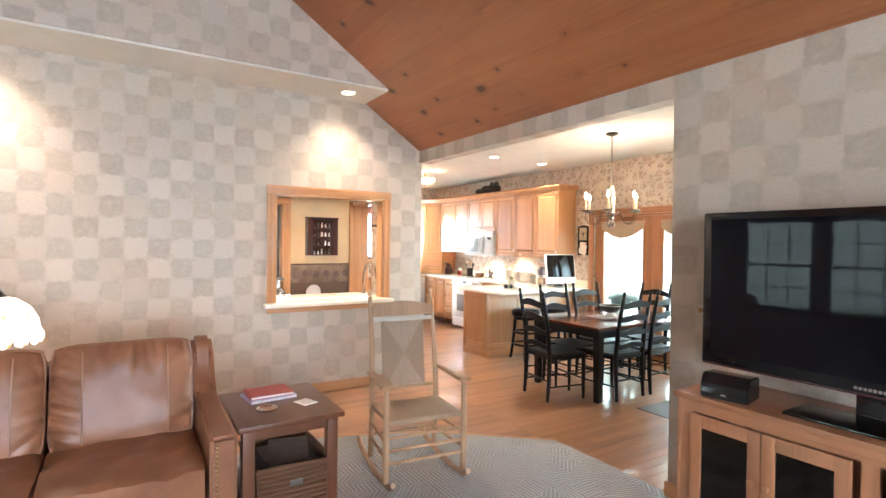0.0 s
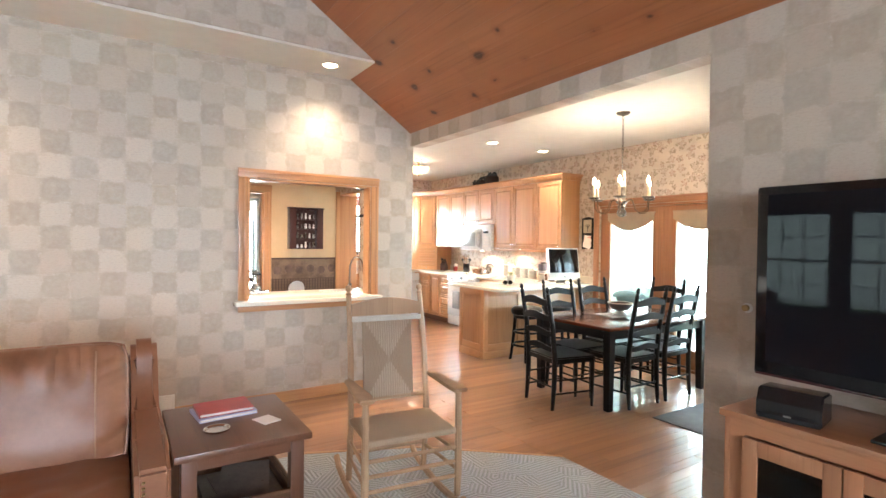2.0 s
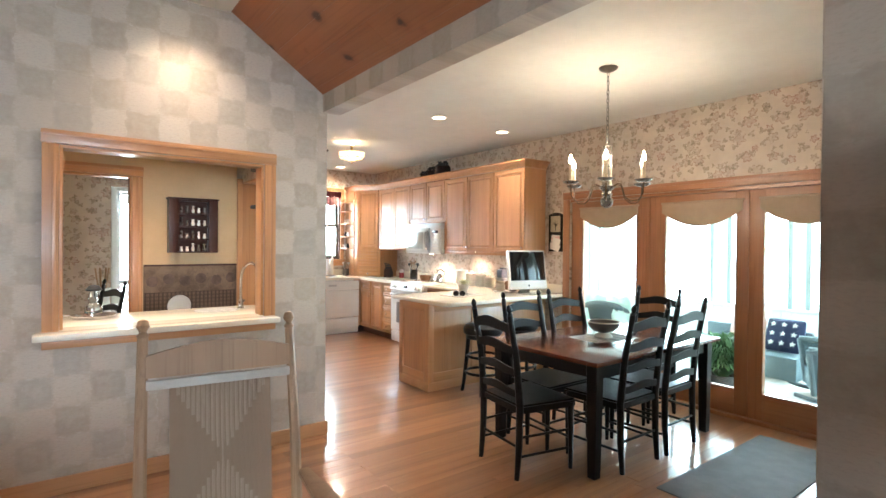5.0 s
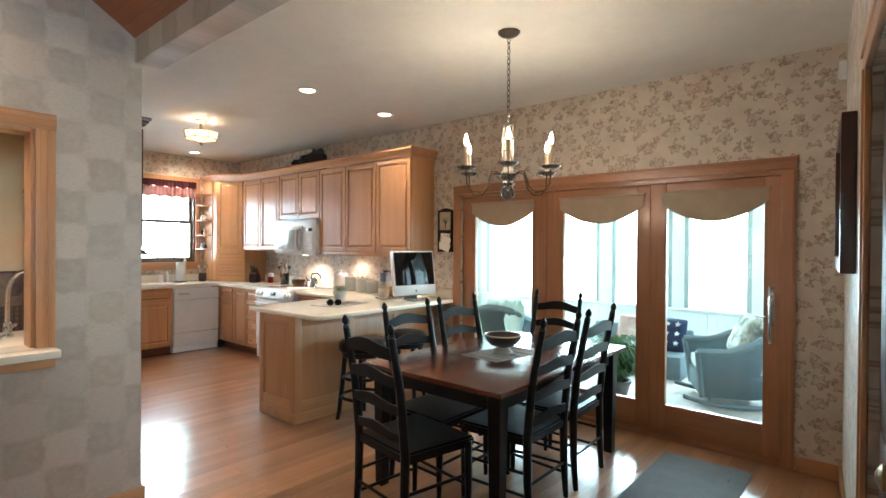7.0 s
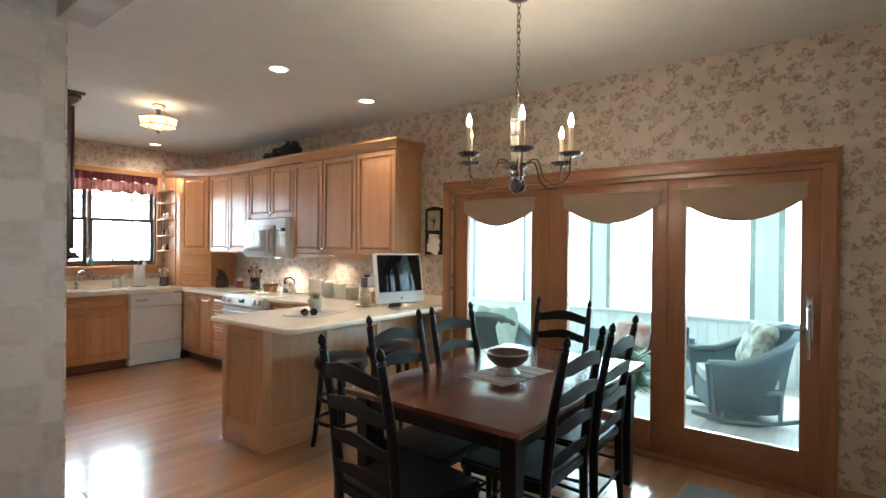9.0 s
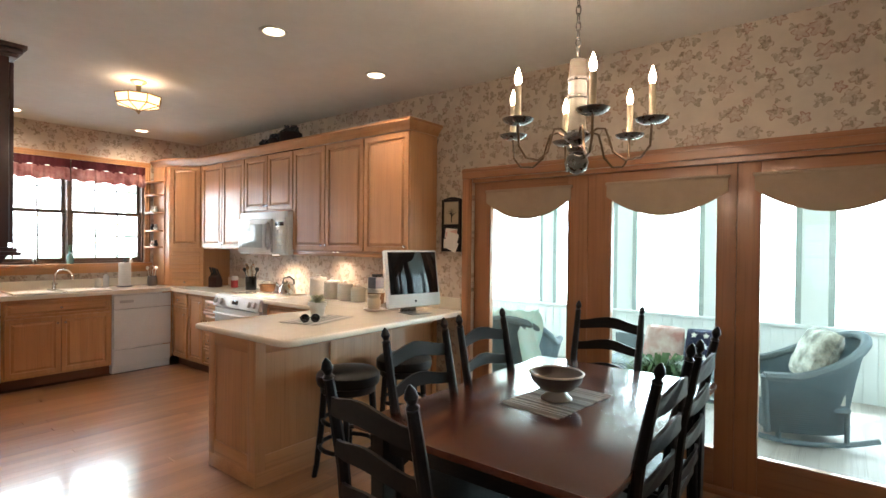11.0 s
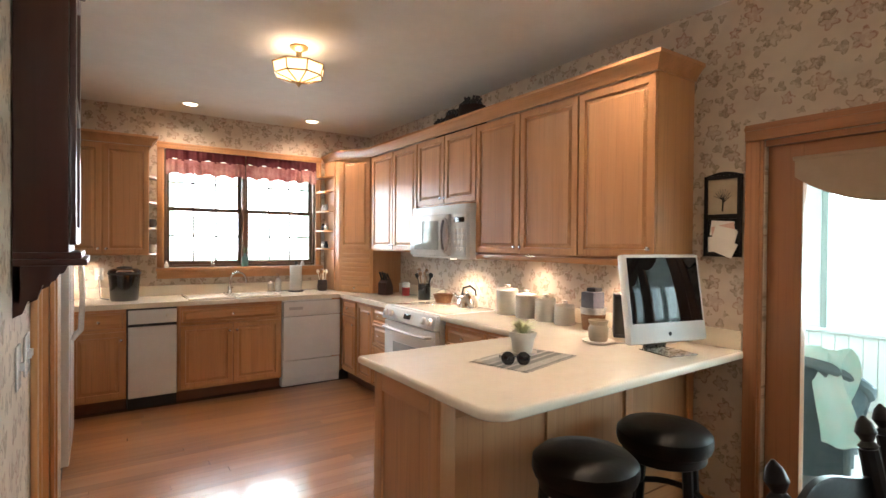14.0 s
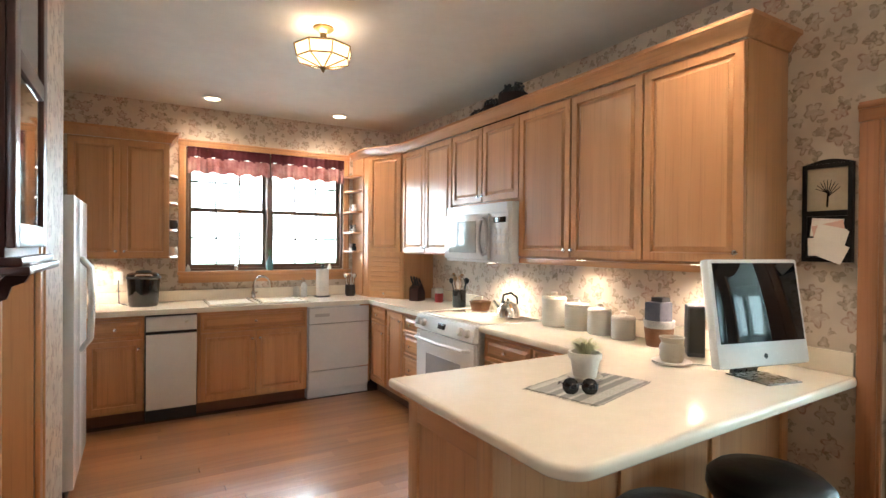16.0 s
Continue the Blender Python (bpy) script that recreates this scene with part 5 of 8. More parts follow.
def tap(m, material, label, h=0.2, reach=0.16):
    t = thing("faucet", m, label, "faucet")
    part("base", lathe([(0.03, 0), (0.03, 0.01), (0.02, 0.02), (0.018, 0.08)], 16), material, t)
    pts = [(0, 0, 0.07)] + [(0, -reach / 2 + reach / 2 * math.cos(a), h * 0.6 + h * 0.4 * math.sin(a)) for a in [math.pi * k / 8 for k in range(8)]] + [(0, -reach, h * 0.5)]
    part("spout", tube(pts, 0.011, 10), material, t)
    for s in (-1, 1):
        part("lever", tube([(s * 0.02, 0, 0.045), (s * 0.07, -0.01, 0.06)], 0.008, 8), material, t)
    return t


tap(pose(3.6, 6.62, 0.946, 0, 0, 60), CHROME, "chrome tap on the bar counter", 0.36, 0.15)
structure("bar_sink_rim", prism(arc(3.42, 6.62, 0.15, 0, 360, 23)[:-1], 2, 0.9455, 0.951), APPLIANCE, "white round sink set in the bar counter")
for z in (1.73, 2.02):
    sh = thing("wall_shelf", pose(3.8, 6.5, z), "small black bracket shelf in the bar", "shelf")
    part("board", boxed(-0.14, 0.128, -0.09, 0.09, 0, 0.025, 0.004), BLACKMATT, sh)
    part("bracket", tube([(0.125, 0, -0.08), (0.05, 0, -0.01), (0.0, 0, -0.001)], 0.008, 6), BLACKMATT, sh)
    for j, x in enumerate((-0.09, -0.02, 0.06)):
        solo("glass_bottle", lathe([(0.025, 0), (0.027, 0.06), (0.01, 0.085), (0.011, 0.11)], 12), [GLASS, BLACKGLOSS, CHROME][j], "small bottle on the black bar shelf", "bottle", "bar bottles", at=pose(3.8 + x, 6.5, z + 0.0255))
# back-bar table with plate, below the border
tb = thing("side_table", pose(3.4, BAR_Y - 0.2, 0), "dark narrow side table against the bar wall", "table")
part("tabletop", boxed(-0.42, 0.42, -0.17, 0.17, 0.75, 0.78, 0.005), DARK[0], tb)
for x in (-0.38, 0.38):
    for y in (-0.13, 0.13):
        part("leg", boxed(x - 0.02, x + 0.02, y - 0.02, y + 0.02, 0, 0.75, 0.003), DARK[2], tb)
pl = thing("serving_plate", pose(3.35, BAR_Y - 0.08, 0.881, 100), "white patterned plate standing against the bar wall", "plate")
part("plate", lathe([(0.01, 0), (0.05, 0), (0.1, 0.014), (0.098, 0.02), (0.05, 0.006), (0.01, 0.006)], 24), APPLIANCE, pl)

# back room beyond the bar: dark chair, white cloth and a pale pitcher
rt = thing("round_table", pose(2.3, 8.35, 0), "small round table under a white cloth", "table")
part("cloth", lathe([(0.36, 0.42), (0.34, 0.6), (0.33, 0.735), (0.32, 0.75), (0.02, 0.752)], 28), TRIMWHITE, rt, "white tablecloth")
part("pedestal", lathe([(0.18, 0), (0.18, 0.02), (0.04, 0.06), (0.035, 0.73)], 18), DARK[2], rt)
pv = thing("pitcher", pose(2.8, 8.55, 0), "tall pale floor vase with dried stems", "vase")
part("body", lathe([(0.09, 0), (0.12, 0.15), (0.1, 0.5), (0.065, 0.9), (0.08, 1.0), (0.07, 1.0), (0.055, 0.9)], 20), TRIMWHITE, pv)
stems = bmesh.new()
for k in range(7):
    a = 2 * math.pi * k / 7
    tube([(0.02 * math.cos(a), 0.02 * math.sin(a), 0.9), (0.06 * math.cos(a), 0.06 * math.sin(a), 1.2)], [0.004, 0.007], 5, stems)
part("stems", stems, PALEWOOD, pv)

# ---- dining room ----
T0, T1, TY0, TY1 = 5.075, 6.66, 4.39, 5.40
tbl = thing("dining_table", pose((T0 + T1) / 2, (TY0 + TY1) / 2, 0), "black dining table with a glossy mahogany top", "table")
w, d = T1 - T0, TY1 - TY0
part("tabletop", boxed(-w / 2, w / 2, -d / 2, d / 2, 0.722, 0.75, 0.005), TABLEWOOD, tbl)
for sx in (-1, 1):
    part("apron", boxed(sx * (w / 2 - 0.09) - 0.011, sx * (w / 2 - 0.09) + 0.011, -d / 2 + 0.12, d / 2 - 0.12, 0.63, 0.722), BLACKWOOD, tbl)
    part("apron", boxed(-w / 2 + 0.12, w / 2 - 0.12, sx * (d / 2 - 0.08) - 0.011, sx * (d / 2 - 0.08) + 0.011, 0.63, 0.722), BLACKWOOD, tbl)
    for sy in (-1, 1):
        x, y = sx * (w / 2 - 0.09), sy * (d / 2 - 0.08)
        bm = bmesh.new()
        bmesh.ops.create_cone(bm, cap_ends=True, segments=4, radius1=0.042, radius2=0.056, depth=0.722, matrix=Matrix.Translation((x, y, 0.361)) @ Matrix.Rotation(radians(45), 4, "Z"))
        bmesh.ops.bevel(bm, geom=list(bm.edges), offset=0.004, segments=1, affect="EDGES")
        part("leg", bm, BLACKWOOD, tbl)


def make_chair(m, label):
    """A ladder-back chair that faces local -y, its back posts at y 0.2."""
    c = thing("dining_chair", m, label, "chair", "chairs round the dining table")
    hw = 0.203
    for sx in (-1, 1):
        x = sx * hw
        part("back_post", tube([(x, 0.215, 0.0), (x, 0.2, 0.2), (x, 0.195, 0.45), (x, 0.225, 0.75), (x, 0.28, 1.03)], [0.016, 0.022, 0.024, 0.022, 0.018], 10), BLACKWOOD, c)
        part("finial", lathe([(0.012, 0), (0.02, 0.008), (0.011, 0.018), (0.02, 0.036), (0.014, 0.056), (0.003, 0.07)], 10, m=pose(x, 0.279, 1.028, -10)), BLACKWOOD, c)
        part("front_leg", tube([(x * 1.12, -0.205, 0.0), (x * 1.12, -0.205, 0.25), (x * 1.12, -0.2, 0.44)], [0.013, 0.02, 0.023], 8), BLACKWOOD, c)
        for z in (0.14, 0.26):
            part("side_stretcher", tube([(x * 1.12, -0.205, z), (x, 0.205, z)], 0.009, 6), BLACKWOOD, c)
    for y, z in ((-0.205, 0.2), (0.205, 0.2)):
        part("cross_stretcher", tube([(-hw, y, z), (hw, y, z)], 0.009, 6), BLACKWOOD, c)
    bm = prism([(-0.245, -0.235), (0.245, -0.235), (0.215, 0.205), (-0.215, 0.205)], 2, 0.405, 0.462)
    bmesh.ops.bevel(bm, geom=list(bm.edges), offset=0.012, segments=2, affect="EDGES")
    part("seat", bm, BLACKLEATHER, c)
    for z, h in ((0.55, 0.055), (0.69, 0.058), (0.83, 0.064), (0.965, 0.07)):
        y = 0.2 + max(0.0, z - 0.5) * 0.15
        n = 10
        up = [(-hw + 2 * hw * k / n, z + h / 2 + 0.016 * math.cos(2 * math.pi * (k / n - 0.5)) - 0.008) for k in range(n + 1)]
        dn = [(hw - 2 * hw * k / n, z - h / 2 + 0.01 * math.cos(2 * math.pi * (k / n - 0.5))) for k in range(n + 1)]
        bm = prism(up + dn, 1, y - 0.006, y + 0.006)
        for v in bm.verts:
            v.co.y += 0.03 * (1 - (v.co.x / hw) ** 2)
        part("slat", bm, BLACKWOOD, c)
    return c


CH = "black ladder-back dining chair with finials, pushed under the table"
first = make_chair(pose(4.99, 4.905, 0, 0, 0, 82), "black ladder-back dining chair at the head of the table")
chair = make_chair(pose(5.56, 4.61, 0, 0, 0, 180), CH)
copy_thing(chair, pose(6.07, 4.61, 0, 0, 0, 182))
copy_thing(chair, pose(5.465, 5.125, 0, 0, 0, 0))
copy_thing(chair, pose(6.0, 5.13, 0, 0, 0, -1))
copy_thing(chair, pose(6.575, 5.045, 0, 0, 0, -92))


def make_stool(m):
    s = thing("bar_stool", m, "black wooden bar stool with a round padded leather seat", "stool", "stools at the peninsula")
    part("seat", lathe([(0.15, 0.575), (0.19, 0.585), (0.198, 0.61), (0.195, 0.645), (0.17, 0.668), (0.1, 0.678), (0.02, 0.68)], 28), BLACKLEATHER, s)
    part("seat_ring", lathe([(0.165, 0.535), (0.172, 0.54), (0.172, 0.572), (0.165, 0.576)], 24), BLACKWOOD, s)
    for k in range(4):
        a = math.pi / 4 + math.pi / 2 * k
        ux, uy = math.cos(a), math.sin(a)
        part("leg", tube([(0.205 * ux, 0.205 * uy, 0.0), (0.19 * ux, 0.19 * uy, 0.08), (0.165 * ux, 0.165 * uy, 0.3), (0.145 * ux, 0.145 * uy, 0.555)], [0.017, 0.018, 0.02, 0.022], 8), BLACKWOOD, s)
    for z, r in ((0.2, 0.172), (0.36, 0.155)):
        part("foot_ring", tube([(r * math.cos(2 * math.pi * i / 20), r * math.sin(2 * math.pi * i / 20), z) for i in range(20)], 0.014, 8, closed=True), BLACKWOOD, s)
    return s


stool = make_stool(pose(5.85, 6.31, 0))
copy_thing(stool, pose(6.375, 6.32, 0, 0, 0, 25))

# placemat and bowl on the table
RUN = stripes("woven_rag_cloth", [(0.30, 0.28, 0.25), (0.12, 0.10, 0.09), (0.42, 0.38, 0.32), (0.22, 0.18, 0.15), (0.5, 0.47, 0.42)], 0, 0.009)


def cloth(name, m, w, d, label, material, fringe=0.015):
    t = thing(name, m, label, "placemat")
    bm = bmesh.new()
    bmesh.ops.create_grid(bm, x_segments=24, y_segments=14, size=1.0)
    for v in bm.verts:
        e = 0.006 * noise.noise(Vector((v.co.x * 9, v.co.y * 9, 0.3)))
        v.co = Vector((v.co.x * w / 2 + e, v.co.y * d / 2 + e, 0.0035 + 0.002 * noise.noise(Vector((v.co.x * 4, v.co.y * 4, 1)))))
    made = bmesh.ops.extrude_face_region(bm, geom=list(bm.faces))
    for v in made["geom"]:
        if isinstance(v, bmesh.types.BMVert):
            v.co.z = 0.0006
    part("weave", bm, material, t)
    fr = bmesh.new()
    for k in range(26):
        y = -d / 2 + d * (k + 0.5) / 26
        for s in (-1, 1):
            tube([(s * w / 2, y, 0.002), (s * (w / 2 + fringe), y + 0.004 * math.sin(k * 2.1), 0.0018)], 0.0013, 4, fr)
    tagged(part("fringe", fr, material, t), kind="stuff")
    return t


cloth("placemat", pose(5.86, 4.905, 0.7505, 0, 0, -6), 0.46, 0.30, "woven grey rag placemat on the dining table", RUN)
bw = thing("bowl", pose(5.855, 4.905, 0.7555), "footed brown stoneware bowl with a pale rim on the placemat", "bowl")
GREYWARE = plain("grey_brown_glaze", (0.10, 0.08, 0.07), (0.07, 0.056, 0.048), rough=0.4, coat=0.2)
part("body", lathe([(0.03, 0.036), (0.075, 0.05), (0.112, 0.085), (0.122, 0.118), (0.116, 0.118), (0.1, 0.088), (0.06, 0.058), (0.01, 0.052)], 32), GREYWARE, bw)
part("foot", lathe([(0.068, 0.0), (0.072, 0.006), (0.052, 0.022), (0.042, 0.036)], 28), STONEWARE, bw)
part("rim", lathe([(0.116, 0.116), (0.124, 0.116), (0.126, 0.121), (0.12, 0.125), (0.115, 0.121)], 32, cap=False), STONEWARE, bw, "pale glazed rim")

mt = thing("floor_mat", pose(6.09, 3.905, 0.001), "grey rectangular floor mat before the patio doors", "mat")
part("mat", boxed(-0.735, 0.735, -0.285, 0.255, 0, 0.008, 0.003), MATGREY, mt)
part("mark", boxed(0.46, 0.54, -0.2, -0.185, 0.0075, 0.0095), BLACKMATT, mt)

# chandelier
BULB = glow("candle_bulb", (1.0, 0.80, 0.5), 90.0)
BRONZE = plain("brown_bronze", (0.2, 0.135, 0.085), (0.12, 0.08, 0.05), rough=0.3, metal=1.0)
CANDLE = plain("ivory_candle_sleeve", (0.75, 0.62, 0.42), (0.7, 0.56, 0.36), rough=0.5)
cx, cy = 5.605, 4.712
ch = thing("chandelier", pose(cx, cy, CEIL), "pewter chandelier with six lit candle bulbs on curved arms", "chandelier")
part("canopy", lathe([(0.066, -0.001), (0.066, -0.008), (0.05, -0.022), (0.02, -0.03), (0.006, -0.036)], 24), plain("dark_bronze", (0.06, 0.045, 0.03), rough=0.4, metal=0.6), ch)
for k in range(16):
    z = -0.05 - 0.0315 * k
    ring = []
    for i in range(10):
        a = 2 * math.pi * i / 10
        ring.append((0.009 * math.cos(a), 0, z + 0.021 * math.sin(a)) if k % 2 else (0, 0.009 * math.cos(a), z + 0.021 * math.sin(a)))
    part("chain_link", tube(ring, 0.0028, 5, closed=True), PEWTER, ch)
part("stem_glass", lathe([(0.012, -0.555), (0.03, -0.56), (0.034, -0.62), (0.036, -0.72), (0.033, -0.80), (0.038, -0.84)], 20), plain("grey_glazed_column", (0.26, 0.225, 0.185), (0.19, 0.165, 0.135), rough=0.15, coat=0.5), ch)
for z in (-0.63, -0.70):
    part("stem_band", lathe([(0.036, z), (0.04, z - 0.004), (0.04, z - 0.01), (0.036, z - 0.014)], 20), PEWTER, ch)
part("collar", lathe([(0.04, -0.84), (0.052, -0.85), (0.05, -0.865), (0.028, -0.885), (0.04, -0.905), (0.03, -0.92)], 20), PEWTER, ch)
part("ball", lathe([(0.018, -0.92), (0.038, -0.935), (0.046, -0.96), (0.04, -0.985), (0.02, -1.0), (0.004, -1.006)], 20), PEWTER, ch)
for k in range(6):
    a = radians(34 + 60 * k)
    ux, uy = math.cos(a), math.sin(a)
    pts = [(0.035, -0.86), (0.08, -0.835), (0.11, -0.84), (0.125, -0.88), (0.14, -0.93), (0.185, -0.965), (0.24, -0.96), (0.272, -0.92), (0.278, -0.83)]
    arm = part("arm", tube([(r * ux, r * uy, z) for r, z in pts], 0.0045, 8), BRONZE, ch)
    at = pose(0.278 * ux, 0.278 * uy, -0.83)
    part("drip_pan", lathe([(0.006, -0.012), (0.034, -0.01), (0.053, 0.0), (0.058, 0.008), (0.053, 0.008), (0.034, 0.0), (0.012, 0.002)], 20, m=at), PEWTER, arm)
    part("candle", lathe([(0.012, 0.0), (0.0125, 0.13), (0.008, 0.134)], 14, m=at), CANDLE, arm, "ivory candle sleeve")
    part("bulb", lathe([(0.007, 0.134), (0.012, 0.146), (0.013, 0.158), (0.007, 0.18), (0.002, 0.197)], 12, m=at), BULB, arm, "lit flame-shaped bulb")
    lamp("candle_lamp", "POINT", pose(cx + 0.278 * ux, cy + 0.278 * uy, CEIL - 0.83 + 0.24), 2.2, WARM, radius=0.03)

# letter rack on the wall by the patio doors
lr = thing("letter_rack", pose(XE, 6.437, 1.395, 0, 0, -90), "black wooden letter rack with a tree picture and letters", "letter rack")
out = [(-0.095, 0), (0.095, 0), (0.095, 0.43)] + [(0.095 - 0.19 * k / 8, 0.43 + 0.02 * math.sin(math.pi * k / 8)) for k in range(1, 8)] + [(-0.095, 0.43)]
part("board", prism(out, 1, -0.012, -0.002), BLACKWOOD, lr)
for q in ((-0.095, -0.078, 0, 0.43), (0.078, 0.095, 0, 0.43), (-0.078, 0.078, 0.2, 0.225), (-0.078, 0.078, 0.41, 0.43), (-0.078, 0.078, 0, 0.02)):
    part("frame_strip", boxed(q[0], q[1], -0.028, -0.012, q[2], q[3], 0.003), BLACKWOOD, lr)
pic = part("picture", boxed(-0.078, 0.078, -0.016, -0.0125, 0.225, 0.41), plain("tan_print", (0.42, 0.34, 0.23), (0.33, 0.26, 0.17), scale=20), lr, "tan picture of a bare tree")
tree = bmesh.new()
tube([(0, -0.0175, 0.24), (0.002, -0.0175, 0.3)], 0.004, 6, tree)
for k in range(9):
    a = radians(20 + 17.5 * k)
    tube([(0.001, -0.0175, 0.285 + 0.002 * k), (0.05 * math.cos(a), -0.0175, 0.305 + 0.055 * math.sin(a))], [0.0022, 0.001], 5, tree)
part("tree_print", tree, BLACKWOOD, pic)
PAPERS = plain("letter_paper", (0.74, 0.70, 0.62), (0.68, 0.62, 0.54))
PINKS = plain("pink_letter", (0.66, 0.42, 0.34), (0.6, 0.38, 0.3))
for k, (x, z, r, m) in enumerate(((0.0, 0.15, 4, PAPERS), (0.01, 0.13, -12, PINKS), (0.02, 0.115, 14, PAPERS), (-0.005, 0.07, -5, PAPERS), (0.02, 0.05, 22, PAPERS))):
    part("letter", boxed(-0.06, 0.06, -0.0015, 0.0015, -0.04, 0.04), m, lr, at=pose(x, -0.02 - 0.005 * k, z, -6, r, 0))

# framed picture, sensor and switch on the short dining wall
pf = thing("picture_frame", SOUTH @ pose(-0.75, 0, 1.35, 0, 0, 180), "large dark wood picture frame leaning off the wall", "picture frame")
for q in ((-0.42, -0.35, 0, 0.72), (0.35, 0.42, 0, 0.72), (-0.35, 0.35, 0, 0.07), (-0.35, 0.35, 0.65, 0.72)):
    part("frame_side", boxed(q[0], q[1], -0.06, -0.002, q[2], q[3], 0.006), DARK[2], pf)
part("picture", boxed(-0.35, 0.35, -0.025, -0.015, 0.07, 0.65), plain("dim_print", (0.22, 0.2, 0.16), (0.1, 0.09, 0.07), scale=7), pf)
part("picture_glass", boxed(-0.35, 0.35, -0.034, -0.031, 0.07, 0.65), GLASS, pf)
switch_plate(SOUTH @ pose(-0.1, 0, 1.33, 0, 0, 180))
ss = thing("wall_sensor", SOUTH @ pose(-0.08, 0, 2.55, 0, 0, 180), "white wall sensor below the ceiling", "sensor")
part("case", boxed(-0.03, 0.03, -0.045, -0.0015, -0.055, 0.055, 0.012), APPLIANCE, ss)
part("eye", boxed(-0.02, 0.02, -0.048, -0.044, -0.035, 0.0, 0.003), TRIMWHITE, ss)

# ---- sunroom behind the patio doors ----
SX0, SX1, SY0, SY1, SZ = XE + 0.16, 10.55, 2.2, 8.6, -0.15
SUNFLOOR = structure("sunroom_floor", boxed(SX0, SX1 + 0.15, SY0 - 0.15, SY1 + 0.15, -0.4, SZ - 0.016), plain("weathered_boards", (0.42, 0.40, 0.36), (0.33, 0.31, 0.28), rough=0.7, scale=4), "pale weathered sunroom floor")
structure("sunroom_ceiling", boxed(SX0, SX1 + 0.15, SY0 - 0.15, SY1 + 0.15, 2.5, 2.6), WHITE, "white sunroom ceiling")


def beaded_wall(name, m, length, posts):
    """A low wall of beaded boards under windows, local x along, room side to -y."""
    t = thing(name, m, "white sunroom wall with beaded boards below wide windows", kind="structure")
    part("wall_core", boxed(0, length, 0.01, 0.12, -0.02, 0.73), TRIMWHITE, t)
    n = int(length / 0.115)
    shared = None
    for i in range(n):
        a = length * i / n
        if shared is None:
            shared = part("bead_board", boxed(0.003, length / n - 0.003, -0.004, 0.01, 0, 0.71, 0.004), TRIMWHITE, t)
        else:
            o = new("bead_board", shared.data)
            o.parent = t
            o.matrix_basis = Matrix.Translation((a, 0, 0))
    part("sill", boxed(0, length, -0.04, 0.13, 0.73, 0.765, 0.006), TRIMWHITE, t)
    part("head", boxed(0, length, 0.0, 0.12, 2.25, 2.66), TRIMWHITE, t)
    for x, half in posts:
        part("post", boxed(x - half, x + half, -0.01, 0.12, 0.765, 2.25, 0.005), TRIMWHITE, t)
        for s in (-1, 1):
            part("window_stile", boxed(x + s * half, x + s * (half + 0.06), -0.005, 0.07, 0.765, 2.25, 0.004), plain("grey_green_sash_%s_%d_%d" % (name, x * 10, s), (0.36, 0.43, 0.40)), t)
    return t


beaded_wall("wall_sunroom_east", pose(SX1, SY1, SZ, 0, 0, -90), SY1 - SY0, [(0.1, 0.1), (1.3, 0.08), (2.42, 0.1), (3.46, 0.08), (4.47, 0.12), (5.45, 0.1), (6.32, 0.08)])
beaded_wall("wall_sunroom_north", pose(SX0, SY1, SZ), SX1 - SX0, [(0.08, 0.08), (1.1, 0.08), (2.2, 0.08), (3.2, 0.08)])
beaded_wall("wall_sunroom_south", pose(SX1, SY0, SZ, 0, 0, 180), SX1 - SX0, [(0.08, 0.08), (1.1, 0.08), (2.2, 0.08), (3.2, 0.08)])
WICKBLUE = woven("blue_grey_wicker", (0.27, 0.335, 0.36), (0.15, 0.2, 0.22), 140.0)


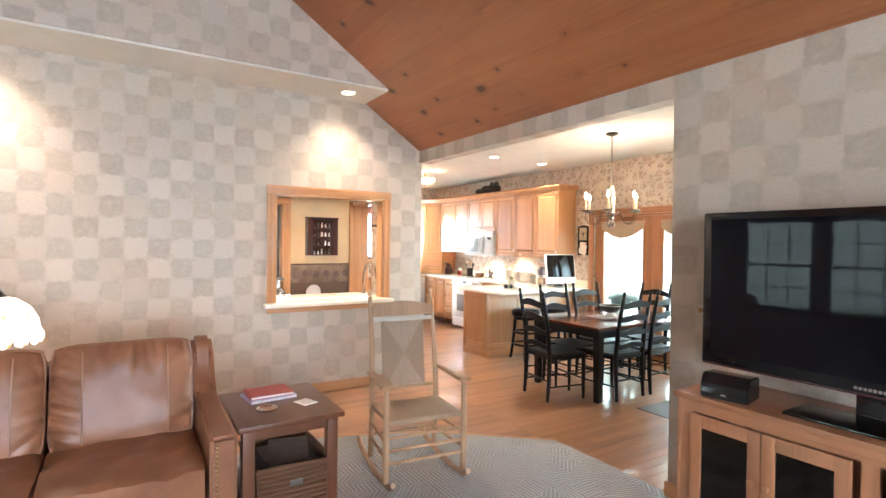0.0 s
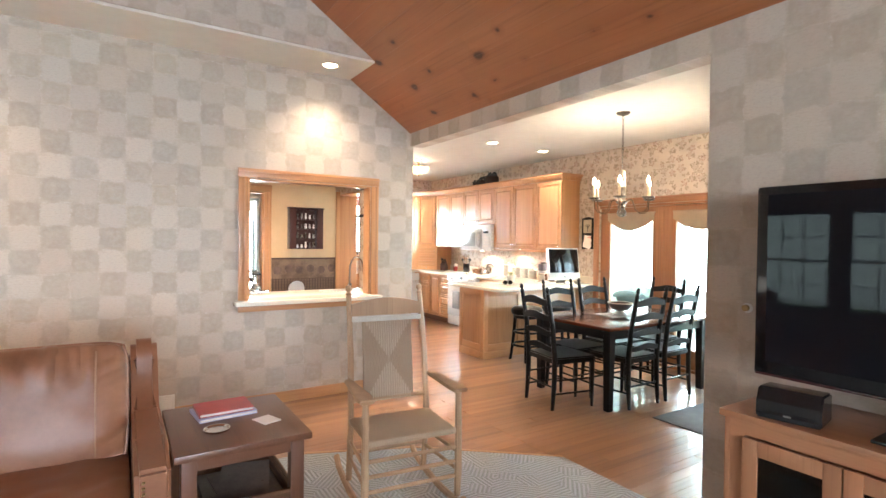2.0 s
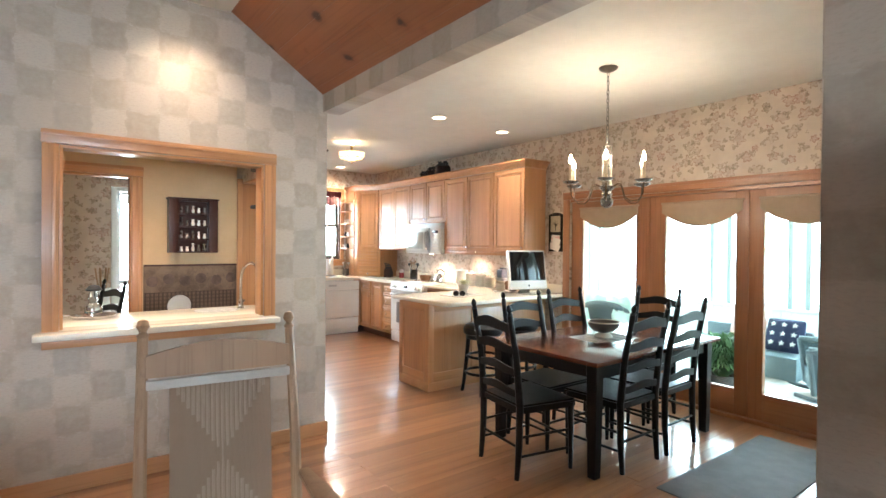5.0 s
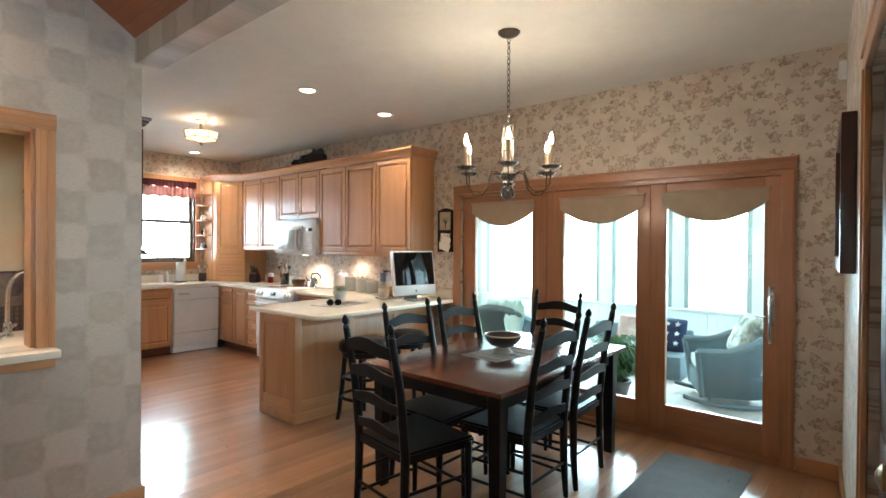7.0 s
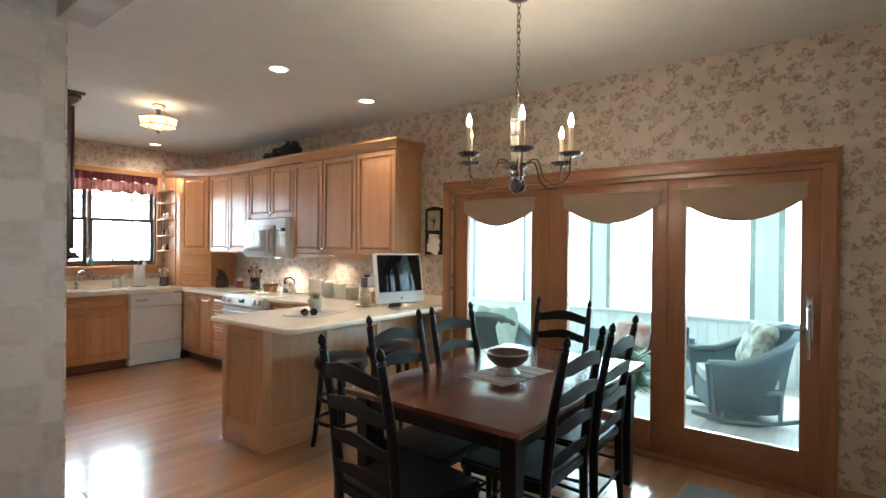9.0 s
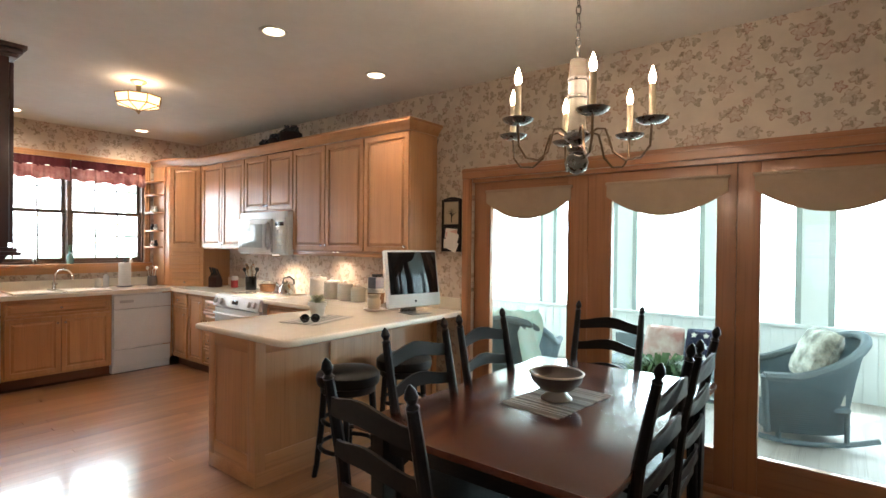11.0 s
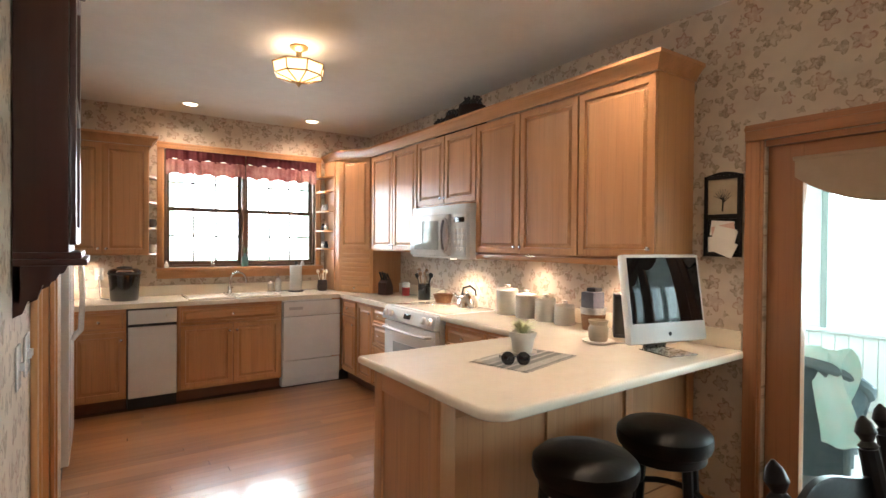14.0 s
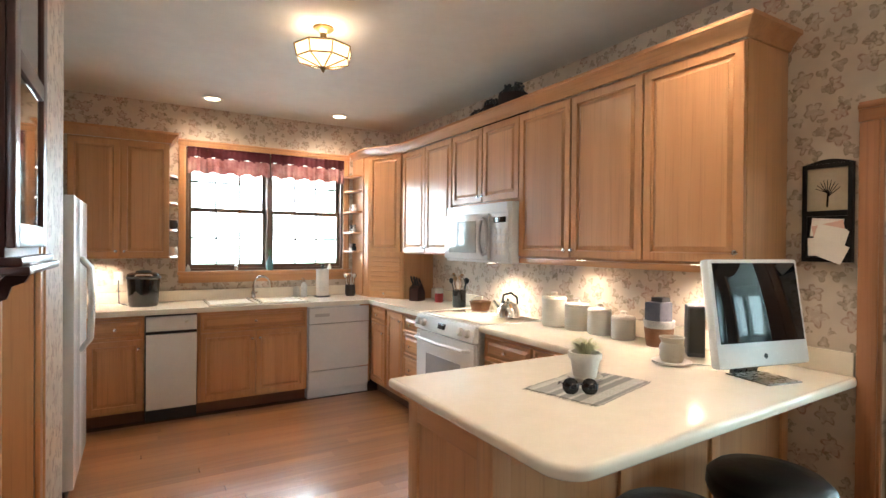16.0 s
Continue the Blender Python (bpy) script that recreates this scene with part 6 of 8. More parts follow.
def make_wicker(m, label, rocking=True):
    """A round-backed wicker chair that faces local -y."""
    c = thing("wicker_chair", m, label, "chair")
    n, side = 18, 5
    plan = [(1.0, -0.34 + 0.4 * k / side) for k in range(side)]
    plan += [(math.cos(math.pi * k / n), 0.06 + 0.34 * math.sin(math.pi * k / n)) for k in range(n + 1)]
    plan += [(-1.0, -0.34 + 0.4 * (side - 1 - k) / side) for k in range(side)]
    bm = bmesh.new()
    rings = []
    for j, (z, grow) in enumerate(((0.11, 0.84), (0.28, 0.9), (0.44, 0.98), (0.58, 1.08))):
        row = []
        for u, y in plan:
            rise = max(0.0, (y + 0.1) / 0.5)
            lift = (0.0, 0.0, 0.12, 0.3)[j] * rise ** 1.3
            lean = (0.0, 0.0, 0.04, 0.1)[j] * rise
            front = 0.05 * (3 - j) / 3 if y < -0.3 else 0.0
            row.append(bm.verts.new((0.36 * grow * u, y * (1 + 0.1 * (grow - 1)) + lean + front, z + lift)))
        rings.append(row)
    for a, b in zip(rings, rings[1:]):
        for i in range(len(plan) - 1):
            bm.faces.new((a[i], a[i + 1], b[i + 1], b[i]))
    rim = [v.co.copy() for v in rings[-1]]
    ends = [[ring[k].co.copy() for ring in rings] for k in (0, -1)]
    bmesh.ops.solidify(bm, geom=list(bm.faces), thickness=0.03)
    part("woven_shell", bm, WICKBLUE, c)
    part("rolled_rim", tube(rim, 0.036, 8), WICKBLUE, c)
    for line in ends:
        part("arm_front", tube(line[::-1], 0.026, 8), WICKBLUE, c)
    part("skirt", boxed(-0.31, 0.31, -0.3, -0.275, 0.12, 0.31, 0.008), WICKBLUE, c)
    part("seat_deck", boxed(-0.31, 0.31, -0.28, 0.3, 0.3, 0.34, 0.01), WICKBLUE, c)
    part("seat_cushion", pillow_mesh(0.6, 0.58, 0.12, 0.3), plain("pale_cushion_" + label[:5], (0.55, 0.55, 0.5), (0.35, 0.38, 0.36), rough=0.9), c, "pale padded seat cushion", at=pose(0, -0.01, 0.4))
    if rocking:
        for sx in (-1, 1):
            part("rocker", tube([(sx * 0.29, -0.45 + 0.95 * k / 10, 0.03 + 0.28 * (-0.5 + k / 10) ** 2) for k in range(11)], 0.022, 8), WICKBLUE, c)
    for sx in (-1, 1):
        for y in (-0.2, 0.28):
            part("leg", tube([(sx * 0.29, y, 0.03), (sx * 0.29, y, 0.3)], 0.02, 8), WICKBLUE, c)
    return c


FLOWERY = plain("flowered_cushion", (0.6, 0.6, 0.52), (0.05, 0.06, 0.05), rough=0.9, scale=22)
wm = pose(9.0, 4.22, SZ, 0, 0, 204)
make_wicker(wm, "blue-grey wicker rocking chair with cushions in the sunroom")
solo("throw_pillow", pillow_mesh(0.5, 0.46, 0.18, 0.85), FLOWERY, "flower-patterned pillow on the wicker rocking chair", "pillow", at=wm @ pose(0, 0.17, 0.7, 66))
make_wicker(pose(8.5, 6.62, SZ, 0, 0, 105), "dark wicker armchair under a pale throw in the sunroom", False)
m2 = pose(8.5, 6.62, SZ, 0, 0, 105)
thr = bmesh.new()
bmesh.ops.create_grid(thr, x_segments=16, y_segments=16, size=1.0)
for v in thr.verts:
    x, y = v.co.x, v.co.y
    v.co = Vector((0.31 * x + 0.05 * math.sin(5 * y), 0.46 - 0.1 * y * y + 0.02 * math.sin(9 * x), 0.97 - 0.62 * abs(y) ** 1.3 + 0.015 * math.sin(11 * x)))
    if y < 0:
        v.co.y -= 0.12 * abs(y)
bmesh.ops.solidify(thr, geom=list(thr.faces), thickness=0.012)
solo("throw_blanket", thr, plain("pale_throw", (0.8, 0.86, 0.85), (0.3, 0.74, 0.7), rough=0.9, scale=4), "pale teal-patterned throw draped over the armchair", "blanket", at=m2)
bn = thing("wicker_bench", pose(9.75, 5.5, SZ, 0, 0, -90), "dark wicker bench with pillows below the sunroom windows", "bench")
part("seat_deck", boxed(-0.6, 0.7, -0.27, 0.3, 0.0, 0.29, 0.03), WICKBLUE, bn)
part("backrest", boxed(-0.6, 0.7, 0.24, 0.32, 0.29, 0.55, 0.03), WICKBLUE, bn)
NAVY = plain("navy_cloth", (0.018, 0.025, 0.065), (0.012, 0.018, 0.05), rough=0.9)
sp_m = pose(9.75, 5.5, SZ, 0, 0, -90) @ pose(0.46, 0.06, 0.5, 68)
sp = thing("throw_pillow", sp_m, "navy pillow with white stars on the wicker bench", "pillow")
part("cushion", pillow_mesh(0.42, 0.42, 0.16, 0.8), NAVY, sp)
for i in range(9):
    x, y = -0.12 + 0.12 * (i % 3), -0.12 + 0.12 * (i // 3)
    pts = [(x + (0.035 if k % 2 == 0 else 0.015) * math.cos(math.pi / 2 + math.pi * k / 5), y + (0.035 if k % 2 == 0 else 0.015) * math.sin(math.pi / 2 + math.pi * k / 5)) for k in range(10)]
    part("star", prism(pts, 2, 0.068, 0.09), APPLIANCE, sp)
solo("throw_pillow", pillow_mesh(0.42, 0.42, 0.16, 0.8), plain("red_white_print", (0.55, 0.5, 0.46), (0.32, 0.12, 0.1), rough=0.9, scale=14), "cream and red patterned pillow on the wicker bench", "pillow", at=pose(9.75, 5.5, SZ, 0, 0, -90) @ pose(0.02, 0.06, 0.5, 68))
LEAF = plain("fern_leaf", (0.07, 0.15, 0.05), (0.035, 0.09, 0.025), rough=0.5)


def leafy(name, parent, count, radius, height, size, base, seed, material):
    """Many small arching leaves from one root."""
    r = random.Random(seed)
    bm = bmesh.new()
    for _ in range(count):
        a, out, up = r.uniform(0, 2 * math.pi), r.uniform(0.2, 1) * radius, r.uniform(0.35, 1) * height
        ux, uy = math.cos(a), math.sin(a)
        prev = None
        for k in range(5):
            t = k / 4
            p = Vector((ux * out * t, uy * out * t, base + up * math.sin(t * 2.1)))
            wdt = size * math.sin(math.pi * (0.12 + 0.86 * t))
            side = Vector((-uy, ux, 0)) * wdt
            cur = (bm.verts.new(p - side), bm.verts.new(p + side))
            if prev:
                bm.faces.new((prev[0], prev[1], cur[1], cur[0]))
            prev = cur
    return part(name, bm, material, parent)


fp = thing("potted_fern", pose(8.25, 5.1, SZ), "leafy green fern in a pot in the sunroom", "plant")
part("pot", lathe([(0.1, 0), (0.15, 0.2), (0.16, 0.2), (0.16, 0.23), (0.14, 0.23), (0.13, 0.18), (0.01, 0.17)], 20), GREYWARE, fp)
leafy("leaves", fp, 1000, 0.48, 0.5, 0.015, 0.16, 2, LEAF)
back_chair = copy_thing(chair, pose(2.62, 8.2, 0, 0, 0, -70))
back_chair["label"], back_chair["group"] = "dark ladder-back chair in the back room", "chairs in the back room"

# ---- floor boards ----
def boards(parent, x0, x1, y0, y1, width, lengths, z0, z1, material, seed, name="floor_board"):
    """Boards along x, each an object of its own; alike lengths share one mesh."""
    shared = {}
    r = random.Random(seed)
    n = round((y1 - y0) / width)
    width = (y1 - y0) / n
    for i in range(n):
        x = x0 - r.random() * 0.8
        while x < x1 - 0.02:
            ln = r.choice(lengths)
            a, b = max(x, x0), min(x + ln, x1)
            if b - a > 0.05:
                key = round(b - a, 2)
                if key not in shared:
                    shared[key] = mesh_of(name, boxed(0.0004, key - 0.0004, 0.0004, width - 0.0004, z0, z1, 0.0008), material, False)
                o = new(name, shared[key])
                o.parent = parent
                o.matrix_basis = Matrix.Translation((a, y0 + i * width, 0))
            x += ln


WOODFLOOR = structure("floor", boxed(-3.05, XE, -2.6, YN, -0.0119, -0.0085), plain("dark_joint", (0.07, 0.035, 0.018), rough=0.8), "oak strip floor of dining room and kitchen")
boards(WOODFLOOR, 4.06, 7.07, 2.86, 10.1, 0.083, (1.0, 1.4, 1.8, 2.2), -0.0086, 0.0, FLOOR_WOOD, 3)
boards(WOODFLOOR, 2.46, 4.06, 3.8, 6.16, 0.083, (1.0, 1.4, 1.8), -0.0086, 0.0, FLOOR_WOOD, 4)
bm = bmesh.new()
r = random.Random(9)
for x0, x1, y0, y1 in ((-3.05, 2.46, 4.84, 6.16), (3.3, 4.06, 6.3, 10.1), (1.0, 3.3, 6.3, 8.9)):
    n = round((y1 - y0) / 0.083)
    for i in range(n):
        x = x0
        while x < x1 - 0.02:
            b = min(x1, x + r.choice((0.9, 1.3, 1.7)))
            w_ = (y1 - y0) / n
            box(bm, x + 0.0004, b - 0.0004, y0 + i * w_ + 0.0004, y0 + (i + 1) * w_ - 0.0004, -0.0086, 0.0)
            x = b
far = part("floor_boards", bm, FLOOR_WOOD, WOODFLOOR)
tagged(far, "oak floor boards beyond the living room", kind="stuff")
structure("carpet_edge_strip", prism([(4.1, 3.965), (4.1, 3.99), (3.31, 4.645), (2.55, 4.96), (2.55, 4.935), (3.3, 4.625)], 2, -0.004, 0.014), OAK[0], "oak strip along the carpet edge")
DECKWOOD = timber("deck_wood", (0.47, 0.44, 0.40), (0.38, 0.35, 0.31), 0, rough=0.6, coat=0.0)
boards(SUNFLOOR, SX0, SX1, SY0, SY1, 0.14, (2.4, 3.2), SZ - 0.0159, SZ, DECKWOOD, 6, "deck_board")

# ---- kitchen ----
KNOB = [(0.005, 0), (0.005, 0.012), (0.013, 0.018), (0.012, 0.026), (0.003, 0.029)]


def panel_door(parent, name, x0, x1, z0, z1, y, knob=None, wood=None, thick=0.02, rail=0.055):
    """A raised-panel door, front at -y, in the local frame of its cabinet."""
    wood = wood or OAK[2]
    bm = bmesh.new()
    box(bm, x0 + 0.0015, x1 - 0.0015, y - thick, y - 0.001, z0 + 0.0015, z1 - 0.0015)
    bm.faces.ensure_lookup_table()
    front = min(bm.faces, key=lambda f: f.calc_center_median().y)
    for inset, push in ((0.004, -0.0025), (rail, 0.0), (0.006, 0.012), (0.012, 0.0), (0.026, -0.0105)):
        bmesh.ops.inset_region(bm, faces=[front], thickness=inset, depth=0)
        for v in front.verts:
            v.co.y += push
    d = part(name, bm, wood, parent)
    d.data.set_sharp_from_angle(angle=radians(9))
    if knob:
        part("knob", lathe(KNOB, 12, m=pose(knob[0], y - thick, knob[1], 90)), CHROME, d, "round metal knob")
    return d


def upper_cabinet(m, w, h, d, doors, label, knob_low=True, group="upper cabinets"):
    t = thing("upper_cabinet", m, label, "cabinet", group)
    part("body", boxed(0.001, w - 0.001, -d, -0.002, 0, h, 0.002), OAK[2], t)
    n = len(doors)
    edge = 0.0
    for i, dw in enumerate(doors):
        a, b = edge, edge + dw
        side = doors_knob_side(n, i)
        panel_door(t, "door", a + 0.004, b - 0.004, 0.012, h - 0.012, -d, (b - 0.03 if side > 0 else a + 0.03, 0.06))
        edge = b
    return t


def doors_knob_side(n, i):
    return 1 if i % 2 == 0 else -1


UZ0, UH, UD = 1.372, 0.99, 0.335
E_FACE = XE - 0.002


def east(y_far, z=0.0):
    """Local frame of a unit on the east wall: local x runs to -y."""
    return pose(E_FACE, y_far, z, 0, 0, -90)


# near to far: triple unit, short pair over the microwave, pair, corner unit
upper_cabinet(east(8.13, UZ0), 1.525, UH, UD, (0.49, 0.515, 0.52), "oak upper cabinet with three raised-panel doors")
upper_cabinet(east(9.0, UZ0 + 0.40), 0.87, UH - 0.40, UD, (0.435, 0.435), "short oak upper cabinet above the microwave")
upper_cabinet(east(9.925, UZ0), 0.92, UH, UD, (0.46, 0.46), "oak upper cabinet with two raised-panel doors")
# corner unit set across the corner, reaching down to the counter as an appliance garage
cc = thing("corner_cabinet", pose(0, 0, 0), "oak corner cabinet with an appliance garage below", "cabinet")
bm = prism([(XE - 0.003, 9.928), (XE - UD, 9.928), (6.52, YN - UD - 0.08), (6.52, YN - 0.003), (XE - 0.003, YN - 0.003)], 2, 0.915, UZ0 + UH + 0.015)
part("body", bm, OAK[2], cc)
dx, dy = 6.52 - (XE - UD), (YN - UD - 0.08) - 9.928
L = math.hypot(dx, dy)
ang = math.degrees(math.atan2(-dy, -dx))
frame_m = pose(6.52, YN - UD - 0.08, 0, 0, 0, ang)
for name, z0, z1, kn in (("door", UZ0 + 0.01, UZ0 + UH, (0.04, UZ0 + 0.08)),):
    bm_parent = part("face_board", boxed(0.0, L, -0.004, 0.0, 0.92, UZ0 + UH + 0.01), OAK[2], cc, at=frame_m)
    panel_door(bm_parent, "door", 0.03, L - 0.03, z0, z1, -0.004)
for k in range(8):
    part("tambour_slat", boxed(0.04, L - 0.04, -0.012, -0.004, 0.94 + 0.05 * k, 0.986 + 0.05 * k, 0.005), OAK[0], bm_parent)
part("knob", lathe(KNOB, 12, m=pose(L / 2, -0.012, 0.965, 90)), CHROME, bm_parent)
# open corner shelves at the window end
sh = thing("corner_shelf", pose(6.518, YN - 0.003, UZ0), "open oak end shelf with small ornaments", "shelf", "open end shelves")
part("back_board", boxed(-0.012, 0.0, -0.3, 0, -0.44, 1.0), OAK[2], sh)
for k in range(5):
    z = [0.0, 0.2, 0.42, 0.64, 0.8][k]
    part("shelf_board", prism([(-0.012, -0.001), (-0.012, -0.28)] + [(-0.012 - 0.11 * math.sin(radians(a)), -0.28 * math.cos(radians(a))) for a in (20, 40, 60, 80)] + [(-0.12, -0.001)], 2, z, z + 0.018), OAK[0], sh)
for k, z in enumerate((0.0, 0.2, 0.42)):
    for j, y in enumerate((-0.08, -0.17)):
        solo("shelf_ornament", lathe([(0.02, 0), (0.026, 0.03), (0.014, 0.055), (0.018, 0.075)], 12), [APPLIANCE, BLACKMATT, STONEWARE][(k + j) % 3], "small ornament on the open shelf", "ornament", "shelf ornaments", at=pose(6.46, YN - 0.003 + y, UZ0 + z + 0.0185))

# crown moulding along the uppers
def crown(name, pts, z, label):
    """Moulding swept along a path in plan; its profile leans outwards to the left of the path."""
    prof = [(0.0, 0.0), (0.012, 0.0), (0.018, 0.02), (0.05, 0.06), (0.062, 0.066), (0.062, 0.085), (0.0, 0.085)]
    bm = bmesh.new()
    rings = []
    for i, p in enumerate(pts):
        a = Vector(pts[i - 1]) if i else None
        b = Vector(pts[i + 1]) if i + 1 < len(pts) else None
        p = Vector(p)
        n = []
        if a is not None:
            q = (p - a).normalized()
            n.append(Vector((-q.y, q.x)))
        if b is not None:
            q = (b - p).normalized()
            n.append(Vector((-q.y, q.x)))
        if len(n) == 2:
            s = (n[0] + n[1]) / (1 + n[0].dot(n[1]))
        else:
            s = n[0]
        rings.append([bm.verts.new((p.x + s.x * u, p.y + s.y * u, z + v)) for u, v in prof])
    for a, b in zip(rings, rings[1:]):
        for k in range(len(prof)):
            j = (k + 1) % len(prof)
            bm.faces.new((a[k], a[j], b[j], b[k]))
    bm.faces.new(rings[0])
    bm.faces.new(rings[-1][::-1])
    return structure(name, bm, OAK[1], label)


UX = XE - UD - 0.02
crown("crown_moulding_east", [(6.52, YN - 0.003), (6.515, YN - UD - 0.09), (UX, 9.92), (UX, 6.608), (XE - 0.003, 6.608)][::-1], UZ0 + UH + 0.001, "oak crown moulding on the upper cabinets")
structure("light_rail", boxed(UX + 0.004, UX + 0.024, 6.612, 8.128, UZ0 - 0.035, UZ0 - 0.001, 0.003), OAK[1], "oak light rail below the upper cabinets")

# uppers beside the window on the north wall
upper_cabinet(pose(3.99, YN - 0.002, UZ0 - 0.05), 0.72, UH, UD, (0.36, 0.36), "oak upper cabinet beside the kitchen window")
crown("crown_moulding_north", [(3.95, YN - UD - 0.02), (4.712, YN - UD - 0.02), (4.712, YN - 0.003)][::-1], UZ0 + UH - 0.049, "oak crown moulding on the upper cabinet")
sh = thing("corner_shelf", pose(4.715, YN - 0.003, UZ0 - 0.05), "open oak end shelf with mugs", "shelf", "open end shelves")
for k in range(4):
    z = 0.0 + 0.24 * k
    part("shelf_board", prism([(0.0, -0.001), (0.078, -0.001), (0.074, -0.1), (0.05, -0.2), (0.0, -0.27)][::-1], 2, z, z + 0.016), OAK[0], sh)


def mug(m, material):
    t = thing("mug", m, "small mug on the open end shelf", "mug", "shelf mugs")
    part("body", lathe([(0.028, 0), (0.033, 0.02), (0.033, 0.08), (0.029, 0.08), (0.028, 0.01)], 16), material, t)
    part("loop", tube([(0.03, 0, 0.06), (0.055, 0, 0.055), (0.055, 0, 0.025), (0.03, 0, 0.018)], 0.005, 6), material, t)


for k, mt_ in ((0, PEWTER), (1, APPLIANCE), (1, GREYWARE), (0, STONEWARE)):
    mug(pose(4.752, YN - 0.07 - 0.08 * (mt_ in (GREYWARE, STONEWARE)), UZ0 - 0.05 + 0.24 * k + 0.0165, 0, 0, -60), mt_)

# base cabinets, drawers, appliances
BZ, BD = 0.872, 0.61


def base_cabinet(m, w, fronts, label):
    """fronts: rows of (kind, x0, x1, z0, z1)."""
    t = thing("base_cabinet", m, label, "cabinet", "base cabinets")
    part("body", boxed(0.001, w - 0.001, -BD + 0.02, -0.002, 0.1, BZ, 0.001), OAK[2], t)
    part("toe_kick", boxed(0.001, w - 0.001, -BD + 0.08, -BD + 0.1, 0.0, 0.1), WALNUT[0], t)
    for kind, a, b, z0, z1, kn in fronts:
        if kind == "drawer":
            panel_door(t, "drawer", a, b, z0, z1, -BD + 0.02, ((a + b) / 2, (z0 + z1) / 2), OAK[0], rail=0.02)
        else:
            panel_door(t, "door", a, b, z0, z1, -BD + 0.02, ((b - 0.03 if kn > 0 else a + 0.03), z1 - 0.07))
    return t


N_FACE = YN - 0.002


def north(x):
    return pose(x, N_FACE, 0)


base_cabinet(north(4.125), 0.4, [("drawer", 0.01, 0.39, 0.69, 0.85, 0), ("door", 0.01, 0.39, 0.12, 0.68, 1)], "oak base cabinet with a drawer over a door")
base_cabinet(north(4.912), 0.93, [("drawer", 0.02, 0.91, 0.7, 0.85, 0), ("door", 0.02, 0.465, 0.12, 0.69, 1), ("door", 0.47, 0.91, 0.12, 0.69, -1)], "oak sink cabinet with two doors")
base_cabinet(east(10.12), 0.38, [("drawer", 0.02, 0.36, 0.7, 0.85, 0), ("door", 0.02, 0.36, 0.12, 0.69, 1)], "narrow oak base cabinet with a drawer over a door")
base_cabinet(east(9.738), 0.69, [("drawer", 0.36, 0.67, 0.7, 0.85, 0), ("drawer", 0.36, 0.67, 0.5, 0.69, 0), ("drawer", 0.36, 0.67, 0.3, 0.49, 0), ("drawer", 0.36, 0.67, 0.12, 0.29, 0), ("door", 0.02, 0.35, 0.12, 0.85, 1)], "oak base cabinet with a bank of drawers")
base_cabinet(east(8.18), 1.0, [("drawer", 0.02, 0.49, 0.7, 0.85, 0), ("drawer", 0.51, 0.98, 0.7, 0.85, 0), ("door", 0.02, 0.49, 0.12, 0.69, 1), ("door", 0.51, 0.98, 0.12, 0.69, -1)], "oak base cabinet with drawers beside the range")
structure("corner_filler", boxed(6.365, 6.47, 10.122, 10.18, 0.1, BZ, 0.001), OAK[2], "oak filler strip in the cabinet corner")

tc = thing("trash_compactor", north(4.53), "white trash compactor under the counter", "appliance")
part("body", boxed(0.003, 0.377, -BD + 0.02, -0.01, 0.0, BZ - 0.004), BLACKMATT, tc)
part("front", boxed(0.005, 0.375, -BD - 0.01, -BD + 0.019, 0.1, 0.71, 0.005), APPLIANCE, tc)
part("control_panel", boxed(0.005, 0.375, -BD - 0.01, -BD + 0.019, 0.735, 0.855, 0.005), APPLIANCE, tc)
part("dial", lathe([(0.014, 0), (0.012, 0.012), (0.003, 0.014)], 12, m=pose(0.3, -BD - 0.01, 0.8, 90)), STONEWARE, tc)
dw = thing("dishwasher", north(5.845), "white built-in dishwasher under the worktop", "dishwasher")
part("body", boxed(0.003, 0.605, -BD + 0.02, -0.01, 0.0, BZ - 0.004), APPLIANCE, dw)
part("door", boxed(0.006, 0.602, -BD - 0.015, -BD + 0.019, 0.265, 0.70, 0.006), APPLIANCE, dw)
part("control_panel", boxed(0.006, 0.602, -BD - 0.02, -BD + 0.019, 0.705, 0.855, 0.006), APPLIANCE, dw)
part("pull_recess", boxed(0.06, 0.2, -BD - 0.022, -BD - 0.018, 0.77, 0.8, 0.003), plain("grey_panel_print", (0.5, 0.49, 0.47)), dw)
part("lower_panel", boxed(0.006, 0.602, -BD - 0.005, -BD + 0.019, 0.08, 0.255, 0.006), APPLIANCE, dw)

# range
RY0, RY1 = 8.19, 9.04
rg = thing("range", east(RY1 - 0.005), "white slide-in electric range with front knobs", "range")
rw = 0.84
part("body", boxed(0, rw, -BD - 0.02, -0.03, 0.03, 0.885), APPLIANCE, rg)
bm = prism([(-BD - 0.075, 0.80), (-BD - 0.02, 0.79), (-BD - 0.02, 0.905), (-BD - 0.045, 0.905)], 0, 0.0, rw)
bmesh.ops.bevel(bm, geom=list(bm.edges), offset=0.006, segments=2, affect="EDGES")
cp = part("control_panel", bm, APPLIANCE, rg)
for x in (0.07, 0.16, rw - 0.16, rw - 0.07):
    part("knob", lathe([(0.03, 0), (0.028, 0.018), (0.02, 0.026), (0.003, 0.027)], 16, m=pose(x, -BD - 0.064, 0.853, 75)), STONEWARE, cp)
part("display", boxed(rw / 2 - 0.05, rw / 2 + 0.05, -0.004, 0.002, -0.022, 0.022, 0.002), BLACKGLOSS, cp, at=pose(0, -BD - 0.0625, 0.856, -15))
od = part("oven_door", boxed(0.012, rw - 0.012, -BD - 0.055, -BD - 0.021, 0.2, 0.785, 0.008), APPLIANCE, rg)
